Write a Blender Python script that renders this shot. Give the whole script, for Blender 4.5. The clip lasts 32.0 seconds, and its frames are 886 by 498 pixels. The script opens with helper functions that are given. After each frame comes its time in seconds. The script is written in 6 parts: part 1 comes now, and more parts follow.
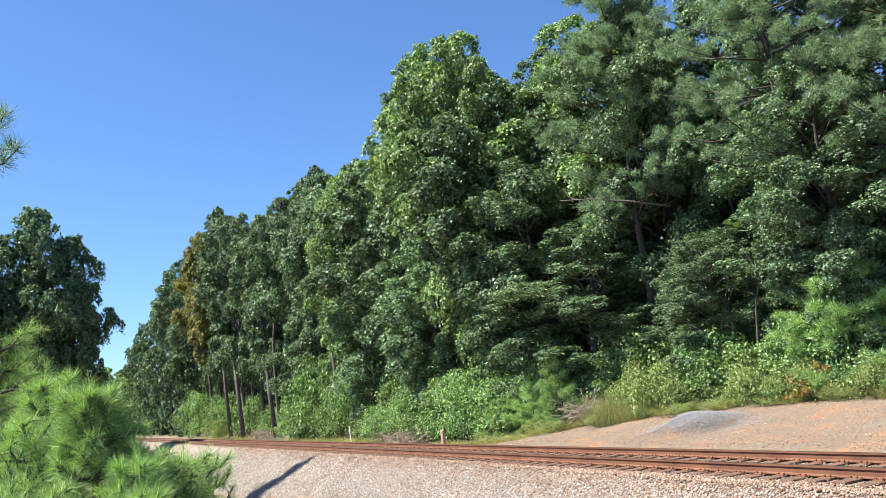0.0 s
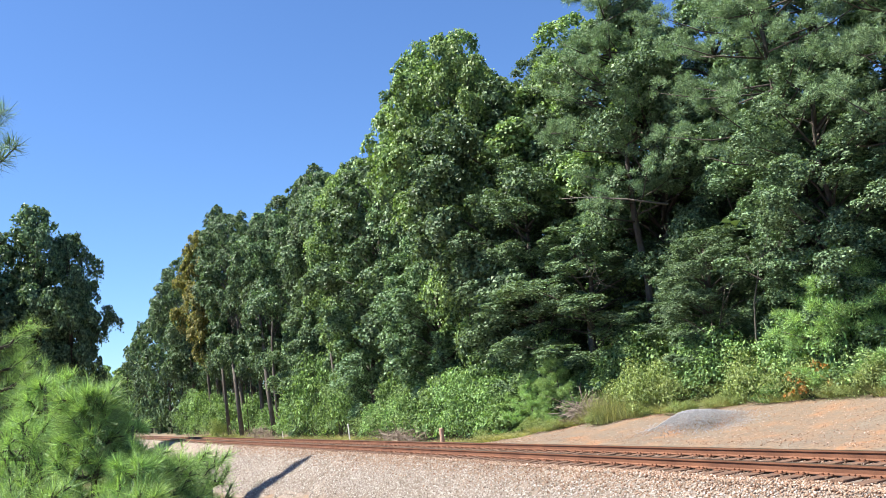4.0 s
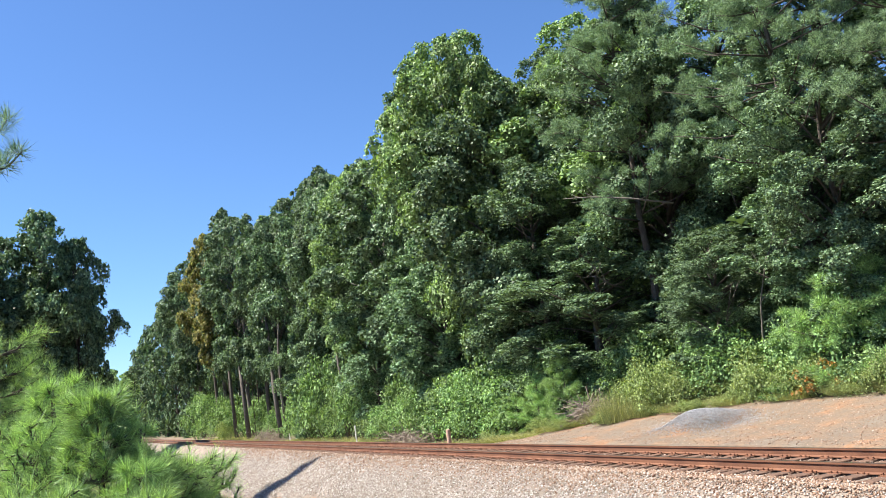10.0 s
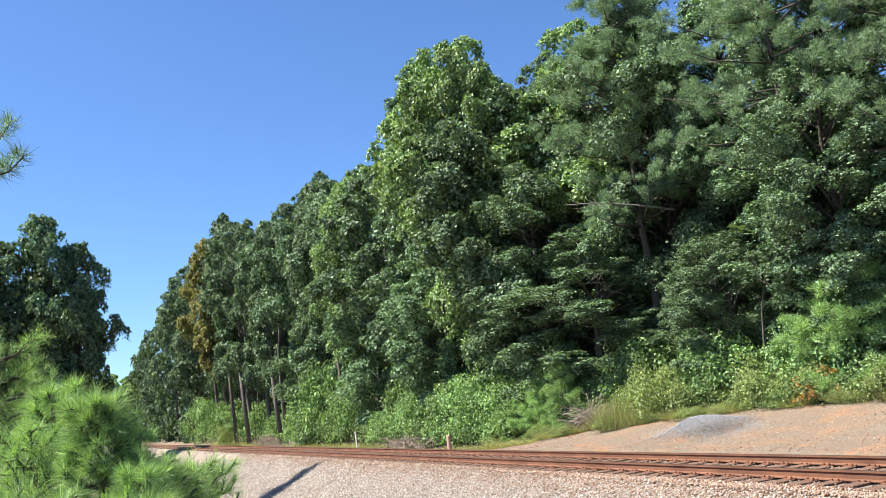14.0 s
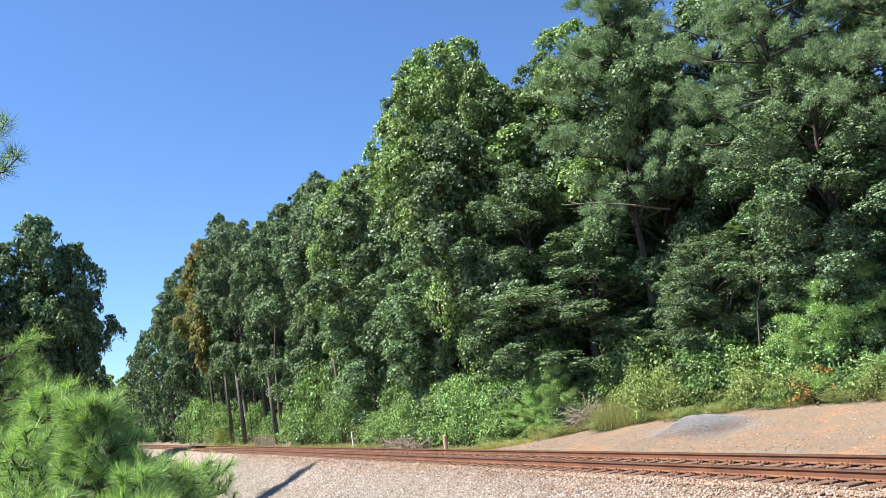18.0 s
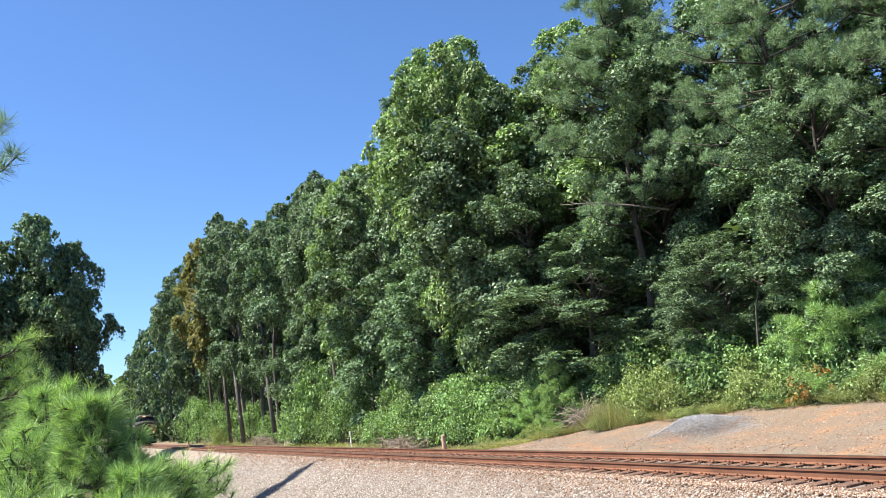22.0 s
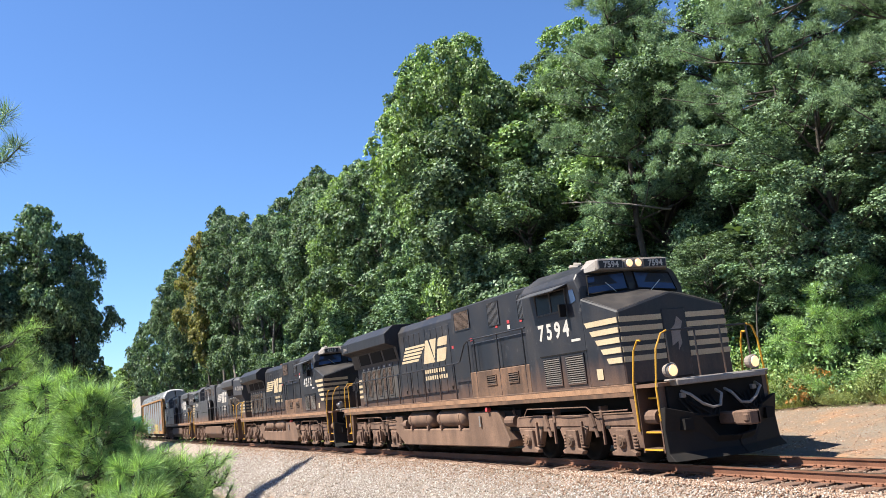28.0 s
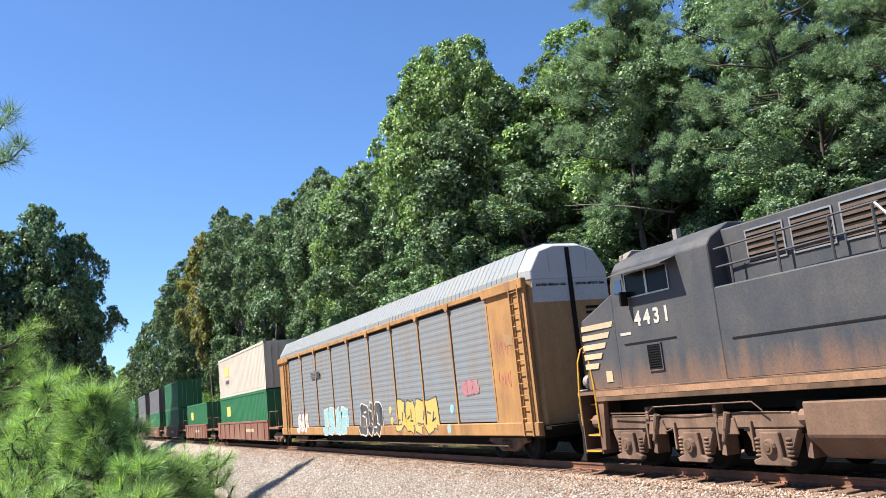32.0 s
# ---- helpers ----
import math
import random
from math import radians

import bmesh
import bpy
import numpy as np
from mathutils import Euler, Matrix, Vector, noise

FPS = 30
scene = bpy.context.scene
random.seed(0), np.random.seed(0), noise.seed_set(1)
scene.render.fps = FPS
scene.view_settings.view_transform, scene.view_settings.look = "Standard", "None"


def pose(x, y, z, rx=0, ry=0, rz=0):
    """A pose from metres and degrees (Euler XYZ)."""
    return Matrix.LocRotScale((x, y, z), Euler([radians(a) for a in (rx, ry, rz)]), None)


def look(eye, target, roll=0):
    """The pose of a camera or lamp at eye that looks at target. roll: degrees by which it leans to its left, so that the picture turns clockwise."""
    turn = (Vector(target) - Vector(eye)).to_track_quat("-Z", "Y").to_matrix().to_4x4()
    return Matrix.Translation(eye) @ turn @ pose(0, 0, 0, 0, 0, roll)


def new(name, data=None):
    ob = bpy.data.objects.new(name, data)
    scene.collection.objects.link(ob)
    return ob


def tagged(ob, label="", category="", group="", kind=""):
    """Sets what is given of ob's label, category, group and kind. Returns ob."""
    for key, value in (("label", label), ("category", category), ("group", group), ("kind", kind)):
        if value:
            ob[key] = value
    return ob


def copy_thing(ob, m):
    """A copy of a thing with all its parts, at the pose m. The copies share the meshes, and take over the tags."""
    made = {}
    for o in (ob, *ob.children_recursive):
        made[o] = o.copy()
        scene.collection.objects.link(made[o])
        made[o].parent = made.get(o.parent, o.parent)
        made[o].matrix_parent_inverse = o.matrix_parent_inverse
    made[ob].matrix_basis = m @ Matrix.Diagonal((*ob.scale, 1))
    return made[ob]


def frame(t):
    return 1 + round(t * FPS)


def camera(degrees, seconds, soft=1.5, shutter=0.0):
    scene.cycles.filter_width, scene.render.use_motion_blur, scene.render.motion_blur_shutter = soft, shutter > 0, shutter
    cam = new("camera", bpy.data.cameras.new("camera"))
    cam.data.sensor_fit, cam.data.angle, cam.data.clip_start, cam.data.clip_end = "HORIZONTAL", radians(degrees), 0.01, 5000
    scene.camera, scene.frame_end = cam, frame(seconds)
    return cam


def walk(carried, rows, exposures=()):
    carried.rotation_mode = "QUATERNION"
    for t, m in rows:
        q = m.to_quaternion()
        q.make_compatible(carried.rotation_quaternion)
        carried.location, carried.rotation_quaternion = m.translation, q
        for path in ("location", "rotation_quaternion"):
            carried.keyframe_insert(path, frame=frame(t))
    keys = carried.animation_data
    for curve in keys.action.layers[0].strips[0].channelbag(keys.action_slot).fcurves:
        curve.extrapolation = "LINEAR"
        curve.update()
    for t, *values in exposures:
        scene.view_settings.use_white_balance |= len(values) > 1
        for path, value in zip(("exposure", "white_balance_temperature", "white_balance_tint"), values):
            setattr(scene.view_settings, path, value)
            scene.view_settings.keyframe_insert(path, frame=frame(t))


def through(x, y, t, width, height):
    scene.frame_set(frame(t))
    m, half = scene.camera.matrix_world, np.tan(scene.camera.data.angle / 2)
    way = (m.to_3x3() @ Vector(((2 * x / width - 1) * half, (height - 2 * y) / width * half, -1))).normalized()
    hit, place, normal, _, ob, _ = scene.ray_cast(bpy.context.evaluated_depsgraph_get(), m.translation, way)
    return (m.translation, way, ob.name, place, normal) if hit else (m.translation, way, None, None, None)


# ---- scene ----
# ---------------------------------------------------------------- camera
EYE = (0.0, -12.427, 1.99)
cam = camera(56.52, 32.0, soft=0.5, shutter=0.0)
walk(cam, [(t, pose(*EYE, rx, ry, rz)) for t, rx, ry, rz in (
    (0, 99.754, 6.670, 65.454), (0.5, 99.678, 6.655, 65.401), (1, 99.586, 6.594, 65.338),
    (1.5, 99.564, 6.645, 65.281), (2, 99.615, 6.841, 65.280), (2.5, 99.619, 6.879, 65.279),
    (3, 99.633, 6.755, 65.321), (3.5, 99.609, 6.644, 65.348), (5.5, 99.647, 6.868, 65.503),
    (6, 99.637, 6.926, 65.544), (6.5, 99.658, 6.859, 65.579), (7, 99.657, 6.839, 65.600),
    (7.5, 99.600, 6.813, 65.646), (8, 99.544, 6.798, 65.680), (8.5, 99.550, 6.810, 65.721),
    (9, 99.622, 6.834, 65.779), (9.5, 99.737, 6.985, 65.813), (10, 99.742, 7.133, 65.802),
    (10.5, 99.727, 7.190, 65.801), (11, 99.745, 7.399, 65.814), (11.5, 99.792, 7.500, 65.789),
    (12, 99.848, 7.200, 65.794), (12.5, 99.918, 6.972, 65.826), (13, 100.023, 6.992, 65.827),
    (13.5, 100.107, 7.011, 65.811), (14, 100.148, 6.945, 65.840), (14.5, 100.116, 6.842, 65.852),
    (16.5, 99.807, 6.993, 66.009), (17, 99.860, 7.207, 65.826), (17.5, 100.010, 7.351, 65.649),
    (18, 100.112, 7.029, 65.588), (18.5, 100.143, 6.868, 65.598), (19, 100.099, 6.905, 65.579),
    (19.5, 99.964, 6.989, 65.578), (20, 99.941, 7.083, 65.531), (20.5, 99.945, 7.001, 65.483),
    (21, 99.950, 6.853, 65.530), (21.5, 100.009, 6.871, 65.509), (22, 100.088, 6.923, 65.481),
    (22.5, 100.101, 6.814, 65.442), (23, 100.096, 6.652, 65.438), (23.5, 100.117, 6.626, 65.458),
    (24, 100.105, 6.674, 65.439), (24.5, 100.120, 6.587, 65.442), (25, 100.142, 6.535, 65.479),
    (25.5, 100.102, 6.252, 65.486), (27.5, 99.902, 6.136, 65.481), (28, 99.857, 6.135, 65.437),
    (28.5, 99.903, 6.106, 65.431), (29, 99.878, 6.020, 65.474), (29.5, 99.892, 5.937, 65.483),
    (30, 99.928, 6.060, 65.544), (30.5, 99.958, 5.869, 65.530), (31, 99.927, 5.879, 65.586),
    (31.5, 99.985, 5.826, 65.575), (32, 99.991, 5.786, 65.576),
)])

# ---------------------------------------------------------------- sky and sun
SUN_EL, SUN_AZ = radians(57.0), math.atan2(-0.37, -0.93)
world = bpy.data.worlds.new("sky")
scene.world = world
world.use_nodes = True
wn = world.node_tree.nodes
sky = wn.new("ShaderNodeTexSky")
sky.sky_type, sky.sun_disc = "NISHITA", False
sky.sun_elevation, sky.sun_rotation = SUN_EL, SUN_AZ
sky.air_density, sky.dust_density, sky.ozone_density = 1.0, 0.1, 4.0
tint = wn.new("ShaderNodeMix")
tint.data_type, tint.blend_type = "RGBA", "MULTIPLY"
tint.inputs[0].default_value, tint.inputs[7].default_value = 1.0, (0.75, 0.95, 1.21, 1)
world.node_tree.links.new(sky.outputs[0], tint.inputs[6])
world.node_tree.links.new(tint.outputs[2], wn["Background"].inputs[0])
wn["Background"].inputs[1].default_value = 0.0505
sun = new("sun", bpy.data.lights.new("sun", "SUN"))
sun.data.energy, sun.data.angle, sun.data.color = 4.7, radians(0.53), (1.0, 0.93, 0.82)
sun.matrix_world = look((0, 0, 0), (0.37, 0.93, -1.54))
scene.view_settings.exposure = 1.7

# ---------------------------------------------------------------- mesh tools
class Solid:
    """Collects simple closed shapes, then becomes one mesh."""

    def __init__(self):
        self.v, self.f = [], []

    def add(self, verts, faces):
        n = len(self.v)
        self.v += [tuple(p) for p in verts]
        self.f += [tuple(n + i for i in q) for q in faces]
        return self

    def box(self, x0, x1, y0, y1, z0, z1):
        return self.add([(x, y, z) for x in (x0, x1) for y in (y0, y1) for z in (z0, z1)],
                        [(0, 1, 3, 2), (4, 6, 7, 5), (0, 4, 5, 1), (2, 3, 7, 6), (0, 2, 6, 4), (1, 5, 7, 3)])

    def prism(self, outline, a, b, axis="y"):
        """An outline of (u, v) pairs swept from a to b along an axis."""
        place = {"x": lambda u, v, w: (w, u, v), "y": lambda u, v, w: (u, w, v), "z": lambda u, v, w: (u, v, w)}[axis]
        n = len(outline)
        return self.add([place(u, v, w) for w in (a, b) for u, v in outline],
                        [tuple(range(n))[::-1], tuple(range(n, 2 * n))] + [(i, (i + 1) % n, n + (i + 1) % n, n + i) for i in range(n)])

    def tube(self, points, radii, n=8):
        """A round tube through points; radii is one number or one for each point."""
        pts = [Vector(p) for p in points]
        rad = list(radii) if isinstance(radii, (list, tuple)) else [radii] * len(pts)
        verts, faces = [], []
        for i, p in enumerate(pts):
            way = (pts[min(i + 1, len(pts) - 1)] - pts[max(i - 1, 0)]).normalized()
            side = way.orthogonal().normalized() if i == 0 else (side - way * side.dot(way)).normalized()
            up = way.cross(side)
            for k in range(n):
                a = 2 * math.pi * k / n
                verts.append(p + rad[i] * (math.cos(a) * side + math.sin(a) * up))
        for i in range(len(pts) - 1):
            for k in range(n):
                faces.append((i * n + k, i * n + (k + 1) % n, (i + 1) * n + (k + 1) % n, (i + 1) * n + k))
        faces += [tuple(range(n))[::-1], tuple(range((len(pts) - 1) * n, len(pts) * n))]
        return self.add(verts, faces)

    def lathe(self, profile, centre, axis="y", n=20):
        """A (radius, height) profile turned about an axis through centre."""
        cx, cy, cz = centre
        verts, faces = [], []
        for r, h in profile:
            for k in range(n):
                a = 2 * math.pi * k / n
                u, w = r * math.cos(a), r * math.sin(a)
                verts.append({"x": (cx + h, cy + u, cz + w), "y": (cx + u, cy + h, cz + w), "z": (cx + u, cy + w, cz + h)}[axis])
        m = len(profile)
        for i in range(m - 1):
            for k in range(n):
                faces.append((i * n + k, i * n + (k + 1) % n, (i + 1) * n + (k + 1) % n, (i + 1) * n + k))
        faces += [tuple(range(n))[::-1], tuple(range((m - 1) * n, m * n))]
        return self.add(verts, faces)

    def loft(self, sections):
        """Rings of equal point count joined in order, with closed ends."""
        n = len(sections[0])
        faces = [(i * n + k, i * n + (k + 1) % n, (i + 1) * n + (k + 1) % n, (i + 1) * n + k)
                 for i in range(len(sections) - 1) for k in range(n)]
        faces += [tuple(range(n))[::-1], tuple(range((len(sections) - 1) * n, len(sections) * n))]
        return self.add([p for s in sections for p in s], faces)

    def mesh(self, name, material, bevel=0.0, smooth=False):
        bm = bmesh.new()
        vs = [bm.verts.new(p) for p in self.v]
        for q in self.f:
            try:
                bm.faces.new([vs[i] for i in q])
            except ValueError:
                pass
        bmesh.ops.recalc_face_normals(bm, faces=bm.faces)
        if bevel:
            sharp = [e for e in bm.edges if len(e.link_faces) == 2 and e.calc_face_angle(0) > 0.5]
            bmesh.ops.bevel(bm, geom=sharp, offset=bevel, segments=1, affect="EDGES", clamp_overlap=True)
        me = bpy.data.meshes.new(name)
        bm.to_mesh(me)
        bm.free()
        me.materials.append(material)
        if smooth:
            for p in me.polygons:
                p.use_smooth = True
        return me


def part(name, shape, material, parent=None, label="", bevel=0.0, smooth=False, at=None):
    """Links a Solid (or a ready mesh) as one mesh object under its thing."""
    me = shape if isinstance(shape, bpy.types.Mesh) else shape.mesh(name, material, bevel, smooth)
    ob = new(name, me)
    ob.parent = parent
    if at is not None:
        ob.matrix_basis = at
    if label:
        ob["label"] = label
    return ob


def thing(name, label, category, group="", kind="", at=None):
    ob = new(name)
    ob.empty_display_size = 0.2
    if at is not None:
        ob.matrix_basis = at
    return tagged(ob, label, category, group, kind)


def array_mesh(name, verts, faces, material, smooth=False):
    """A mesh from numpy arrays; faces all have one corner count."""
    verts, faces = np.asarray(verts, dtype=np.float32), np.asarray(faces, dtype=np.int32)
    me = bpy.data.meshes.new(name)
    m, k = faces.shape
    me.vertices.add(len(verts))
    me.vertices.foreach_set("co", verts.ravel())
    me.loops.add(m * k)
    me.loops.foreach_set("vertex_index", faces.ravel())
    me.polygons.add(m)
    me.polygons.foreach_set("loop_start", np.arange(0, m * k, k, dtype=np.int32))
    me.polygons.foreach_set("loop_total", np.full(m, k, dtype=np.int32))
    if smooth:
        me.polygons.foreach_set("use_smooth", np.ones(m, dtype=bool))
    me.update(calc_edges=True)
    me.materials.append(material)
    return me


def unit(a):
    return a / np.maximum(np.linalg.norm(a, axis=-1, keepdims=True), 1e-9)


def leaf_arrays(rng, centre, normal, size, aspect=0.7, fold=0.18, simple=False):
    """Folded four-cornered leaves at the centres, facing along the normals."""
    n = len(centre)
    ref = unit(rng.normal(size=(n, 3)))
    along = unit(np.cross(normal, ref))
    across = np.cross(normal, along)
    s = size[:, None]
    if simple:   # three-cornered, for trees far off
        verts = np.stack([centre - along * s * 0.6, centre + along * s * 0.45 + across * s * 0.5, centre + along * s * 0.45 - across * s * 0.5], 1).reshape(-1, 3)
        return verts, np.arange(3 * n).reshape(-1, 3)
    base, tip = centre - along * s * 0.5, centre + along * s * 0.5
    lift = normal * s * fold
    left, right = centre + across * s * aspect * 0.5 + lift, centre - across * s * aspect * 0.5 + lift
    verts = np.stack([base, left, tip, right], 1).reshape(-1, 3)
    i = np.arange(n)[:, None] * 4
    faces = np.concatenate([i + np.array([[0, 2, 1]]), i + np.array([[0, 3, 2]])], 0)
    return verts, faces


def needle_arrays(rng, base, way, length, width):
    """Thin tapering needles from base along way."""
    n = len(base)
    side = unit(np.cross(way, unit(rng.normal(size=(n, 3)))))
    w = np.broadcast_to(np.asarray(width, dtype=float), (n,))[:, None]
    tip = base + way * np.asarray(length)[:, None]
    verts = np.stack([base - side * w * 0.5, base + side * w * 0.5, tip], 1).reshape(-1, 3)
    return verts, np.arange(3 * n).reshape(-1, 3)


def smooth_step(a, b, x):
    t = np.clip((x - a) / (b - a), 0, 1)
    return t * t * (3 - 2 * t)

# ---------------------------------------------------------------- materials
def material(name, rough=0.7, metal=0.0, specular=0.5):
    m = bpy.data.materials.new(name)
    m.use_nodes = True
    b = m.node_tree.nodes["Principled BSDF"]
    b.inputs["Roughness"].default_value, b.inputs["Metallic"].default_value = rough, metal
    b.inputs["Specular IOR Level"].default_value = specular
    return m, m.node_tree.nodes, m.node_tree.links, b


def ramp(nodes, stops):
    r = nodes.new("ShaderNodeValToRGB")
    while len(r.color_ramp.elements) < len(stops):
        r.color_ramp.elements.new(0.5)
    for e, (p, c) in zip(r.color_ramp.elements, stops):
        e.position, e.color = p, (*c, 1)
    return r


def noise_node(nodes, links, scale, detail=5, coords="Object", rough=0.6, stretch=None):
    co = nodes.new("ShaderNodeTexCoord")
    n = nodes.new("ShaderNodeTexNoise")
    n.inputs["Scale"].default_value, n.inputs["Detail"].default_value, n.inputs["Roughness"].default_value = scale, detail, rough
    if stretch:
        mp = nodes.new("ShaderNodeMapping")
        mp.inputs["Scale"].default_value = stretch
        links.new(co.outputs[coords], mp.inputs[0])
        links.new(mp.outputs[0], n.inputs["Vector"])
    else:
        links.new(co.outputs[coords], n.inputs["Vector"])
    return n


def mix(nodes, links, fac, a, b, how="MIX"):
    m = nodes.new("ShaderNodeMix")
    m.data_type, m.blend_type = "RGBA", how
    for sock, val in ((m.inputs[0], fac), (m.inputs[6], a), (m.inputs[7], b)):
        if isinstance(val, (int, float)):
            sock.default_value = val
        elif isinstance(val, tuple):
            sock.default_value = (*val, 1)
        else:
            links.new(val, sock)
    return m.outputs[2]


def bump(nodes, links, b, height, strength=0.3, distance=0.02):
    n = nodes.new("ShaderNodeBump")
    n.inputs["Strength"].default_value, n.inputs["Distance"].default_value = strength, distance
    links.new(height, n.inputs["Height"])
    links.new(n.outputs[0], b.inputs["Normal"])


def surface(name, stops, scale, grain=40.0, rough=0.85, metal=0.0, relief=0.3, distance=0.02, second=None, stretch=None, specular=0.5):
    """A worn natural surface: a colour ramp over broad noise, darkened and lightened by fine grain, with relief."""
    m, nodes, links, b = material(name, rough, metal, specular)
    broad = noise_node(nodes, links, scale, 6, stretch=stretch)
    fine = noise_node(nodes, links, grain, 6)
    r = ramp(nodes, stops)
    links.new(broad.outputs["Fac"], r.inputs[0])
    g = ramp(nodes, [(0.25, (0.62, 0.62, 0.62)), (0.75, (1.3, 1.3, 1.3))])
    links.new(fine.outputs["Fac"], g.inputs[0])
    links.new(mix(nodes, links, 1.0, r.outputs[0], g.outputs[0], "MULTIPLY"), b.inputs["Base Color"])
    if relief:
        bump(nodes, links, b, fine.outputs["Fac"], relief, distance)
    return m


def foliage(name, dark, light, gloss=0.6, through=0.3, tree=0.5):
    """Leaves or needles: colour varies from piece to piece and from plant to plant, and light passes through."""
    m, nodes, links, b = material(name, gloss, 0.0, 0.2)
    geo, info = nodes.new("ShaderNodeNewGeometry"), nodes.new("ShaderNodeObjectInfo")
    r = ramp(nodes, [(0.0, tuple(c * 0.75 for c in dark)), (0.7, light), (0.93, tuple(min(1, c * 1.4) for c in light)), (1.0, tuple(min(1, c * 1.9) for c in light))])
    links.new(geo.outputs["Random Per Island"], r.inputs[0])
    hue = nodes.new("ShaderNodeHueSaturation")
    for sock, lo, hi in (("Hue", 0.5 - 0.018 * tree, 0.5 + 0.012 * tree), ("Value", 1 - 0.35 * tree, 1 + 0.35 * tree)):
        mr = nodes.new("ShaderNodeMapRange")
        mr.inputs["To Min"].default_value, mr.inputs["To Max"].default_value = lo, hi
        links.new(info.outputs["Random"], mr.inputs["Value"])
        links.new(mr.outputs[0], hue.inputs[sock])
    links.new(r.outputs[0], hue.inputs["Color"])
    links.new(hue.outputs[0], b.inputs["Base Color"])
    t = nodes.new("ShaderNodeBsdfTranslucent")
    warm = mix(nodes, links, 1.0, hue.outputs[0], (1.5, 1.55, 0.55), "MULTIPLY")
    links.new(warm, t.inputs["Color"])
    mx = nodes.new("ShaderNodeMixShader")
    mx.inputs[0].default_value = through
    links.new(b.outputs[0], mx.inputs[1])
    links.new(t.outputs[0], mx.inputs[2])
    links.new(mx.outputs[0], nodes["Material Output"].inputs["Surface"])
    return m


def stone_material(name, stops):
    m, nodes, links, b = material(name, 0.9)
    geo = nodes.new("ShaderNodeNewGeometry")
    r = ramp(nodes, stops)
    links.new(geo.outputs["Random Per Island"], r.inputs[0])
    fine = noise_node(nodes, links, 60, 4)
    g = ramp(nodes, [(0.3, (0.75, 0.75, 0.75)), (0.7, (1.15, 1.15, 1.15))])
    links.new(fine.outputs["Fac"], g.inputs[0])
    links.new(mix(nodes, links, 1.0, r.outputs[0], g.outputs[0], "MULTIPLY"), b.inputs["Base Color"])
    return m


M_LEAF = foliage("leaf_green", (0.028, 0.066, 0.037), (0.162, 0.252, 0.142), 0.5, 0.15)
M_LEAF_DEEP = foliage("leaf_deep_green", (0.024, 0.056, 0.032), (0.137, 0.213, 0.118), 0.5, 0.14)
M_LEAF_GUM = foliage("leaf_mid_green", (0.046, 0.096, 0.038), (0.205, 0.305, 0.132), 0.52, 0.19)
M_LEAF_LIME = foliage("leaf_lime", (0.048, 0.11, 0.042), (0.198, 0.315, 0.13), 0.52, 0.2)
M_LEAF_BROWN = foliage("leaf_turning", (0.065, 0.11, 0.045), (0.245, 0.23, 0.10), tree=0.1)
M_LEAF_RED = foliage("leaf_red", (0.12, 0.13, 0.045), (0.38, 0.19, 0.07), tree=0.1)
M_LEAF_YELLOW = foliage("leaf_yellowing", (0.12, 0.175, 0.065), (0.24, 0.30, 0.125), 0.55, 0.25, tree=0.3)
M_NEEDLE = foliage("pine_needle", (0.044, 0.096, 0.055), (0.215, 0.33, 0.19), 0.55, 0.13)
M_NEEDLE_NEAR = foliage("young_pine_needle", (0.085, 0.18, 0.07), (0.27, 0.41, 0.175), 0.42, 0.26, 0.25)
M_GRASS = foliage("dry_grass", (0.12, 0.15, 0.055), (0.29, 0.29, 0.14), 0.7, 0.25)
M_BARK = surface("bark", [(0.3, (0.035, 0.029, 0.024)), (0.7, (0.105, 0.09, 0.075))], 3.0, 22.0, 0.95, relief=0.8, distance=0.03, stretch=(4, 4, 0.7))
M_BARK_PALE = surface("pale_bark", [(0.3, (0.065, 0.058, 0.05)), (0.7, (0.16, 0.145, 0.125))], 3.0, 22.0, 0.95, relief=0.6, distance=0.03, stretch=(4, 4, 0.7))
M_TWIG = surface("dead_twig", [(0.3, (0.16, 0.12, 0.09)), (0.7, (0.34, 0.29, 0.24))], 2.0, 30.0, 0.95)
M_STONE = stone_material("ballast_stone", [(0.0, (0.12, 0.095, 0.075)), (0.3, (0.235, 0.20, 0.17)), (0.65, (0.335, 0.30, 0.268)), (1.0, (0.49, 0.468, 0.44))])
M_STONE_BROWN = stone_material("rust_stained_stone", [(0.0, (0.12, 0.06, 0.035)), (0.4, (0.235, 0.15, 0.102)), (0.8, (0.33, 0.235, 0.175)), (1.0, (0.43, 0.37, 0.32))])
M_STONE_CRIB = stone_material("rusty_crib_stone", [(0.0, (0.05, 0.026, 0.016)), (0.4, (0.125, 0.072, 0.046)), (0.8, (0.20, 0.13, 0.092)), (1.0, (0.31, 0.25, 0.21))])
M_STONE_GREY = stone_material("grey_stone", [(0.0, (0.17, 0.173, 0.185)), (0.5, (0.255, 0.258, 0.272)), (1.0, (0.35, 0.355, 0.368))])
M_BALLAST = surface("ballast_bed", [(0.3, (0.15, 0.115, 0.09)), (0.7, (0.29, 0.245, 0.205))], 1.2, 22.0, 0.95, relief=1.0, distance=0.06)
M_TIE = surface("creosoted_wood", [(0.3, (0.075, 0.042, 0.028)), (0.7, (0.17, 0.098, 0.065))], 2.5, 30.0, 0.9, relief=0.6, stretch=(6, 0.8, 6))
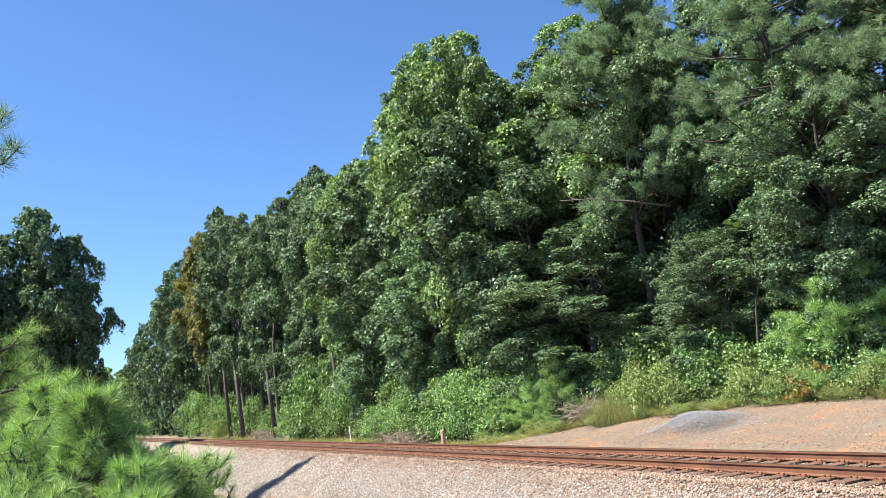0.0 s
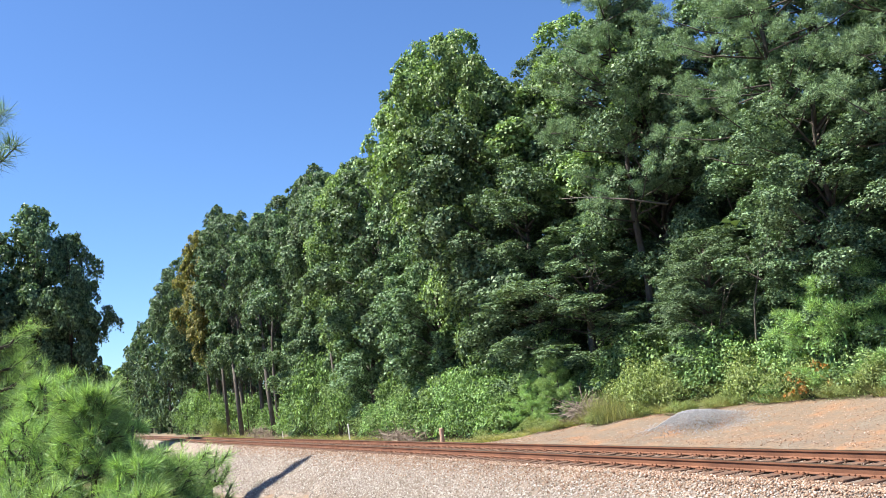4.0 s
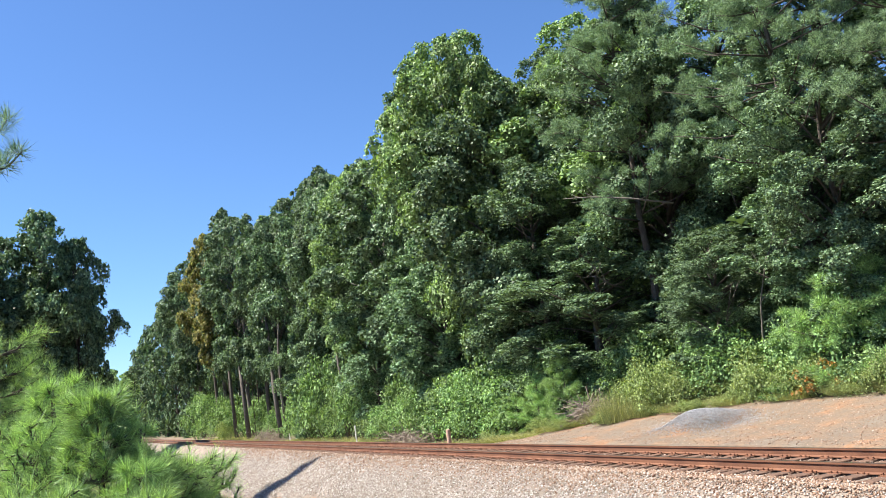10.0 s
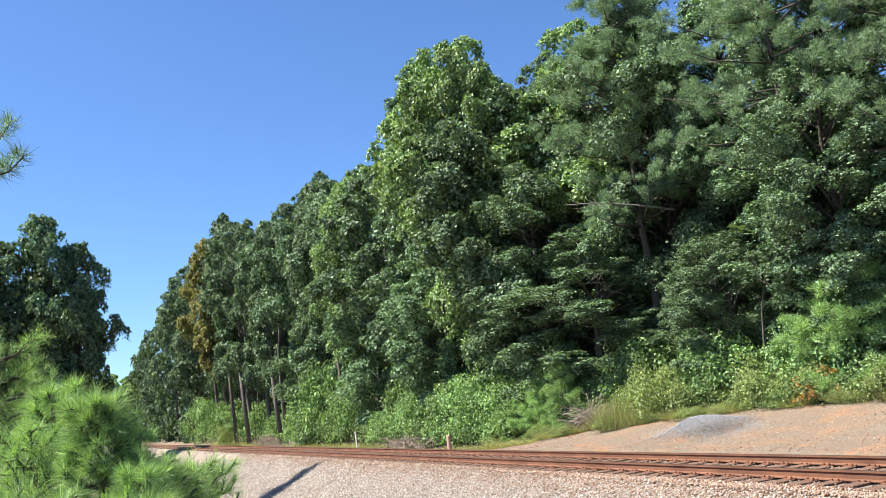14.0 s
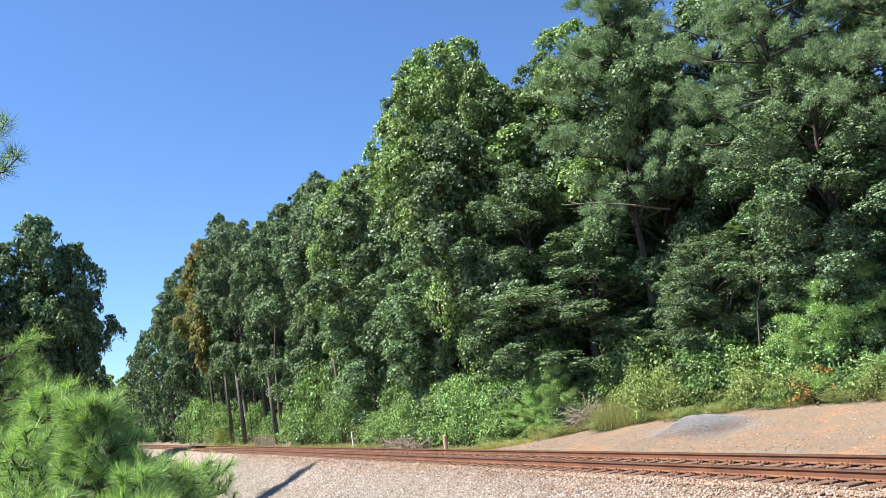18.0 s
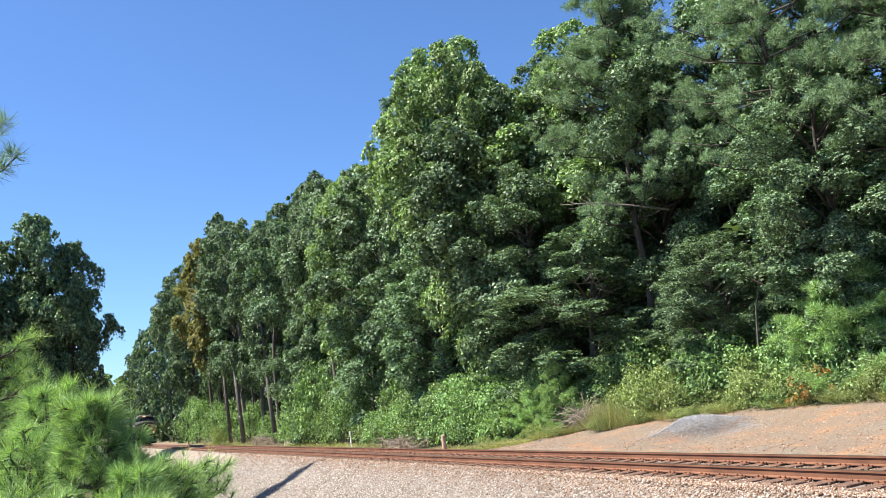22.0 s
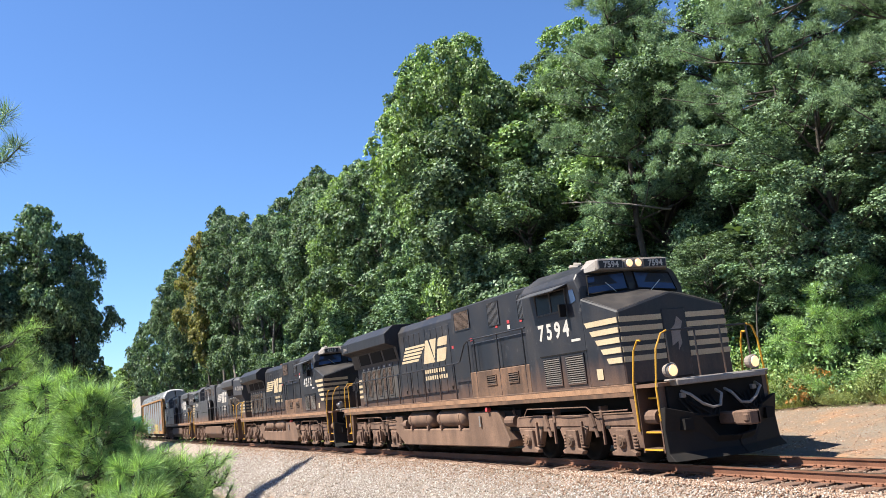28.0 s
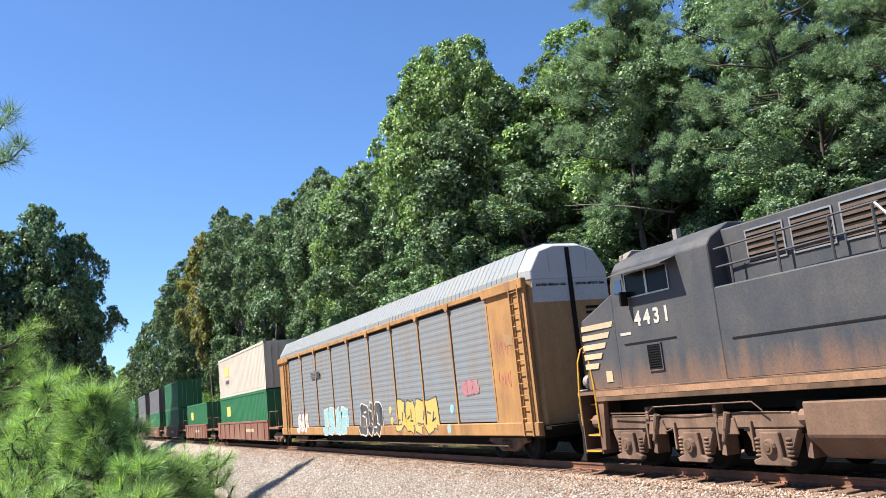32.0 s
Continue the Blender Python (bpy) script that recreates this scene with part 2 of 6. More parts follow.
M_RAIL = surface("rusty_rail", [(0.3, (0.105, 0.043, 0.024)), (0.7, (0.20, 0.09, 0.05))], 1.5, 60.0, 0.8, 0.2, relief=0.2)
M_RAILTOP = surface("worn_rail_head", [(0.3, (0.10, 0.07, 0.055)), (0.7, (0.2, 0.16, 0.14))], 3, 60, 0.38, 0.8, relief=0.05)
M_POST = surface("weathered_post", [(0.3, (0.34, 0.2, 0.14)), (0.7, (0.5, 0.34, 0.26))], 5, 40, 0.8)
M_WHITE = surface("white_post", [(0.3, (0.5, 0.49, 0.46)), (0.7, (0.7, 0.69, 0.66))], 8, 50, 0.7)


def ground_material():
    """Red clay, litter and grass in patches over the one sheet of ground."""
    m, nodes, links, b = material("ground", 0.95)
    broad, mid, fine = (noise_node(nodes, links, s, 6) for s in (0.25, 0.9, 14.0))
    clay = ramp(nodes, [(0.33, (0.25, 0.13, 0.066)), (0.43, (0.185, 0.125, 0.082)), (0.55, (0.15, 0.116, 0.086)), (0.75, (0.175, 0.15, 0.12))])
    links.new(mid.outputs["Fac"], clay.inputs[0])
    litter = ramp(nodes, [(0.3, (0.06, 0.05, 0.03)), (0.7, (0.15, 0.14, 0.06))])
    links.new(mid.outputs["Fac"], litter.inputs[0])
    co = nodes.new("ShaderNodeTexCoord")
    sep = nodes.new("ShaderNodeSeparateXYZ")
    links.new(co.outputs["Object"], sep.inputs[0])
    wob = nodes.new("ShaderNodeMath")
    wob.operation = "MULTIPLY_ADD"
    links.new(broad.outputs["Fac"], wob.inputs[0])
    wob.inputs[1].default_value = 5.0
    links.new(sep.outputs["Y"], wob.inputs[2])
    edge = nodes.new("ShaderNodeMapRange")
    edge.inputs["From Min"].default_value, edge.inputs["From Max"].default_value = 9.4, 10.6
    links.new(wob.outputs[0], edge.inputs["Value"])
    col = mix(nodes, links, edge.outputs[0], clay.outputs[0], litter.outputs[0])
    g = ramp(nodes, [(0.3, (0.7, 0.7, 0.7)), (0.7, (1.2, 1.2, 1.2))])
    links.new(fine.outputs["Fac"], g.inputs[0])
    links.new(mix(nodes, links, 1.0, col, g.outputs[0], "MULTIPLY"), b.inputs["Base Color"])
    bump(nodes, links, b, fine.outputs["Fac"], 0.8, 0.06)
    return m


M_GROUND = ground_material()

# ---------------------------------------------------------------- ground and ballast
def ground_height(x, y):
    """Height of the land: a railway bank with a ditch on the camera's side and a clay terrace beyond it."""
    x, y = np.asarray(x, dtype=float), np.asarray(y, dtype=float)
    right = smooth_step(-38, -24, x)
    low_far = -0.3 - 0.45 * smooth_step(1.6, 3.2, y) + 0.35 * smooth_step(4, 12, y)
    high_far = -0.3 + 0.16 * smooth_step(1.7, 2.6, y) + 0.62 * smooth_step(2.8, 8.5, y)
    far = low_far * (1 - right) + high_far * right
    slope = np.maximum(-0.45 - np.maximum(-1.9 - y, 0) * 0.5, -1.95)
    near = slope + 2.3 * smooth_step(-7.0, -10.6, y) * smooth_step(-30, -14, x) + 1.0 * smooth_step(-7.5, -14, y) * (1 - smooth_step(-30, -14, x))
    z = np.where(y > 0, far, near)
    z = z + 0.03 * np.sin(1.7 * x + 0.6 * y) * np.sin(0.9 * y - 0.4 * x) * smooth_step(1.9, 3.0, np.abs(y))
    return z


def sheet(xs, ys, height):
    gx, gy = np.meshgrid(xs, ys, indexing="ij")
    verts = np.stack([gx, gy, height(gx, gy)], -1).reshape(-1, 3)
    i, j = np.meshgrid(np.arange(len(xs) - 1), np.arange(len(ys) - 1), indexing="ij")
    a = (i * len(ys) + j).ravel()
    return verts, np.stack([a, a + len(ys), a + len(ys) + 1, a + 1], 1)


gxs = np.concatenate([[-3000, -2000, -1300, -900, -650, -450, -320, -240, -190, -150], np.arange(-125, 12, 0.5), [16, 24, 40, 80, 200, 600, 2000]])
gys = np.concatenate([[-2500, -900, -400, -200, -100, -60, -40, -30, -24], np.arange(-20, 16, 0.25), [20, 26, 34, 50, 80, 140, 300, 800, 2500]])
gv, gf = sheet(gxs, gys, ground_height)
ground = tagged(new("ground", array_mesh("ground", gv, gf, M_GROUND, True)), "red clay ground with leaf litter and patchy grass", "ground", kind="structure")


def ballast_height(x, y):
    top = -0.215 + 0.0 * x
    side = np.minimum(top, -0.19 - (np.abs(y) - 1.65) * 0.5)
    far = np.where(y > 0, np.minimum(side, -0.19 - (y - 1.65) * 0.28), side)
    bumpy = 0.02 * np.sin(1.1 * x + 0.6 * y) * np.sin(0.8 * y - 0.53 * x + 1.0) + 0.012 * np.sin(2.3 * y + 0.31 * x)
    toe = -3.55 + 0.087 * np.minimum(x + 29, 0.0) + 0.12 * np.sin(1.3 * x) + 0.08 * np.sin(3.1 * x + 1)
    return np.where(np.abs(y) < 1.4, top, far + bumpy - 0.4 * smooth_step(toe, toe - 0.5, y))


bxs = np.concatenate([[-900, -500, -300, -200, -150], np.arange(-120, 14, 0.3), [20, 40, 90, 200]])
bys = np.concatenate([np.arange(-5.2, -1.3, 0.2), [-1.2, -0.6, 0, 0.6, 1.2], np.arange(1.4, 2.7, 0.2)])
bv, bf = sheet(bxs, bys, ballast_height)
ballast = tagged(new("ballast", array_mesh("ballast", bv, bf, M_BALLAST, True)), "pale crushed stone ballast bank under the track", "ballast", kind="structure")


def stones(name, mat, xs, ys, zs, size, seed, label):
    """Loose crushed stones, each a small angular block."""
    rng = np.random.default_rng(seed)
    n = len(xs)
    base = np.array([(1, 0, 0), (-1, 0, 0), (0, 1, 0), (0, -1, 0), (0, 0, 1), (0, 0, -1)], float)
    faces = np.array([(0, 2, 4), (2, 1, 4), (1, 3, 4), (3, 0, 4), (2, 0, 5), (1, 2, 5), (3, 1, 5), (0, 3, 5)])
    pts = base[None] * rng.uniform(0.55, 1.1, (n, 6, 1)) * rng.uniform(0.6, 1.25, (n, 1, 3)) + rng.normal(0, 0.18, (n, 6, 3))
    q = unit(rng.normal(size=(n, 4)))
    w, a, b, c = q.T
    rot = np.stack([np.stack([1 - 2 * (b * b + c * c), 2 * (a * b - c * w), 2 * (a * c + b * w)], -1),
                    np.stack([2 * (a * b + c * w), 1 - 2 * (a * a + c * c), 2 * (b * c - a * w)], -1),
                    np.stack([2 * (a * c - b * w), 2 * (b * c + a * w), 1 - 2 * (a * a + b * b)], -1)], 1)
    pts = np.einsum("nij,nkj->nki", rot, pts) * size[:, None, None] + np.stack([xs, ys, zs], -1)[:, None]
    f = (np.arange(n)[:, None, None] * 6 + faces[None]).reshape(-1, 3)
    return tagged(new(name, array_mesh(name, pts.reshape(-1, 3), f, mat)), label, "gravel", kind="stuff")


rng = np.random.default_rng(3)
sx = np.concatenate([rng.uniform(-17, -4, 20000), rng.uniform(-30, -17, 21000), rng.uniform(-58, -30, 18000), rng.uniform(-100, -58, 2000)])
sy = -1.25 - rng.uniform(0, 1, len(sx)) * np.where(sx > -17, 2.0, np.where(sx > -30, 3.2, 3.7))
ssize = rng.uniform(0.016, 0.037, len(sx)) * np.where(sx > -30, 1.0, 1.4)
rusty = sy + rng.normal(0, 0.35, len(sx)) > -2.1
for pick, mat, nm, text in ((~rusty, M_STONE, "ballast_stones", "loose pale and brown crushed stones on the bank"), (rusty, M_STONE_BROWN, "rusty_stones", "rust-stained crushed stones along the tie ends")):
    stones(nm, mat, sx[pick], sy[pick], ballast_height(sx, sy)[pick] + 0.01, ssize[pick], 4, text)
cx = np.concatenate([rng.uniform(-30, -4, 11000), rng.uniform(-60, -30, 4000)])
cy = rng.uniform(-1.2, 2.6, len(cx))
stones("crib_stones", M_STONE_CRIB, cx, cy, np.where(np.abs(cy) < 1.35, -0.205, ballast_height(cx, cy) + 0.01), rng.uniform(0.02, 0.042, len(cx)), 5,
       "crushed stones between the ties")
px = -19.9 + rng.normal(0, 0.8, 9000)
py = 4.9 + rng.normal(0, 0.5, 9000)
pz = ground_height(px, py) + 0.42 * np.exp(-((px + 19.9) / 1.15) ** 4 - ((py - 4.9) / 0.85) ** 2) * rng.uniform(0.85, 1.0, 9000)
stones("gravel_pile", M_STONE_GREY, px, py, pz, rng.uniform(0.010, 0.026, 9000), 6, "low heap of pale grey gravel on the clay")
qx, qy = rng.uniform(-30, -7, 11000), rng.uniform(2.3, 8.2, 11000)
stones("scattered_stones", M_STONE_BROWN, qx, qy, ground_height(qx, qy) + 0.002, rng.uniform(0.01, 0.03, 11000), 7, "scattered small stones on the clay terrace")

# ---------------------------------------------------------------- track
track = thing("railway_track", "single railway track of rusty rails on dark wooden ties", "railway track", kind="structure")
GAUGE = 0.77
profile = [(-0.07, -0.172), (0.07, -0.172), (0.07, -0.160), (0.012, -0.140), (0.012, -0.045), (0.036, -0.036), (0.036, -0.004), (-0.036, -0.004),
           (-0.036, -0.036), (-0.012, -0.045), (-0.012, -0.140), (-0.07, -0.160)]
for side in (-1, 1):
    rail = part("rail", Solid().prism([(u + side * GAUGE, v) for u, v in profile], -900, 260, "x"), M_RAIL, track)
    part("rail_head", Solid().box(-900, 260, side * GAUGE - 0.03, side * GAUGE + 0.03, -0.006, 0.0), M_RAILTOP, rail, "dark polished running surface")
rng = np.random.default_rng(11)
tie_mesh = Solid().box(-0.115, 0.115, -1.3, 1.3, -0.36, -0.178).mesh("tie", M_TIE, 0.012)
plate = Solid().box(-0.09, 0.09, -0.17, 0.17, -0.181, -0.168)
for dx in (-0.06, 0.06):
    for dy in (-0.095, 0.095):
        plate.box(dx - 0.011, dx + 0.011, dy - 0.014, dy + 0.014, -0.172, -0.135)
for dx in (-0.12, 0.12):
    plate.box(dx - 0.015, dx + 0.015, -0.085, 0.085, -0.176, -0.150)
plate_mesh = plate.mesh("tie_plate", M_RAIL)
x = 1.0
for i in range(150):
    turn = rng.normal(0, 1.2)
    part("tie", tie_mesh, None, track, at=pose(x, rng.normal(0, 0.05), rng.normal(0, 0.006), 0, 0, turn))
    for side in (-1, 1):
        part("tie_plate", plate_mesh, None, track, at=pose(x, side * GAUGE, 0))
    x -= rng.uniform(0.47, 0.53)
rest = Solid()
for i in range(900):
    rest.box(x - 0.11, x + 0.11, -1.3, 1.3, -0.36, -0.178)
    x -= 0.5
far_ties = part("far_ties", rest, M_TIE, track)
far_ties["kind"] = "stuff"

# ---------------------------------------------------------------- plants
def crown_leaves(rng, clumps, per, size, flat=0.8, simple=False, core=0.0):
    """Leaves in sprays over the outer and upper side of round clumps: rows of x, y, z, radius and the way they face; core: coarse leaves inside."""
    cl = np.asarray(clumps, dtype=float)
    count = np.maximum(3, per * cl[:, 3] ** 2 / 9).astype(int)
    idx = np.repeat(np.arange(len(cl)), count)
    n = len(idx)
    face = cl[:, 4:7] if cl.shape[1] > 4 else np.tile([0.0, 0.0, 0.6], (len(cl), 1))
    d = unit(rng.normal(size=(n, 3)) * 0.75 + face[idx])
    spray = cl[idx, :3] + d * (cl[idx, 3] * rng.uniform(0.72, 1.12, n))[:, None] * np.array([1, 1, flat])
    nrm = unit(d + np.array([0, 0, 0.45]) + rng.normal(0, 0.28, (n, 3)))
    wide = (np.minimum(0.34, 0.55 * cl[idx, 3]) * rng.uniform(0.6, 1.25, n)).repeat(9)
    k, up = 9 * n, nrm.repeat(9, 0)
    off = rng.normal(0, 0.6, (k, 3))
    off -= up * (off * up).sum(1, keepdims=True) * 0.75
    c = spray.repeat(9, 0) + off * wide[:, None] - np.array([0, 0, 0.35]) * (wide * (off ** 2).sum(1))[:, None]
    v, f = leaf_arrays(rng, c, unit(up + rng.normal(0, 0.55, (k, 3))), rng.uniform(0.6, 1.35, k) * size, simple=simple)
    if not core:
        return v, f
    m = np.maximum(4, core * cl[:, 3] ** 3).astype(int)
    j = np.repeat(np.arange(len(cl)), m)
    c = cl[j, :3] + unit(rng.normal(size=(len(j), 3))) * (cl[j, 3] * 0.6 * rng.uniform(0, 1, len(j)) ** 0.5)[:, None] * np.array([1, 1, flat])
    v2, f2 = leaf_arrays(rng, c, unit(rng.normal(size=(len(j), 3)) + np.array([0, 0, 0.5])), rng.uniform(0.8, 1.2, len(j)) * size * 1.9, simple=simple)
    return np.concatenate([v, v2]), np.concatenate([f, f2 + len(v)])


def broadleaf(name, seed, height, width, bare, leaf, per, leaves, bark, label, lean=0.0, trunk_r=0.2, lobes=26, knobs=11, group="trees at the edge of the wood", big=1.0, core=60.0):
    """A tall forest tree: tapered trunk, limbs that end in billows, and each billow a heap of leafy clumps with shade below it."""
    rng = np.random.default_rng(seed)
    tree = thing(name, label, "tree", group)
    wood = Solid()
    bend = [Vector((lean * h * h / height + 0.14 * math.sin(h * 0.6 + seed), 0.14 * math.cos(h * 0.5 + seed), h)) for h in np.linspace(-0.3, height * 0.9, 9)]
    wood.tube(bend, [trunk_r * (1.3 - 1.18 * i / 8) for i in range(9)], 8)
    clumps = []
    for i in range(lobes):
        u = (i + rng.uniform(0.0, 1.0)) / lobes
        z = height * (bare + (0.95 - bare) * u)
        rise = min(1.0, u / 0.5)
        shape = (0.42 + 0.58 * rise * rise * (3 - 2 * rise)) * (1.0 if u < 0.7 else 1 - 0.7 * (u - 0.7) / 0.3)
        a = 2.4 * i + rng.uniform(-0.6, 0.6)
        reach = width / 2 * shape * rng.uniform(0.3, 1.0)
        lobe_r = big * width * rng.uniform(0.10, 0.19) * (1.0 if u < 0.85 else 0.8)
        centre = Vector((lean * z * z / height + reach * math.cos(a), reach * math.sin(a), z))
        zb = max(z - reach * rng.uniform(0.6, 1.2), height * max(bare, 0.08) * 0.8)
        start = Vector((lean * zb * zb / height, 0, zb))
        wood.tube([start, start.lerp(centre, 0.5) + Vector((0, 0, 0.1 * reach)), centre], [trunk_r * 0.4, trunk_r * 0.22, 0.02], 5)
        out = Vector((math.cos(a), math.sin(a), 0.0)) * (0.8 if u < 0.85 else 0.3)
        clumps.append((*centre, lobe_r * 0.62, 0.5 * out.x, 0.5 * out.y, 0.4))
        for k in range(knobs):
            d = (Vector(rng.normal(size=3)) * 0.8 + out + Vector((0, 0, 0.75))).normalized()
            p = centre + Vector((d.x, d.y, d.z * 0.8)) * lobe_r * rng.uniform(0.7, 1.15)
            clumps.append((p.x, p.y, p.z, lobe_r * rng.uniform(0.26, 0.5), d.x * 0.8, d.y * 0.8, 0.25 + d.z * 0.7))
    part("trunk", wood, bark, tree, smooth=True)
    v, f = crown_leaves(rng, clumps, per, leaf, 0.85, True, core)
    part("crown", array_mesh("crown", v, f, leaves), None, tree)
    return tree


def needle_puffs(rng, puffs, per, length, width):
    """Tufts of needles that radiate from a twig's end: rows of x, y, z, radius."""
    p = np.asarray(puffs, dtype=float)
    idx = np.repeat(np.arange(len(p)), np.maximum(20, per * p[:, 3] ** 2).astype(int))
    n = len(idx)
    d = unit(rng.normal(size=(n, 3)) + np.array([0, 0, 0.35]))
    b = p[idx, :3] + d * (p[idx, 3] * rng.uniform(0.05, 0.75, n))[:, None] * np.array([1, 1, 0.75])
    w = unit(d + np.array([0, 0, 0.35]) + rng.normal(0, 0.45, (n, 3)))
    return needle_arrays(rng, b, w, rng.uniform(0.7, 1.2, n) * length, width)


def pine(name, seed, height, width, bare, label, needles, per=520, length=0.24, nwidth=0.022, whorls=16, trunk_r=0.2, category="tree", cone=0.55, puff=0.55, group="pines", cloud=0):
    """A pine with whorls of limbs that carry tufts of needles towards their ends."""
    rng = np.random.default_rng(seed)
    tree = thing(name, label, category, group)
    wood = Solid()
    wood.tube([(0.06 * math.sin(h), 0.06 * math.cos(0.7 * h), h) for h in np.linspace(-0.2, height * 0.97, 8)], [trunk_r * (1.15 - 1.08 * i / 7) for i in range(8)], 8)
    puffs = []
    for k in range(whorls):
        u = (k + 0.5) / whorls
        z = height * (bare + (0.98 - bare) * u)
        reach = width / 2 * ((1 - u) ** cone * (0.55 + 0.45 * min(1, 4 * u)))
        arms = rng.integers(4, 7)
        for i in range(arms):
            z = height * (bare + (0.98 - bare) * (u + rng.uniform(-0.5, 0.5) / whorls))
            a = 2 * math.pi * (i + rng.uniform(-0.3, 0.3)) / arms + k * 1.3
            ln = reach * rng.uniform(0.5, 1.2) + 0.12 * puff
            tip = Vector((ln * math.cos(a), ln * math.sin(a), z + ln * rng.uniform(0.05, 0.4)))
            root = Vector((0, 0, z))
            mid = root.lerp(tip, 0.6) - Vector((0, 0, 0.06 * ln))
            wood.tube([root, mid, tip], [trunk_r * 0.22, trunk_r * 0.14, 0.008], 5)
            if cloud:   # big flat tufts on the outer limbs, with gaps between them
                for s in range(cloud):
                    d = rng.normal(0, 0.5, 3)
                    c = root.lerp(tip, rng.choice((0.95, 0.95, 0.6)))
                    w = 0.40 + 0.13 * ln
                    puffs.append((c.x + w * d[0], c.y + w * d[1], c.z + 0.3 * w * d[2] + 0.15, puff * rng.uniform(0.6, 1.15)))
                continue
            steps = max(2, int(ln / (puff * 0.62)))
            for s in range(steps):
                q = 1 - 0.5 * s / steps
                p = root.lerp(mid, q / 0.6) if q < 0.6 else mid.lerp(tip, (q - 0.6) / 0.4)
                side = rng.normal(0, 0.3 * puff + 0.09 * ln, 3) * (0.3 if s == 0 else 1.0)
                puffs.append((p.x + side[0], p.y + side[1], p.z + 0.5 * side[2], puff * rng.uniform(0.6, 1.15)))
    puffs.append((0, 0, height, puff * 0.6))
    part("trunk", wood, M_BARK, tree, smooth=True)
    v, f = needle_puffs(rng, puffs, per, length, nwidth)
    part("crown", array_mesh("crown", v, f, needles), None, tree)
    return tree


def shrub(name, seed, width, height, leaf, per, leaves, label, category="shrub", group="shrubs by the track", n=22):
    """A rounded bush of leafy clumps on thin stems."""
    rng = np.random.default_rng(seed)
    bush = thing(name, label, category, group)
    wood, clumps = Solid(), []
    for i in range(n):
        a, q = rng.uniform(0, 2 * math.pi), math.sqrt(rng.uniform(0, 1))
        top = height * (1 - 0.55 * q * q) * rng.uniform(0.45, 1.0)
        p = (q * width / 2 * math.cos(a), q * width / 2 * math.sin(a), max(0.12, top - 0.2))
        clumps.append((*p, rng.uniform(0.22, 0.42) * min(width, 2.2 * height) / 2))
        if i % 3 == 0:
            wood.tube([(0.3 * p[0], 0.3 * p[1], -0.1), (0.7 * p[0], 0.7 * p[1], 0.5 * p[2]), p], [0.02, 0.014, 0.006], 4)
    part("stem", wood, M_BARK, bush)
    v, f = crown_leaves(rng, clumps, per * 0.8, leaf, 0.9, False, 90.0)
    v[:, 2] = np.maximum(v[:, 2], 0.0)
    part("leaves", array_mesh("leaves", v, f, leaves), None, bush)
    return bush


def ground_at(x, y):
    return float(ground_height(x, y))


def plant(ob, x, y, turn=0.0, scale=1.0, tall=None, sink=0.05):
    ob.matrix_basis = pose(x, y, ground_at(x, y) - sink, 0, 0, turn)
    ob.scale = (scale, scale, tall or scale)
    return ob


def again(ob, x, y, turn=0.0, scale=1.0, tall=None, sink=0.05, label=""):
    """Another plant of the same make."""
    c = copy_thing(ob, pose(x, y, ground_at(x, y) - sink, 0, 0, turn))
    c.scale = (scale, scale, tall or scale)
    if label:
        c["label"] = label
    return c


# broadleaved trees along the far side of the track; models stand 20 m high
GREEN = "tall broadleaved tree in full green leaf at the wood's edge"
gum = plant(broadleaf("sweetgum_tree", 21, 20, 9.0, 0.2, 0.15, 560, M_LEAF_GUM, M_BARK_PALE, "tall pale-barked sweetgum with light green leaves", -0.06, 0.24, 44, 11), -40.0, 8.6, 20, 0.94, 1.14)
oak = plant(broadleaf("oak_tree", 22, 20, 9.4, 0.1, 0.155, 500, M_LEAF, M_BARK, GREEN, 0.0, 0.24, 46, 11), -36.2, 9.0, 0, 0.95, 0.93)
poplar = plant(broadleaf("poplar_tree", 23, 20, 7.8, 0.27, 0.165, 560, M_LEAF_DEEP, M_BARK_PALE, GREEN, 0.02, 0.2, 36, 11), -52.4, 8.0, 0, 1.0, 0.98)
vine_tree = plant(broadleaf("vine_clad_tree", 24, 20, 7.4, 0.0, 0.14, 560, M_LEAF, M_BARK, "tree hung with vines from foot to crown", 0.0, 0.22, 50, 11), -46.6, 9.5, 40, 1.05, 1.18)
near_oak = plant(broadleaf("oak_tree", 27, 20, 9.4, 0.1, 0.1, 1000, M_LEAF, M_BARK, GREEN, 0.0, 0.24, 64, 10, big=0.82, core=110.0), -20.0, 13.5, 190, 1.0, 0.95)
near_vine = plant(broadleaf("vine_clad_tree", 28, 20, 7.4, 0.0, 0.1, 1000, M_LEAF, M_BARK, "tree hung with vines from foot to crown", 0.0, 0.22, 66, 10, big=0.85, core=110.0), -29.6, 8.6, 160, 1.05, 0.43)
dark_tree = plant(broadleaf("oak_tree", 29, 20, 9.4, 0.1, 0.21, 300, M_LEAF_DEEP, M_BARK, "dense dark green tree beside the cutting", 0.0, 0.24, 46, 11, "dark trees beyond the ditch", core=40.0), -98, -14.2, 15, 1.0, 1.38)
deep = broadleaf("forest_tree", 26, 20, 11.0, 0.02, 0.32, 90, M_LEAF_DEEP, M_BARK, "dense green tree deeper in the wood", 0.0, 0.24, 30, 9, "trees of the wood", core=8.0)
plant(deep, -44.0, 17.5, 0, 1.2, 0.95)
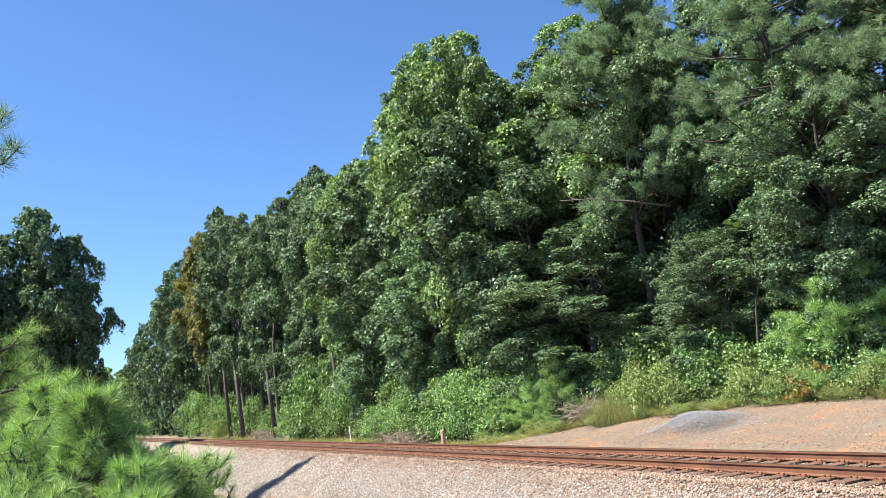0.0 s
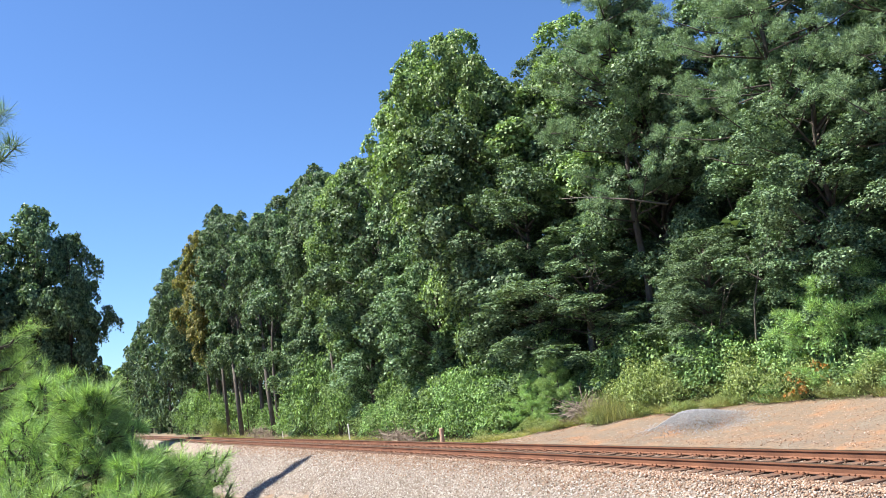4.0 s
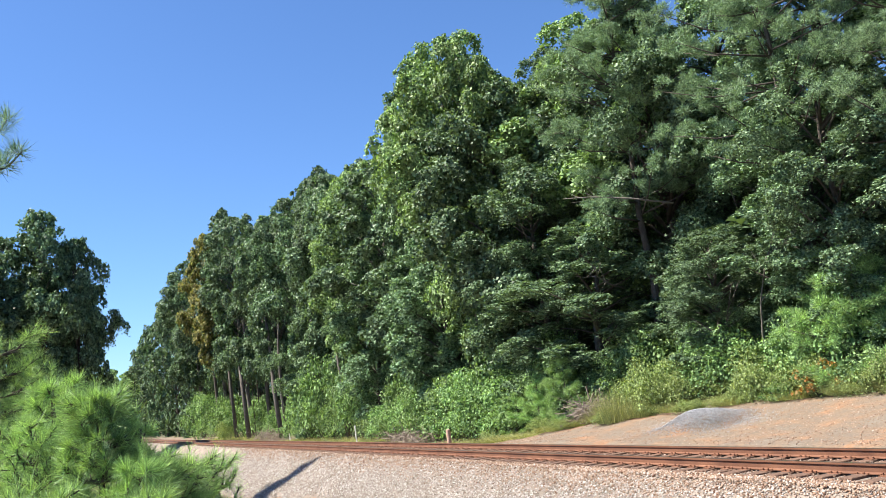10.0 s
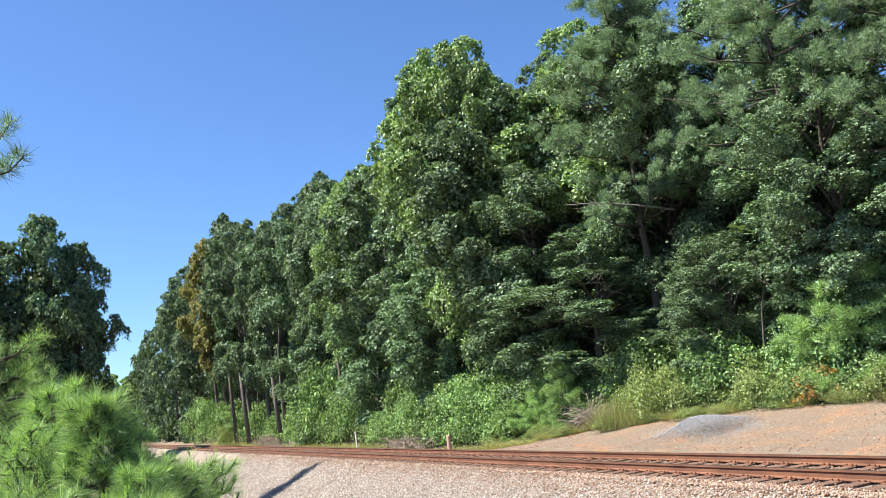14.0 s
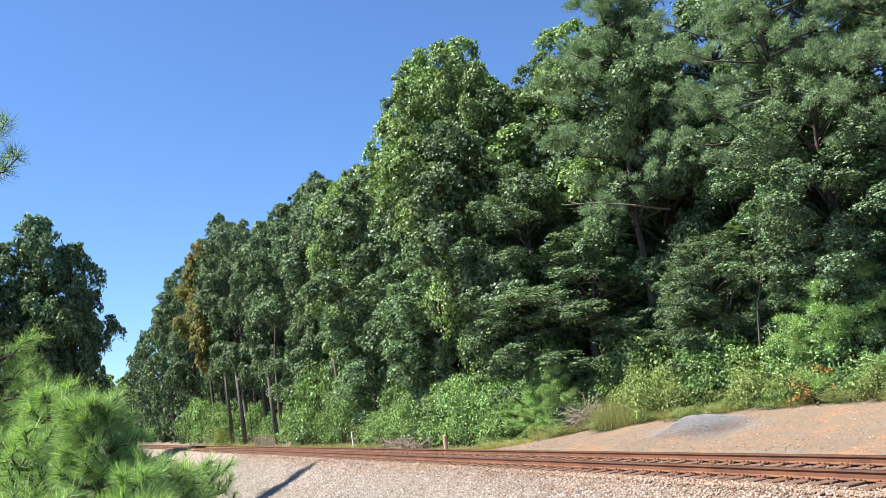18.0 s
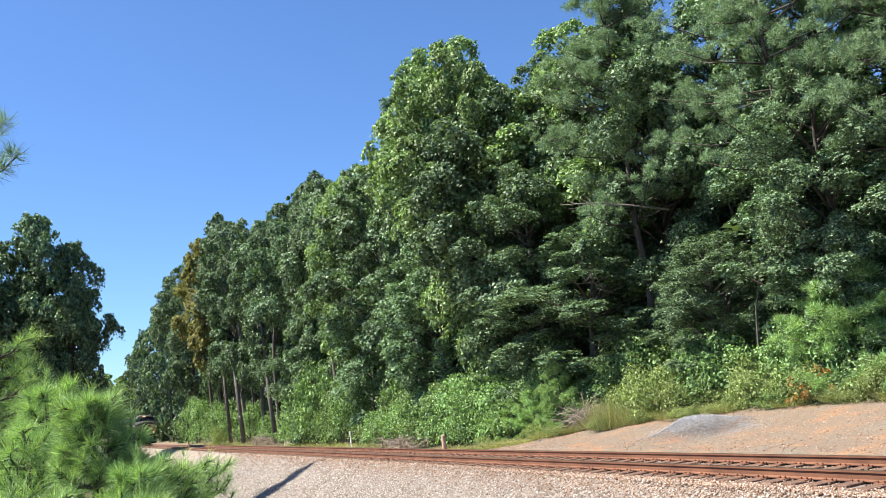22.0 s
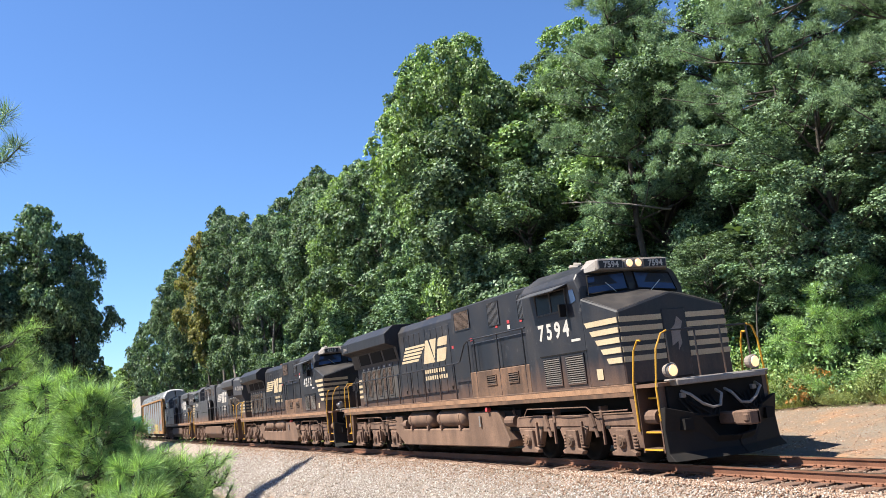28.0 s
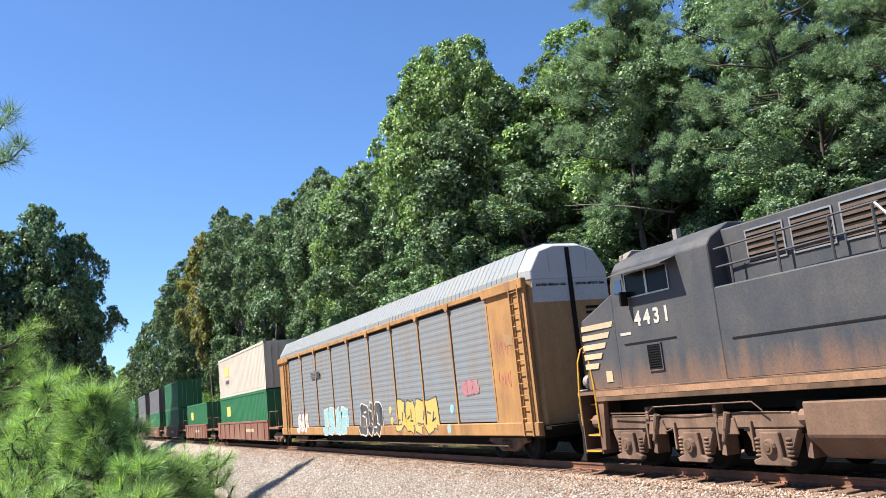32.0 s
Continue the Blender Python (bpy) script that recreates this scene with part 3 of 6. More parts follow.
for model, x, y, turn, s, h in (
        (oak, -63.8, 9.6, 50, 0.95, 1.08), (poplar, -66.0, 8.5, 100, 0.9, 1.07), (poplar, -77.4, 9.5, 10, 1.05, 1.16),
        (gum, -59.0, 8.4, 200, 0.85, 0.96), (oak, -50.5, 10.5, 111, 0.9, 1.0), (poplar, -72.0, 7.6, 33, 0.9, 1.0), (poplar, -90.5, 7.6, 150, 1.0, 1.16),
        (poplar, -84.0, 9.0, 77, 1.1, 1.13), (poplar, -80.0, 6.6, 250, 0.8, 0.98), (poplar, -99.0, 7.2, 220, 1.1, 1.23), (poplar, -110.0, 8.6, 130, 1.25, 1.42), (poplar, -125.0, 8.8, 30, 1.2, 1.34), (poplar, -141.0, 7.8, 300, 1.3, 1.42),
        (gum, -30.8, 13.0, 80, 1.05, 0.95), (gum, -38.0, 8.6, 120, 0.75, 1.04), (near_vine, -17.4, 9.4, 20, 0.7, 0.55), (near_oak, -35.6, 12.4, 240, 0.95, 1.0), (near_oak, -27.6, 11.6, 15, 0.95, 0.93),
        (near_vine, -24.8, 13.5, 260, 1.0, 0.93), (near_vine, -15.0, 12.8, 70, 1.0, 0.72), (gum, -12.0, 14.5, 30, 1.0, 0.9),
        (near_vine, -33.2, 8.2, 300, 0.95, 0.66), (vine_tree, -54.5, 7.4, 200, 0.8, 0.62), (oak, -44.0, 8.0, 90, 0.75, 0.62), (near_oak, -22.8, 9.0, 120, 0.55, 0.31), (near_vine, -19.4, 10.6, 210, 0.8, 0.5), (vine_tree, -68.0, 7.0, 120, 0.8, 0.6)):
    again(model, x, y, turn, s, h * (1.06 if x < -45 else 1.0))
for x, y, turn, s, h in ((-158.0, 8.2, 10, 1.0, 1.4), (-179.0, 8.4, 60, 1.0, 1.48), (-200.0, 8.6, 190, 1.0, 1.45), (-226.0, 9.0, 111, 1.05, 1.42), (-250.0, 10.0, 20, 1.1, 1.3)):
    again(deep, x, y, turn, s, h)
turning = plant(broadleaf("turning_tree", 25, 20, 7.4, 0.36, 0.19, 460, M_LEAF_BROWN, M_BARK, "tree whose leaves turn ochre and olive", 0.0, 0.2, 34, 11), -113.0, 5.8, 0, 1.0, 1.42)
# the wood behind
k = 0
for x in np.arange(-205, -8, 9.0):
    for row, y in enumerate((17.0, 23.0) if x > -60 else (17.0,)):
        k += 1
        again(deep, float(x) + 3.0 * math.sin(k * 2.1), y + 1.6 * math.sin(k * 1.3), 47.0 * k, 1.15, 0.7 + 0.1 * math.sin(k * 1.7) + (0.32 if x < -90 else 0.0) - (0.1 if x > -40 else 0.0))
# dark trees beyond the ditch
for x, y, turn, s, h in ((-98, -10.8, 95, 0.8, 1.25), (-99, -18.2, 140, 1.0, 1.26), (-95, -23, 30, 1.3, 1.2)):
    again(dark_tree, x, y, turn, s, h)
for x, y, turn, s, h in ((-99, -14.0, 222, 0.62, 1.12), (-99, -11.0, 60, 0.45, 1.0), (-98, -18.0, 111, 0.7, 1.05), (-104, -13.0, 15, 0.7, 1.08), (-104, -18.0, 80, 0.9, 1.05), (-103, -25.0, 180, 1.0, 1.05)):
    again(deep, x, y, turn, s, h, label="dense dark green tree beside the cutting")
far_tree = plant(broadleaf("distant_tree", 30, 20, 11.0, 0.02, 0.5, 45, M_LEAF_GUM, M_BARK, "distant green tree along the line", 0.0, 0.24, 28, 8, "distant trees", core=4.0), -290.0, 12.0, 0, 1.4, 0.9)
for i in range(8):
    again(far_tree, -300.0 - 15 * i, 9.0 + 7.0 * math.sin(2.3 * i), 60.0 * i, 1.5, 1.15 + 0.07 * (i % 3))
for i in range(5):
    again(far_tree, -420.0 - 20 * i, 4.0 - 8.0 * i, 33.0 * i, 2.2, 1.3)

# pines
big_pine = plant(pine("pine_tree", 31, 18.5, 9.4, 0.38, "large pine with tufted blue-green needles and a bare lower trunk", M_NEEDLE, 2500, 0.115, 0.016, 13, 0.19, puff=0.35, cloud=13), -19.2, 10.0, 0, 1.0, 0.98)
again(big_pine, -14.6, 10.2, 130, 0.85, 0.95)
again(big_pine, -26.9, 9.6, 200, 0.98, 1.02)
shade_pine = plant(pine("tall_pine", 35, 30.0, 5.0, 0.2, "slender tall pine beside the ditch", M_NEEDLE, 260, 0.3, 0.06, 18, 0.2, cone=0.75, puff=0.7), -45.2, -20.0)
sapling = plant(pine("young_pine", 32, 3.2, 3.4, 0.03, "bushy young pine with soft green needles", M_NEEDLE_NEAR, 5200, 0.11, 0.011, 9, 0.045, "tree", 0.7, 0.26, "young pines"), -29.2, 6.1, 0, 0.85, 0.98)
again(sapling, -31.0, 5.9, 200, 0.85, 0.75)
again(sapling, -33.0, 5.9, 100, 0.75, 0.6)
again(sapling, -17.0, 8.8, 70, 1.5, 1.4)
again(sapling, -14.5, 9.3, 30, 1.2, 1.2)


def near_pine(name, seed, height, width, label, whorls=7, needle=0.17, shoots=5, per=230, low=0.12, nwidth=0.0033):
    """A young pine close by: whorls of upturned limbs whose shoots carry long needles one by one."""
    rng = np.random.default_rng(seed)
    tree = thing(name, label, "tree", "young pines by the camera")
    wood, tips = Solid(), []
    wood.tube([(0.015 * math.sin(5 * h), 0.015 * math.cos(4 * h), h) for h in np.linspace(-0.15, height - 0.12, 7)], [0.012 + 0.010 * height * (1 - i / 6) for i in range(7)], 7)
    tips.append((Vector((0, 0, height - 0.34)), Vector((0, 0, height))))
    for k in range(whorls):
        u = (k + 0.35 * rng.uniform(0, 1)) / whorls
        z = height * (low + (0.96 - low) * u ** 0.85)
        arms = int(rng.integers(5, 8))
        for i in range(arms):
            a = 2 * math.pi * (i + rng.uniform(-0.25, 0.25)) / arms + 1.1 * k
            ln = width / 2 * (1.05 - 0.62 * u) * rng.uniform(0.75, 1.1)
            root = Vector((0, 0, z))
            out = Vector((math.cos(a), math.sin(a), 0))
            mid = root + out * ln * 0.55 + Vector((0, 0, 0.12 * ln))
            tip = root + out * ln + Vector((0, 0, ln * rng.uniform(0.35, 0.75)))
            wood.tube([root, mid, tip], [0.011, 0.008, 0.004], 5)
            tips.append((mid.lerp(tip, 0.25), tip))
            for j in range(shoots):
                q = rng.uniform(0.25, 0.9)
                base = root.lerp(mid, q / 0.55) if q < 0.55 else mid.lerp(tip, (q - 0.55) / 0.45)
                way = (out + Vector(rng.normal(0, 0.55, 3)) + Vector((0, 0, 0.55))).normalized()
                end = base + way * ln * rng.uniform(0.22, 0.45)
                wood.tube([base, end], [0.006, 0.003], 4)
                tips.append((base, end))
    bs, ws, ls = [], [], []
    for base, end in tips:
        axis = np.array(end - base)
        length = np.linalg.norm(axis)
        n = int(per * max(0.6, min(1.6, length / 0.3)))
        t = 1 - 0.7 * rng.uniform(0, 1, n) ** 1.4
        axis = axis / max(length, 1e-6)
        radial = unit(np.cross(axis, unit(rng.normal(size=(n, 3)))))
        ang = np.radians(np.abs(rng.normal(52, 20, n)) - 24 * (t > 0.9))[:, None]
        bs.append(np.array(base) + axis * (t * length)[:, None])
        ws.append(unit(axis * np.cos(ang) + radial * np.sin(ang) + np.array([0, 0, 0.08])))
        ls.append(needle * rng.uniform(0.7, 1.12, n))
    part("stem", wood, M_BARK, tree, smooth=True)
    v, f = needle_arrays(rng, np.concatenate(bs), np.concatenate(ws), np.concatenate(ls), nwidth)
    part("needles", array_mesh("needles", v, f, M_NEEDLE_NEAR), None, tree)
    return tree


def near(top, seed, width, label, *shape, **more):
    """A near pine whose leader ends at the given point."""
    x, y, z = top
    plant(near_pine("pine_sapling", seed, z - ground_at(x, y) + 0.05, width, label, *shape, **more), x, y, 37.0 * seed)


near((-5.0, -12.27, 2.27), 61, 0.52, "young pine with long bright green needles", 9, 0.105, 9, 60, low=0.55)
near((-6.5, -12.50, 2.48), 62, 0.75, "bushy young pine with long soft needles", 9, 0.12, 8, 70, low=0.3)
near((-8.0, -12.95, 3.0), 66, 1.5, "bushy young pine with long soft needles", 10, 0.13, 8, 80, low=0.2)
near((-5.0, -12.06, 2.11), 67, 0.2, "slender young pine with bright needles", 6, 0.10, 4, 60, low=0.5)
near((-4.7, -12.08, 1.88), 72, 0.45, "young pine with long bright green needles", 7, 0.105, 8, 58, low=0.4)
near((-5.1, -12.02, 1.88), 71, 0.55, "low young pine with dense dark needles", 6, 0.10, 8, 60, low=0.5)
near((-5.2, -11.86, 1.80), 64, 0.55, "low young pine with dense needles", 6, 0.10, 7, 42, low=0.5)
near((-5.45, -11.74, 1.83), 68, 0.5, "low young pine with thin needles", 6, 0.10, 5, 40, low=0.5)
near((-5.6, -11.56, 1.82), 63, 0.45, "small thin pine seedling on the bank", 5, 0.09, 3, 40, low=0.5, nwidth=0.003)
near((-4.2, -12.58, 1.82), 65, 0.7, "young pine with long bright green needles", 7, 0.105, 8, 55, low=0.4)
near((-4.0, -12.12, 1.76), 69, 0.45, "small pale green pine seedling", 6, 0.10, 6, 50, low=0.5)
near((-5.8, -12.62, 2.12), 70, 0.8, "bushy young pine with long soft needles", 8, 0.11, 8, 60, low=0.4)
tall = plant(pine("pine_tree", 33, 7.6, 4.0, 0.12, "tall young pine beside the path", M_NEEDLE_NEAR, 700, 0.2, 0.01, 12, 0.1, puff=0.36), -10.0, -15.45, 0, 1.0, 1.0)
rng = np.random.default_rng(71)
limb = Solid().tube([(0, 0, 4.0), (0.05, 1.5, 4.35), (0, 2.55, 4.75), (0, 2.72, 4.95)], [0.035, 0.024, 0.014, 0.006], 6).tube([(0.02, 2.0, 4.5), (0.1, 2.45, 5.05), (0.05, 2.6, 5.35)], [0.014, 0.009, 0.005], 5)
limb_ob = part("limb", limb, M_BARK, tall, "long side limb with needle tufts", smooth=True)
lv, lf = needle_puffs(rng, [(0, 2.52, 4.78, 0.20), (0, 2.66, 4.92, 0.16), (0.1, 2.4, 4.7, 0.16), (0.06, 2.56, 5.28, 0.15), (0.08, 2.5, 5.14, 0.13)], 6500, 0.17, 0.007)
part("limb_needles", array_mesh("limb_needles", lv, lf, M_NEEDLE), None, tall)

# shrubs
vine_bush = plant(shrub("vine_covered_bush", 41, 3.4, 3.4, 0.11, 520, M_LEAF_LIME, "bright green bush smothered by vines", n=34), -41.4, 6.3, 0, 1.05, 1.2)
green_bush = plant(shrub("bush", 42, 3.0, 2.4, 0.085, 700, M_LEAF_GUM, "rounded leafy green bush by the track", n=30), -33.5, 6.6, 0, 1.0, 1.0)
yellow_bush = plant(shrub("yellowing_bush", 43, 2.6, 1.4, 0.06, 1400, M_LEAF_YELLOW, "low sprawling bush of yellow-green leaves", n=30), -25.3, 6.9, 0, 1.0, 1.0)
for model, x, y, turn, s, h in (
        (vine_bush, -44.6, 6.6, 80, 1.0, 1.0), (green_bush, -38.2, 6.2, 30, 0.9, 0.9), (green_bush, -48.5, 6.2, 90, 1.1, 1.3), (green_bush, -52.5, 6.3, 140, 1.1, 1.0),
        (vine_bush, -56.5, 6.6, 200, 1.0, 1.5), (green_bush, -61.0, 6.4, 10, 1.1, 1.3), (vine_bush, -66.5, 6.6, 50, 1.1, 1.2), (green_bush, -72.0, 6.4, 66, 1.0, 0.8),
        (green_bush, -118.0, 6.2, 90, 1.0, 1.3),
        (green_bush, -22.6, 8.4, 170, 0.95, 1.05), (vine_bush, -20.3, 8.9, 33, 0.75, 0.8), (green_bush, -18.6, 8.9, 250, 0.8, 0.75), (green_bush, -27.6, 8.0, 80, 1.0, 1.3),
        (yellow_bush, -23.6, 7.4, 100, 0.9, 0.9), (yellow_bush, -21.4, 7.8, 190, 0.8, 0.8), (vine_bush, -36.2, 7.4, 260, 1.0, 1.5), (vine_bush, -31.0, 7.6, 160, 0.9, 1.35),
        (green_bush, -16.2, 8.7, 222, 0.8, 0.8), (vine_bush, -28.4, 7.3, 45, 0.8, 0.8), (vine_bush, -25.6, 8.3, 145, 0.9, 1.0), (vine_bush, -33.8, 7.5, 15, 1.0, 1.2), (vine_bush, -23.4, 8.9, 310, 0.8, 1.0), (vine_bush, -17.6, 9.4, 200, 0.9, 1.1), (vine_bush, -48.2, 7.2, 125, 1.0, 1.5), (vine_bush, -51.5, 7.4, 25, 1.0, 1.3), (yellow_bush, -18.2, 8.1, 55, 0.9, 1.0), (yellow_bush, -16.0, 8.2, 155, 0.8, 0.9), (yellow_bush, -26.9, 6.6, 205, 0.8, 0.8), (green_bush, -13.6, 8.4, 12, 0.9, 0.8), (yellow_bush, -34.6, 5.4, 12, 0.6, 0.5), (yellow_bush, -29.6, 5.6, 77, 0.7, 0.5),
        (yellow_bush, -24.0, 6.1, 41, 0.5, 0.4), (yellow_bush, -22.3, 6.5, 141, 0.45, 0.35), (yellow_bush, -20.9, 7.0, 241, 0.5, 0.4), (vine_bush, -19.4, 7.4, 13, 0.3, 0.2), (yellow_bush, -27.9, 5.2, 64, 0.5, 0.35), (yellow_bush, -16.9, 7.6, 14, 0.5, 0.4), (vine_bush, -14.9, 7.8, 113, 0.35, 0.25), (yellow_bush, -25.6, 5.4, 164, 0.5, 0.45),
        (vine_bush, -39.6, 6.1, 20, 1.0, 1.25), (vine_bush, -43.0, 6.0, 120, 0.9, 1.1), (vine_bush, -37.2, 6.3, 220, 0.95, 1.15), (vine_bush, -34.8, 6.5, 310, 0.85, 1.0), (vine_bush, -26.4, 7.5, 30, 0.9, 1.05), (yellow_bush, -24.4, 7.1, 130, 1.0, 1.5),
        (vine_bush, -22.0, 8.2, 230, 0.8, 0.85), (yellow_bush, -20.2, 8.1, 330, 1.0, 1.4), (vine_bush, -18.8, 8.8, 110, 0.75, 0.9), (yellow_bush, -22.8, 7.6, 300, 0.9, 1.3), (vine_bush, -59.0, 5.9, 33, 1.1, 1.7), (vine_bush, -63.0, 6.0, 133, 1.2, 2.2), (vine_bush, -67.8, 6.0, 233, 1.2, 2.0), (vine_bush, -74.0, 6.6, 77, 1.0, 0.8), (vine_bush, -80.5, 8.4, 177, 1.2, 1.2), (vine_bush, -87.5, 8.4, 277, 1.2, 1.0), (vine_bush, -94.0, 7.0, 19, 1.2, 1.5), (vine_bush, -102.0, 7.0, 119, 1.3, 1.7), (vine_bush, -111.0, 6.6, 219, 1.4, 1.8), (vine_bush, -122.0, 6.6, 319, 1.5, 2.2), (vine_bush, -136.0, 6.4, 59, 1.6, 2.4),
        (vine_bush, -46.5, 6.2, 200, 0.8, 0.9), (vine_bush, -50.0, 6.2, 260, 0.8, 0.8)):
    again(model, x, y, turn, s, h)

plant(shrub("reddening_bush", 44, 1.5, 1.3, 0.08, 900, M_LEAF_RED, "low bush with orange and red-brown leaves", n=16), -18.0, 7.9, 0, 1.1, 1.1)
again(yellow_bush, -101.0, 4.6, 12, 1.0, 2.0)

# grass tufts, dead brush, bare branches
def grass_tuft(name, seed, width, height, count, mat, label):
    rng = np.random.default_rng(seed)
    a, q = rng.uniform(0, 2 * math.pi, count), np.sqrt(rng.uniform(0, 1, count)) * width / 2
    base = np.stack([q * np.cos(a), q * np.sin(a), np.full(count, -0.05)], 1)
    way = unit(np.stack([0.5 * np.cos(a) * q / width + rng.normal(0, 0.22, count), 0.5 * np.sin(a) * q / width + rng.normal(0, 0.22, count), np.ones(count)], 1))
    v, f = needle_arrays(rng, base, way, height * rng.uniform(0.45, 1.1, count), 0.012)
    return tagged(new(name, array_mesh(name, v, f, mat)), label, "grass", "grass by the track", "stuff")


tuft = plant(grass_tuft("tall_grass", 81, 1.5, 1.25, 1500, M_GRASS, "clump of tall dry yellow-green grass"), -25.3, 5.7, sink=0.0)
for x, y, s, h in ((-24.3, 6.1, 0.8, 0.8), (-26.4, 5.9, 0.9, 0.6), (-27.6, 5.7, 1.0, 0.35), (-28.9, 5.3, 1.1, 0.35), (-30.4, 4.9, 1.2, 0.35), (-32.2, 4.6, 1.2, 0.4), (-34.8, 4.4, 1.4, 0.4), (-37.5, 4.4, 1.5, 0.5),
                   (-45.5, 4.6, 1.5, 0.5), (-49.0, 4.8, 1.6, 0.7), (-52.5, 4.6, 1.6, 0.6), (-56.0, 4.7, 1.6, 0.6), (-59.5, 4.6, 1.8, 0.7), (-63.0, 4.8, 1.8, 0.6), (-67.0, 4.9, 1.8, 0.6), (-70.5, 4.7, 1.8, 0.5), (-21.0, 7.2, 0.9, 0.4),
                   (-19.0, 7.7, 0.9, 0.35), (-17.0, 8.0, 1.0, 0.4), (-15.2, 8.0, 1.0, 0.45), (-13.2, 8.1, 1.0, 0.5), (-22.8, 6.6, 1.0, 0.4), (-85.0, 4.6, 2.2, 0.8), (-95.0, 4.4, 2.6, 0.9), (-106.0, 4.4, 3.0, 1.0)):
    again(tuft, x, y, 57.0 * x, s, h * (0.6 if y < 5.65 else 0.8), sink=0.0)


def brush_pile(name, seed, length, depth, height, count, label):
    """Cut branches thrown in a heap."""
    rng = np.random.default_rng(seed)
    b = Solid()
    for i in range(count):
        c = Vector((rng.uniform(-0.5, 0.5) * length, rng.uniform(-0.5, 0.5) * depth, rng.uniform(0.02, 0.75) * height))
        d = Vector((rng.normal(), 0.6 * rng.normal(), 0.35 * rng.normal())).normalized() * rng.uniform(0.3, 1.0)
        lo, hi = c - d, c + d
        lo.z, hi.z = max(0.0, lo.z), max(0.02, hi.z)
        k = c + Vector(rng.normal(0, 0.08, 3))
        b.tube([lo, k, hi], [rng.uniform(0.008, 0.03), 0.012, 0.005], 4)
    return tagged(new(name, b.mesh(name, M_TWIG)), label, "brush", kind="stuff")


plant(brush_pile("brush_pile", 91, 6.0, 1.3, 0.9, 330, "heap of dead grey branches beside the track"), -43.0, 4.5, sink=0.0)
plant(brush_pile("brush_pile", 92, 9.0, 1.6, 1.2, 260, "heap of dead grey branches under the trees"), -80.0, 4.9, sink=0.0)
plant(brush_pile("brush_pile", 93, 1.8, 1.0, 1.0, 260, "dry twiggy dead bush beside the track"), -27.3, 6.0, sink=0.0)


def bare_branch(name, seed, pts, r, label):
    rng = np.random.default_rng(seed)
    ob = thing(name, label, "branch", "bare branches", at=Matrix.Translation(pts[0]))
    own = [Vector(p) - Vector(pts[0]) for p in pts]
    part("limb", Solid().tube(own, [r * (1 - 0.75 * i / (len(own) - 1)) for i in range(len(own))], 6), M_BARK_PALE, ob, smooth=True)
    for i in range(7):
        k = int(rng.integers(1, len(own) - 1))
        p = own[k].lerp(own[k + 1], rng.uniform(0, 1))
        d = (own[k + 1] - own[k]).normalized() + Vector(rng.normal(0, 0.6, 3))
        part("twig", Solid().tube([p, p + d * 0.45, p + d * 0.8 + Vector((0, 0, 0.1))], [r * 0.35, r * 0.22, 0.005], 4), M_BARK_PALE, ob)
    return ob


bare_branch("dead_branch", 95, [(-22.6, 8.6, 0.3), (-22.3, 8.5, 1.6), (-22.0, 8.4, 2.9), (-21.3, 8.3, 4.2)], 0.05, "thin pale dead trunk leaning out of the bushes")
bare_branch("dead_branch", 96, [(-20.6, 8.7, 0.4), (-20.6, 8.6, 2.4), (-20.3, 8.5, 3.6), (-19.6, 8.4, 5.0)], 0.05, "forked pale dead trunk at the wood's edge")
bare_branch("dead_branch", 97, [(-27.5, 8.6, 5.2), (-27.0, 7.6, 5.3), (-26.4, 6.6, 5.6), (-25.9, 6.2, 5.9)], 0.05, "bare grey branch sticking out of the crown")
bare_branch("dead_branch", 98, [(-24.5, 9.3, 8.0), (-25.6, 8.2, 8.5), (-26.8, 7.2, 8.9), (-28.2, 6.8, 9.2)], 0.045, "bare grey branch sticking out of the crown")
for pts, r in (([(-37.9, 7.0, -0.3), (-37.4, 6.9, 3.5), (-37.6, 6.8, 7.0), (-38.6, 6.8, 10.5), (-39.3, 6.9, 12.5)], 0.17), ([(-89.6, 5.0, -0.4), (-91.2, 5.0, 5.5), (-92.6, 5.0, 10.0)], 0.26),
               ([(-77.0, 5.5, -0.4), (-78.0, 5.4, 4.0), (-78.6, 5.5, 7.7), (-79.6, 5.5, 11.5)], 0.24), ([(-76.2, 5.8, -0.4), (-76.9, 5.8, 4.0), (-77.0, 5.9, 8.0), (-76.0, 6, 11.0)], 0.16),
               ([(-58.4, 6.0, -0.4), (-58.8, 6.0, 3.0), (-59.3, 6.0, 6.5), (-59.6, 6.0, 8.0)], 0.16), ([(-99.0, 5.4, -0.4), (-100.5, 5.4, 7.0), (-102.0, 5.4, 13.0)], 0.22)):
    tr = tagged(new("bare_trunk", Solid().tube(pts, [r * (1 - 0.45 * i / (len(pts) - 1)) for i in range(len(pts))], 8).mesh("bare_trunk", M_BARK_PALE, 0, True)), "straight pale bare trunk at the wood's edge", "tree trunk", "bare trunks")

rng = np.random.default_rng(99)
for i in range(20):
    x, y, r = -72.0 - 2.4 * i + rng.uniform(-1, 1), rng.uniform(5.8, 9.5), rng.uniform(0.035, 0.08)
    lean = rng.normal(0, 0.5)
    pts = [(x, y, -0.5), (x + lean - 0.4, y, 4.0), (x + 2 * lean - 0.8, y, 8.5), (x + 2.5 * lean - 1.2, y, 12.0)]
    tagged(new("bare_trunk", Solid().tube(pts, [r, r * 0.85, r * 0.7, r * 0.5], 6).mesh("bare_trunk", M_BARK, 0, True)), "slender dark trunk under the trees", "tree trunk", "bare trunks")

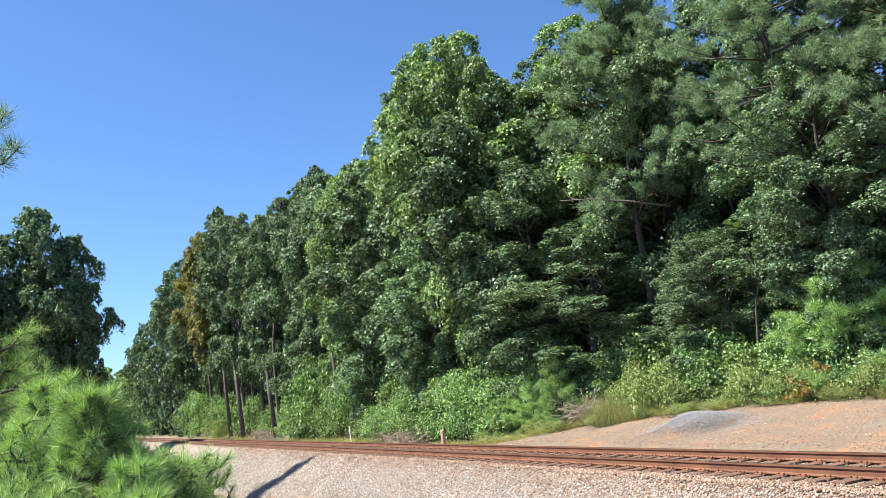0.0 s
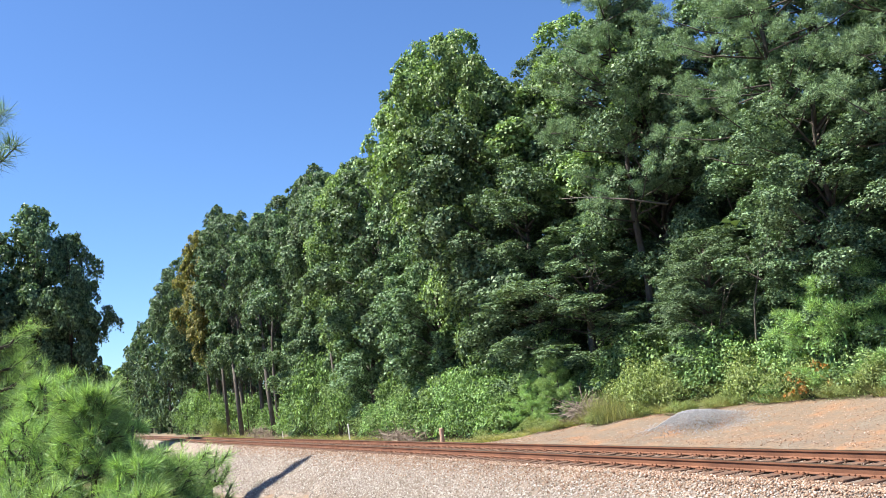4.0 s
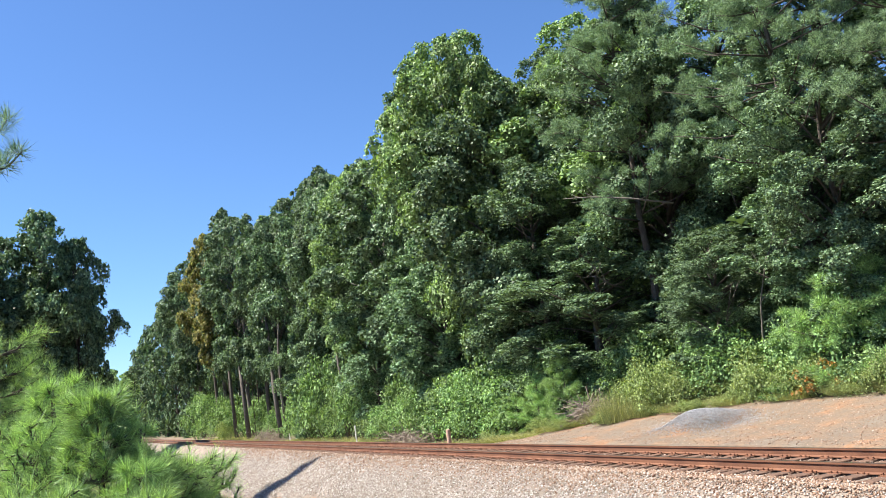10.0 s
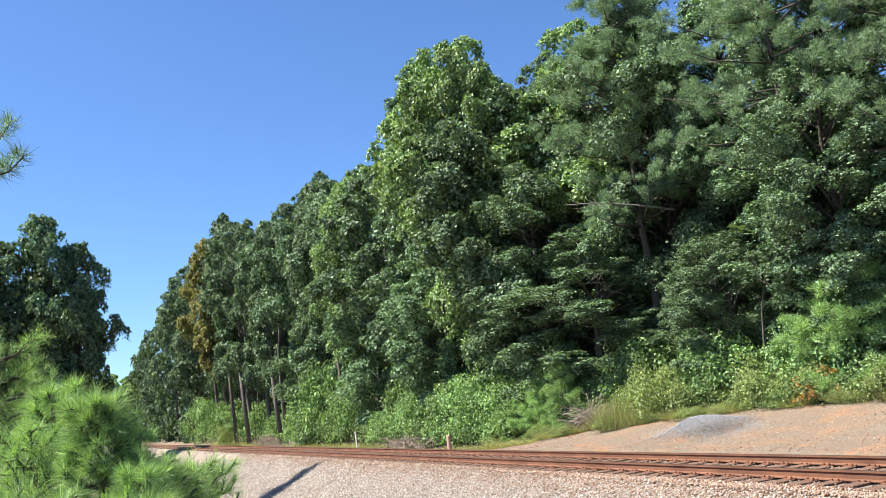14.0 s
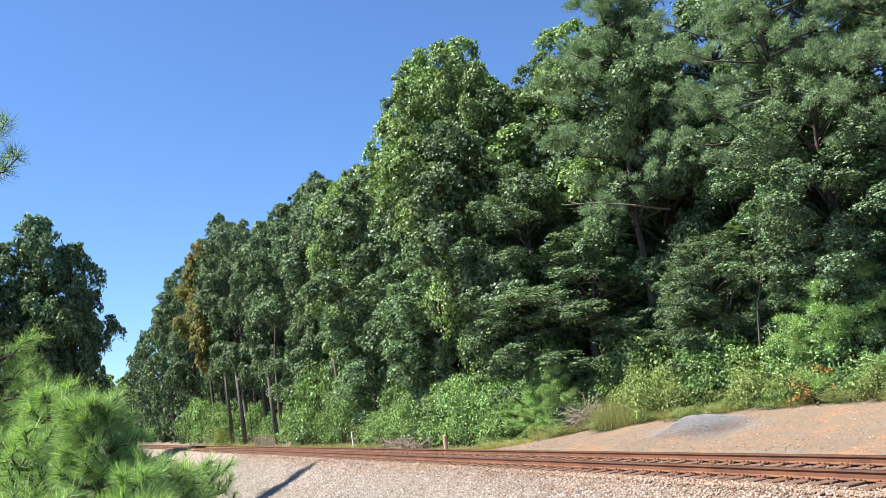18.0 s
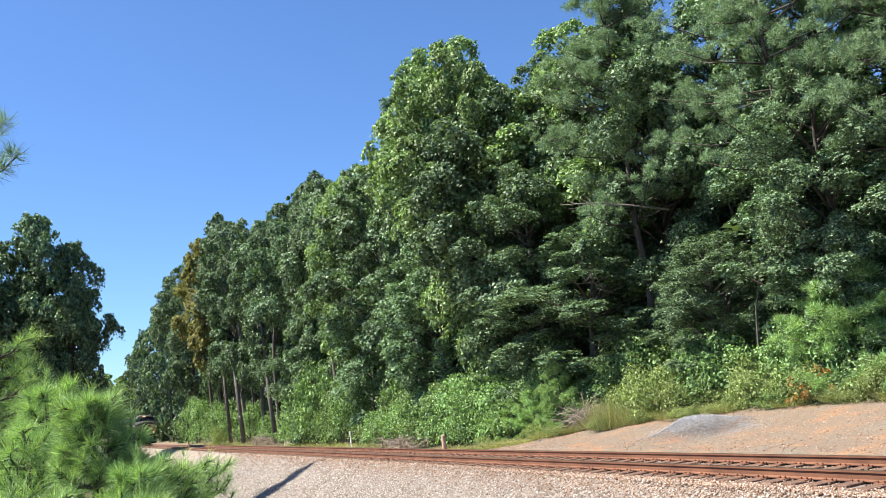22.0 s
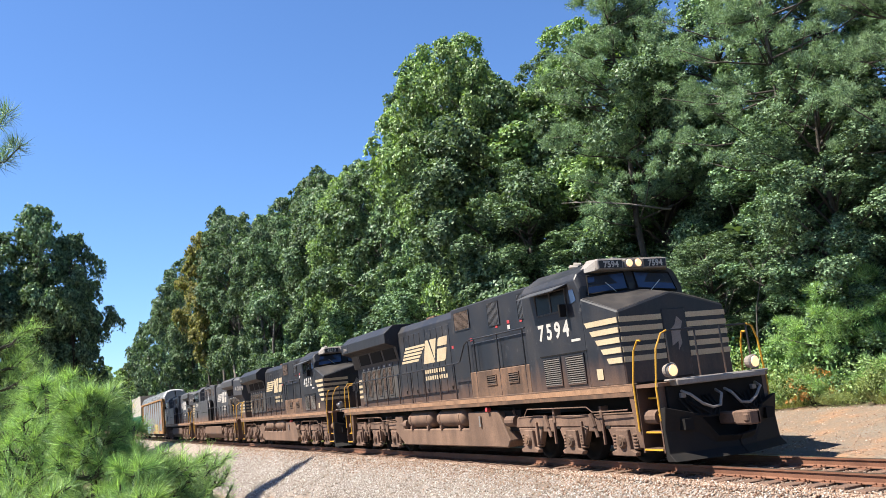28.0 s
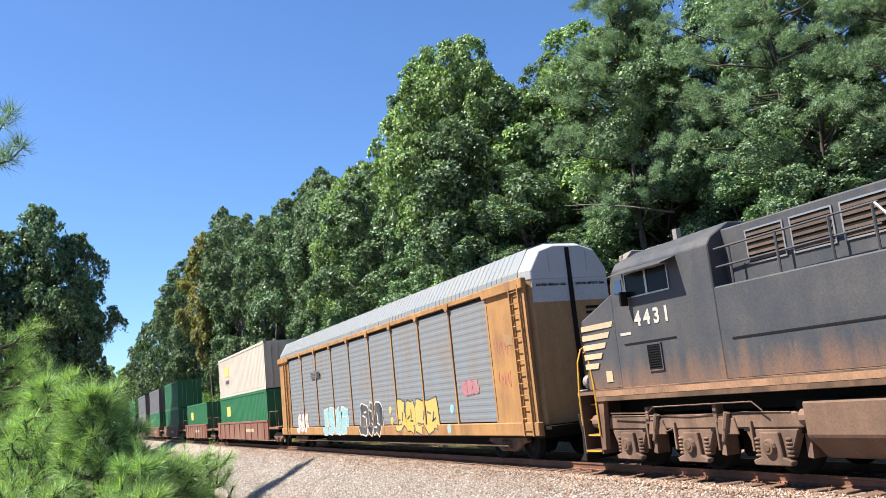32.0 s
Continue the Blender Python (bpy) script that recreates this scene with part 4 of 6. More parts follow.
# lineside posts
marker = thing("marker_post", "stout weathered reddish post beside the track", "post", at=pose(-34.1, 2.9, ground_at(-34.1, 2.9)))
part("post", Solid().lathe([(0.10, -0.1), (0.10, 0.84), (0.085, 0.88), (0.0, 0.89)], (0, 0, 0), "z", 12), M_POST, marker)
for x, y, h, label in ((-49.3, 3.6, 1.25, "thin white lineside marker post"), (-68.6, 4.2, 0.8, "short pale lineside post")):
    sg = thing("marker_post", label, "post", "lineside posts", at=pose(x, y, ground_at(x, y), 0, -5, 0))
    part("post", Solid().box(-0.05, 0.05, -0.03, 0.03, -0.1, h), M_WHITE, sg, bevel=0.008)
    part("post_cap", Solid().box(-0.065, 0.065, -0.04, 0.04, h, h + 0.05), M_WHITE, sg, bevel=0.006)

# ---------------------------------------------------------------- train: paints
def paint(name, base, dust=(0.20, 0.13, 0.085), amount=0.35, rough=0.42, scale=0.8, streak=(1.0, 1.0, 0.18), low=None, chips=0.0):
    """Painted steel under streaks and blotches of dry dust."""
    m, nodes, links, b = material(name, rough, 0.0, 0.25)
    blot, run, fine = noise_node(nodes, links, scale, 7), noise_node(nodes, links, 2.6, 6, stretch=streak), noise_node(nodes, links, 30, 5)
    both = nodes.new("ShaderNodeMath")
    both.operation = "MULTIPLY"
    links.new(blot.outputs["Fac"], both.inputs[0])
    links.new(run.outputs["Fac"], both.inputs[1])
    r = nodes.new("ShaderNodeMapRange")
    r.inputs["From Min"].default_value, r.inputs["From Max"].default_value = 0.16, 0.42
    r.inputs["To Max"].default_value = amount * 2
    links.new(both.outputs[0], r.inputs["Value"])
    col = mix(nodes, links, r.outputs[0], base, dust)
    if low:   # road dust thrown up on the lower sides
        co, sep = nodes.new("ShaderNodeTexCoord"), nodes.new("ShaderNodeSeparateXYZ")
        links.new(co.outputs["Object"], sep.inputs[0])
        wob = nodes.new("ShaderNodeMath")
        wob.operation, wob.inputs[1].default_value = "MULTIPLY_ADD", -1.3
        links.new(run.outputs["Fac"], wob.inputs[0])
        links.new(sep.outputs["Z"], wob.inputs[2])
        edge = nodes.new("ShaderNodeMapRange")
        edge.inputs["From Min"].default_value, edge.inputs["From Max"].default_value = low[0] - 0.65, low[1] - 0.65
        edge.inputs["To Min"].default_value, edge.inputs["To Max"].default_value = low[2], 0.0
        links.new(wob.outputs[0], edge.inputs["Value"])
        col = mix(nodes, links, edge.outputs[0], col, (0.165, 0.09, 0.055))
    if chips:   # scuffs and bleached spots in the paint
        worn = noise_node(nodes, links, 3.2, 9, rough=0.72)
        spot = nodes.new("ShaderNodeMapRange")
        spot.inputs["From Min"].default_value, spot.inputs["From Max"].default_value, spot.inputs["To Max"].default_value = 0.6, 0.72, chips
        links.new(worn.outputs["Fac"], spot.inputs["Value"])
        col = mix(nodes, links, spot.outputs[0], col, (0.11, 0.105, 0.10))
    g = ramp(nodes, [(0.3, (0.8, 0.8, 0.8)), (0.7, (1.16, 1.16, 1.16))])
    links.new(fine.outputs["Fac"], g.inputs[0])
    links.new(mix(nodes, links, 1.0, col, g.outputs[0], "MULTIPLY"), b.inputs["Base Color"])
    rr = nodes.new("ShaderNodeMapRange")
    rr.inputs["To Min"].default_value, rr.inputs["To Max"].default_value = rough, min(1.0, rough + 0.4)
    links.new(r.outputs[0], rr.inputs["Value"])
    links.new(rr.outputs[0], b.inputs["Roughness"])
    bump(nodes, links, b, run.outputs["Fac"], 0.04, 0.02)
    return m


def plain(name, colour, rough=0.5, metal=0.0, glow=0.0):
    m, nodes, links, b = material(name, rough, metal)
    b.inputs["Base Color"].default_value = (*colour, 1)
    if glow:
        b.inputs["Emission Color"].default_value, b.inputs["Emission Strength"].default_value = (*colour, 1), glow
    return m


# Bluish base colours hold part of the sky's reflection in the black paint.
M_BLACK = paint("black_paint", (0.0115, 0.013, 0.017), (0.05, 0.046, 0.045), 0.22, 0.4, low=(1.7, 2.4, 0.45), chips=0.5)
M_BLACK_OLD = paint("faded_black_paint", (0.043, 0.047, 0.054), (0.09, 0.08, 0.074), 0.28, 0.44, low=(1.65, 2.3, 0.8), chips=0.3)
M_DUSTY = paint("dusty_panel", (0.062, 0.039, 0.027), (0.175, 0.1, 0.062), 0.55, 0.65)
M_RUNGEAR = paint("dusty_running_gear", (0.088, 0.055, 0.04), (0.205, 0.128, 0.09), 0.5, 0.85)
M_PLOUGH = paint("scuffed_black_steel", (0.005, 0.0048, 0.0046), (0.028, 0.021, 0.017), 0.25, 0.75)
M_LOUVRE = paint("dusty_louvre", (0.13, 0.12, 0.11), (0.18, 0.15, 0.125), 0.4, 0.6)
M_DOORGREY = paint("dusty_door", (0.038, 0.037, 0.037), (0.10, 0.085, 0.07), 0.35, 0.5)
M_TANK = paint("dusty_tank", (0.10, 0.062, 0.043), (0.175, 0.108, 0.074), 0.5, 0.75)
# Dark steel, with shade below frames and in openings put into its near-black.
M_DARK = plain("dark_steel_and_shade", (0.007, 0.0063, 0.0058), 0.85)
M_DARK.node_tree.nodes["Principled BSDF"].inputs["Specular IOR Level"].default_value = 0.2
# Dusty paint, darkened as if the nose top stood in shade.
M_NOSETOP = paint("dusty_shaded_nose_top", (0.016, 0.015, 0.0155), (0.05, 0.042, 0.036), 0.3, 0.5)
M_CREAM = paint("cream_stripe", (0.40, 0.325, 0.21), (0.20, 0.14, 0.09), 0.2, 0.5)
M_WHITEPAINT = paint("white_lettering", (0.38, 0.36, 0.33), (0.22, 0.19, 0.16), 0.2, 0.5)
M_SILLSTRIPE = paint("faded_sill_stripe", (0.28, 0.16, 0.092), (0.12, 0.072, 0.048), 0.5, 0.6)
M_GREYPAINT = paint("grey_paint", (0.20, 0.185, 0.17), (0.15, 0.11, 0.08), 0.3, 0.5)
M_YELLOW = paint("yellow_paint", (0.46, 0.25, 0.018), (0.2, 0.12, 0.06), 0.25, 0.5)
M_STEEL = plain("bare_steel", (0.36, 0.34, 0.32), 0.4, 0.8)
M_RED = plain("red_label", (0.32, 0.03, 0.03), 0.5)
M_LAMP = plain("lit_lamp", (0.95, 0.58, 0.3), 0.2, 0.0, 0.38)
M_GRILLE = paint("brown_grille", (0.06, 0.043, 0.034), (0.14, 0.10, 0.078), 0.5, 0.7)


def cab_glass():
    m, nodes, links, b = material("cab_glass", 0.06, 0.0, 0.4)
    # The blue of the reflected sky is put into the base colour.
    b.inputs["Base Color"].default_value = (0.03, 0.05, 0.10, 1)
    return m


M_GLASS = cab_glass()
# Near-black stands for the unlit cab interior behind the side windows.
M_SIDEGLASS = plain("dark_interior_glass", (0.006, 0.008, 0.012), 0.25)
M_SIDEGLASS.node_tree.nodes["Principled BSDF"].inputs["Specular IOR Level"].default_value = 0.12


class Back(Solid):
    """A Solid whose x runs backwards from the front coupler: s metres behind it."""

    def sbox(self, s0, s1, y0, y1, z0, z1):
        return self.box(-s1, -s0, min(y0, y1), max(y0, y1), z0, z1)

    def side(self, outline, y0, y1):
        return self.prism([(-s, z) for s, z in outline], min(y0, y1), max(y0, y1), "y")

    def cross(self, outline, s0, s1):
        return self.prism(outline, -s1, -s0, "x")

    def rod(self, points, r, n=6):
        return self.tube([(-s, y, z) for s, y, z in points], r, n)


def lettering(words, size, mat, parent, at, name="lettering", label="", spread=1.1):
    """Flat raised letters in the built-in font, as a mesh."""
    cu = bpy.data.curves.new(name, "FONT")
    cu.body, cu.size, cu.extrude, cu.align_x = words, size, 0.003, "CENTER"
    cu.offset, cu.space_character = 0.034 * size, spread
    tmp = new(name, cu)
    me = bpy.data.meshes.new_from_object(tmp.evaluated_get(bpy.context.evaluated_depsgraph_get()))
    bpy.data.objects.remove(tmp)
    bm = bmesh.new()
    bm.from_mesh(me)
    bmesh.ops.remove_doubles(bm, verts=bm.verts, dist=0.0005)
    bm.to_mesh(me)
    bm.free()
    me.materials.clear()
    me.materials.append(mat)
    return part(name, me, None, parent, label, at=at)


def digits(number, size, mat, parent, at, label, step):
    """A road number, figure by figure."""
    for i, c in enumerate(number):
        lettering(c, size, mat, parent, at @ Matrix.Translation(((i - 1.5) * step * size, 0, 0)), "figure", label)


def on_side(s, y, z):
    """Pose of a sign that is read from outside, on the side at y."""
    return pose(-s, y, z, 90, 0, 0) if y < 0 else pose(-s, y, z, 90, 0, 180)


def wheel_mesh(radius, gauge, name="wheelset"):
    w = Solid()
    for g in (-1, 1):
        prof = [(0.09, 0.05), (0.12, 0.07), (0.14, 0.045), (radius * 0.78, 0.02), (radius * 0.84, 0.065), (radius, 0.06), (radius, -0.06),
                (radius + 0.027, -0.075), (radius + 0.022, -0.10), (radius * 0.84, -0.095), (radius * 0.78, -0.03), (0.14, -0.04), (0.10, -0.06)]
        w.lathe([(r, g * (gauge + h)) for r, h in prof], (0, 0, 0), "y", 22)
    w.lathe([(0.085, -gauge - 0.12), (0.085, gauge + 0.12)], (0, 0, 0), "y", 10)
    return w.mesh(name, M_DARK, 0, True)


WHEEL = wheel_mesh(0.53, GAUGE)
SMALL_WHEEL = wheel_mesh(0.46, GAUGE)
SPIN = []


def loco_truck(loco, axles):
    """A six-wheel truck: two cast side frames with journal boxes, springs, brake cylinders and three wheelsets."""
    mid = axles[1]
    truck = part("truck", Back().sbox(mid - 2.2, mid + 2.2, -0.62, 0.62, 0.62, 0.86), M_DARK, loco, "dusty brown cast six-wheel truck", 0.03)
    for g in (-1, 1):
        y0, y1 = g * 1.16, g * 1.35
        cast = Back().side([(axles[0] - 0.72, 0.84), (axles[0] - 0.62, 1.12), (axles[2] + 0.62, 1.12), (axles[2] + 0.72, 0.84)], y0, y1)
        part("side_frame", cast, M_RUNGEAR, truck, bevel=0.03)
        for a in axles:
            part("pedestal", Back().side([(a - 0.62, 0.842), (a + 0.62, 0.842), (a + 0.50, 0.60), (a + 0.36, 0.34), (a - 0.36, 0.34), (a - 0.50, 0.60)], y0, y1 - g * 0.012), M_RUNGEAR, truck, bevel=0.025)
        for a in axles:
            j = Back().side([(a - 0.40, 0.22), (a + 0.40, 0.22), (a + 0.44, 0.30), (a + 0.25, 0.36), (a + 0.21, 0.78), (a - 0.21, 0.78), (a - 0.25, 0.36), (a - 0.44, 0.30)], g * 1.280, g * 1.420)
            j.lathe([(0.0, g * 1.480), (0.13, g * 1.480), (0.15, g * 1.420), (0.15, g * 1.380)], (-a, 0, 0.53), "y", 12)
            part("journal_box", j, M_RUNGEAR, truck, bevel=0.015)
            for d in (-0.36, 0.36):
                coil = Back()
                for k in range(5):
                    coil.lathe([(0.06, 0.36 + 0.07 * k), (0.085, 0.375 + 0.07 * k), (0.085, 0.395 + 0.07 * k), (0.06, 0.41 + 0.07 * k)], (-(a + d), g * 1.300, 0), "z", 10)
                part("spring", coil, M_RUNGEAR, truck)
        for a, w in ((axles[0] - 0.72, -1), (axles[2] + 0.72, 1)):
            c = Back().rod([(a, g * 1.280, 1.02), (a + 0.5 * w, g * 1.280, 1.02)], 0.15, 12)
            c.rod([(a - 0.05 * w, g * 1.280, 1.02), (a - 0.6 * w, g * 1.320, 0.86)], 0.03)
            part("brake_cylinder", c, M_RUNGEAR, truck, smooth=False)
        for a in (axles[0] - 0.62, axles[0] + 0.62, axles[1] + 0.62, axles[2] + 0.62):
            part("brake_shoe", Back().side([(a - 0.06, 0.35), (a + 0.06, 0.33), (a + 0.08, 0.75), (a - 0.04, 0.78)], g * 0.86, g * 1.180), M_RUNGEAR, truck)
        for a in (axles[0] + 0.55, axles[0] + 1.4, axles[1] + 0.6, axles[1] + 1.45):
            # Thin dark plate painted as the shaded inside of a frame hole.
            part("dark_hole_plate", Back().sbox(a - 0.07, a + 0.07, g * 1.341, g * 1.346, 0.80, 0.90), M_DARK, truck)
            part("brake_lever", Back().sbox(a + 0.12, a + 0.17, g * 1.340, g * 1.400, 0.45, 0.98), M_RUNGEAR, truck, bevel=0.008)
        for a in axles:
            part("bearing_cap", Solid().lathe([(0.0, g * 1.505), (0.06, g * 1.505), (0.07, g * 1.490), (0.12, g * 1.488), (0.13, g * 1.470)], (-a, 0, 0.53), "y", 10), M_DUSTY, truck)
        for a in (mid - 1.0, mid + 1.0):
            part("damper", Back().rod([(a - 0.1, g * 1.40, 0.62), (a + 0.08, g * 1.40, 1.12)], 0.045, 8).rod([(a - 0.02, g * 1.40, 0.85), (a + 0.08, g * 1.40, 1.14)], 0.065, 8), M_RUNGEAR, truck)
            part("frame_pad", Back().side([(a - 0.28, 0.74), (a - 0.2, 1.04), (a + 0.2, 1.04), (a + 0.28, 0.74)], g * 1.34, g * 1.385), M_RUNGEAR, truck, bevel=0.012)
            part("hanger", Back().sbox(a - 0.32, a - 0.22, g * 1.180, g * 1.380, 0.95, 1.3), M_RUNGEAR, truck, bevel=0.01)
        part("pipe", Back().rod([(axles[0] - 0.4, g * 1.460, 1.2), (axles[0] + 0.9, g * 1.480, 1.18), (axles[0] + 1.1, g * 1.480, 1.3), (axles[2] - 0.2, g * 1.480, 1.32), (axles[2], g * 1.460, 1.16)], 0.014, 5), M_RUNGEAR, truck)
        pipe = Back().rod([(axles[0] - 0.5, g * 1.350, 1.13), (axles[0] + 0.6, g * 1.350, 1.12), (mid, g * 1.360, 1.08), (axles[2] - 0.5, g * 1.350, 1.13), (axles[2] + 0.5, g * 1.350, 1.11)], 0.016, 5)
        pipe.rod([(mid - 0.9, g * 1.350, 1.1), (mid - 0.7, g * 1.380, 0.8), (mid - 0.5, g * 1.370, 0.86)], 0.014, 5)
        part("brake_pipe", pipe, M_RUNGEAR, truck)
    for a in axles:
        w = part("wheelset", WHEEL, None, truck, at=pose(-a, 0, 0.53))
        SPIN.append((w, -a, 0.53))
    return truck


def steps(loco, s0, s1, g, deck=1.68):
    """A corner stairwell: four treads between two dark side plates."""
    well = part("step_well", Back().sbox(s0, s1, g * 0.86, g * 0.92, 0.42, deck - 0.03).sbox(s0 - 0.02, s0 + 0.02, g * 0.88, g * 1.5, 0.32, deck - 0.03)
                .sbox(s1 - 0.02, s1 + 0.02, g * 0.88, g * 1.5, 0.32, deck - 0.03), M_BLACK, loco)
    for k in range(4):
        z = 0.36 + 0.34 * k
        part("tread", Back().sbox(s0 + 0.03, s1 - 0.03, g * (1.5 - 0.09 * k), g * (1.16 - 0.09 * k), z, z + 0.045), M_DUSTY, well)
        part("step_edge", Back().sbox(s0 + 0.03, s1 - 0.03, g * (1.5 - 0.09 * k), g * (1.515 - 0.09 * k), z + 0.005, z + 0.04), M_YELLOW, well, "yellow step edge")
    return well


def grab(loco, pts, mat=None):
    part("grab_rail", Back().rod(pts, 0.021, 6), mat or M_YELLOW, loco, "bent yellow grab rail")


def rail_line(loco, pts, posts, foot, y):
    """A handrail along the walkway with its stanchions."""
    hr = part("handrail", Back().rod([(s, y, z) for s, z in pts], 0.022, 6), M_BLACK, loco)
    for s, z in posts:
        part("stanchion", Back().rod([(s, y, foot), (s, y, z)], 0.024, 6), M_BLACK, hr)


def slats(name, loco, s0, s1, z0, z1, y, n, mat, frame_mat, upright=False):
    """A louvred opening: a dark panel in place of the shaded recess, a frame and separate slats."""
    g = 1 if y > 0 else -1
    gr = part(name, Back().sbox(s0, s1, y - g * 0.03, y + g * 0.004, z0, z1), M_DARK, loco)
    fr = Back()
    for a, b, c, d in ((s0 - 0.03, s0, z0 - 0.03, z1 + 0.03), (s1, s1 + 0.03, z0 - 0.03, z1 + 0.03), (s0, s1, z0 - 0.03, z0), (s0, s1, z1, z1 + 0.03)):
        fr.sbox(a, b, y - g * 0.02, y + g * 0.02, c, d)
    part("grille_frame", fr, frame_mat, gr)
    for k in range(n):
        if upright:
            a = s0 + (s1 - s0) * (k + 0.2) / n
            part("slat", Back().sbox(a, a + 0.5 * (s1 - s0) / n, y, y + g * 0.016, z0, z1), mat, gr)
        else:
            a = z0 + (z1 - z0) * (k + 0.15) / n
            part("slat", Back().side([(s0, a), (s0, a + 0.45 * (z1 - z0) / n), (s1, a + 0.45 * (z1 - z0) / n), (s1, a)], y, y + g * 0.022), mat, gr)
    return gr


def side_mark(loco, s_rear, s_cab, y, mat):
    """The painted emblem: five slanting bars, a dark gap, a block of two heavy shapes, and two lines of small blocks below."""
    g = 1 if y > 0 else -1
    s_left, w = (s_rear, -1) if y < 0 else (s_cab, 1)   # read from outside, from left to right
    for k in range(5):
        z = 3.14 + 0.118 * k
        p = Back().side([(s_left + w * 0.10 * k, z), (s_left + w * (0.10 * k + 0.05), z + 0.082), (s_left + w * (1.62 + 0.17 * k), z + 0.082), (s_left + w * (1.52 + 0.17 * k), z)], y, y + g * 0.005)
        part("emblem_bar", p, mat, loco, "cream slanting bar")
    a = s_left + w * 1.98
    p = Back()
    for q in ([(0, 3.0), (0.3, 3.78), (0.50, 3.78), (0.98, 3.0)], [(0.64, 3.78), (1.2, 3.78), (0.96, 3.1)],
              [(1.1, 3.0), (1.24, 3.42), (1.98, 3.42), (1.84, 3.06), (1.72, 3.0)], [(1.27, 3.5), (1.35, 3.72), (1.46, 3.78), (2.1, 3.78), (2.0, 3.5)]):
        p.side([(a + w * u, z) for u, z in q], y, y + g * 0.005)
    part("emblem_block", p, mat, loco, "heavy cream block shapes")
    bars = Back()
    for row, z in ((9, 2.66), (10, 2.44)):
        for k in range(row):
            u = a + w * (0.05 + 0.185 * k)
            bars.sbox(min(u, u + w * 0.12), max(u, u + w * 0.12), y, y + g * 0.005, z, z + 0.13)
    part("name_bars", bars, mat, loco, "two lines of small cream bars")


def locomotive(number, label, old):
    """A wide-nosed six-axle diesel locomotive, 22.3 m long; old: the rebuilt kind with roof-side air grilles and a long plain tank."""
    loco = thing("locomotive", label, "locomotive", "train")
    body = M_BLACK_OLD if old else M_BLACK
    lower = M_DUSTY
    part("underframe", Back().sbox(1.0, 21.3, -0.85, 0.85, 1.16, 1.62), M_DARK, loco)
    # Near-black blocks added to fill the see-through space with shade.
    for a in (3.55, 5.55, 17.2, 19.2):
        part("motor_shade_block", Back().sbox(a - 0.55, a + 0.55, -0.6, 0.6, 0.24, 1.1), M_DARK, loco, bevel=0.08)
    part("box_shade_block", Back().sbox(7.1, 8.0, -1.25, 1.25, 0.75, 1.3), M_DARK, loco)
    part("sand_pipe", Back().rod([(7.4, -1.3, 1.3), (7.3, -1.2, 0.7), (7.15, -0.9, 0.25)], 0.03, 5), M_RUNGEAR, loco)
    part("sand_pipe", Back().rod([(15.4, -1.3, 1.3), (15.5, -1.2, 0.7), (15.65, -0.9, 0.25)], 0.03, 5), M_RUNGEAR, loco)
    for g in (-1, 1):
        sill = part("sill", Back().sbox(1.75, 21.5, g * 1.42, g * 1.535, 1.47, 1.74), M_DUSTY, loco, "dusty brown side sill", 0.01)
        for a, b in [(1.8, 21.45)]:
            part("sill_stripe", Back().sbox(a, b, g * 1.536, g * 1.541, 1.58, 1.70), M_SILLSTRIPE, sill, "faded orange stripe")
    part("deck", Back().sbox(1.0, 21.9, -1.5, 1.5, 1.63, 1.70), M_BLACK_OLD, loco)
    # nose and cab
    nose = Back().loft([[(-1.98, -1.5, 1.72), (-1.98, 1.5, 1.72), (-1.98, 1.5, 3.30), (-1.98, 0.0, 3.66), (-1.98, -1.5, 3.30)],
                        [(-3.3, -1.52, 1.72), (-3.3, 1.52, 1.72), (-3.3, 1.52, 3.76), (-3.3, 0.0, 3.92), (-3.3, -1.52, 3.76)]])
    part("nose", nose, body, loco, bevel=0.03)
    for g in (-1, 1):
        part("nose_top", Back().loft([[(-2.02, g * 0.03, 3.672), (-2.02, g * 1.46, 3.33), (-2.02, g * 1.46, 3.30), (-2.02, g * 0.03, 3.64)],
                                      [(-3.24, g * 0.03, 3.932), (-3.24, g * 1.48, 3.765), (-3.24, g * 1.48, 3.73), (-3.24, g * 0.03, 3.90)]]), M_NOSETOP, loco, "dusty sloping nose top", 0.006)
    def ring(s, w, zt, zr):
        return [(-s, -1.52, 1.72), (-s, 1.52, 1.72), (-s, 1.52, zt - 0.12), (-s, w + 0.14, zt + 0.03), (-s, w - 0.35, zr), (-s, -w + 0.35, zr), (-s, -w - 0.14, zt + 0.03), (-s, -1.52, zt - 0.12)]
    cab = part("cab", Back().loft([ring(3.27, 1.3, 4.02, 4.08), ring(3.42, 1.27, 4.35, 4.60), ring(6.40 if old else 5.9, 1.27, 4.35, 4.66)]), body, loco, bevel=0.02)
    roof = Back().sbox(3.5, 4.4, -0.6, 0.6, 4.62, 4.70).sbox(4.7, 5.5, -0.35, 0.35, 4.64, 4.74)
    part("roof_hatch", roof, M_GREYPAINT, cab, bevel=0.02)
    part("antenna", Back().sbox(4.5, 4.62, 0.5, 0.62, 4.6, 4.92), M_GREYPAINT, cab)
    part("horn", Back().rod([(4.6, -0.5, 4.72), (4.95, -0.5, 4.76)], [0.03, 0.07], 8).rod([(4.6, -0.4, 4.78), (4.9, -0.4, 4.82)], [0.03, 0.06], 8), M_GREYPAINT, cab)
    for g in (-1, 1):
        # windscreen halves lie on the sloping front of the cab
        pane = [(-3.255, g * 0.14, 3.93), (-3.255, g * 1.3, 3.84), (-3.37, g * 1.2, 4.29), (-3.37, g * 0.14, 4.35)]
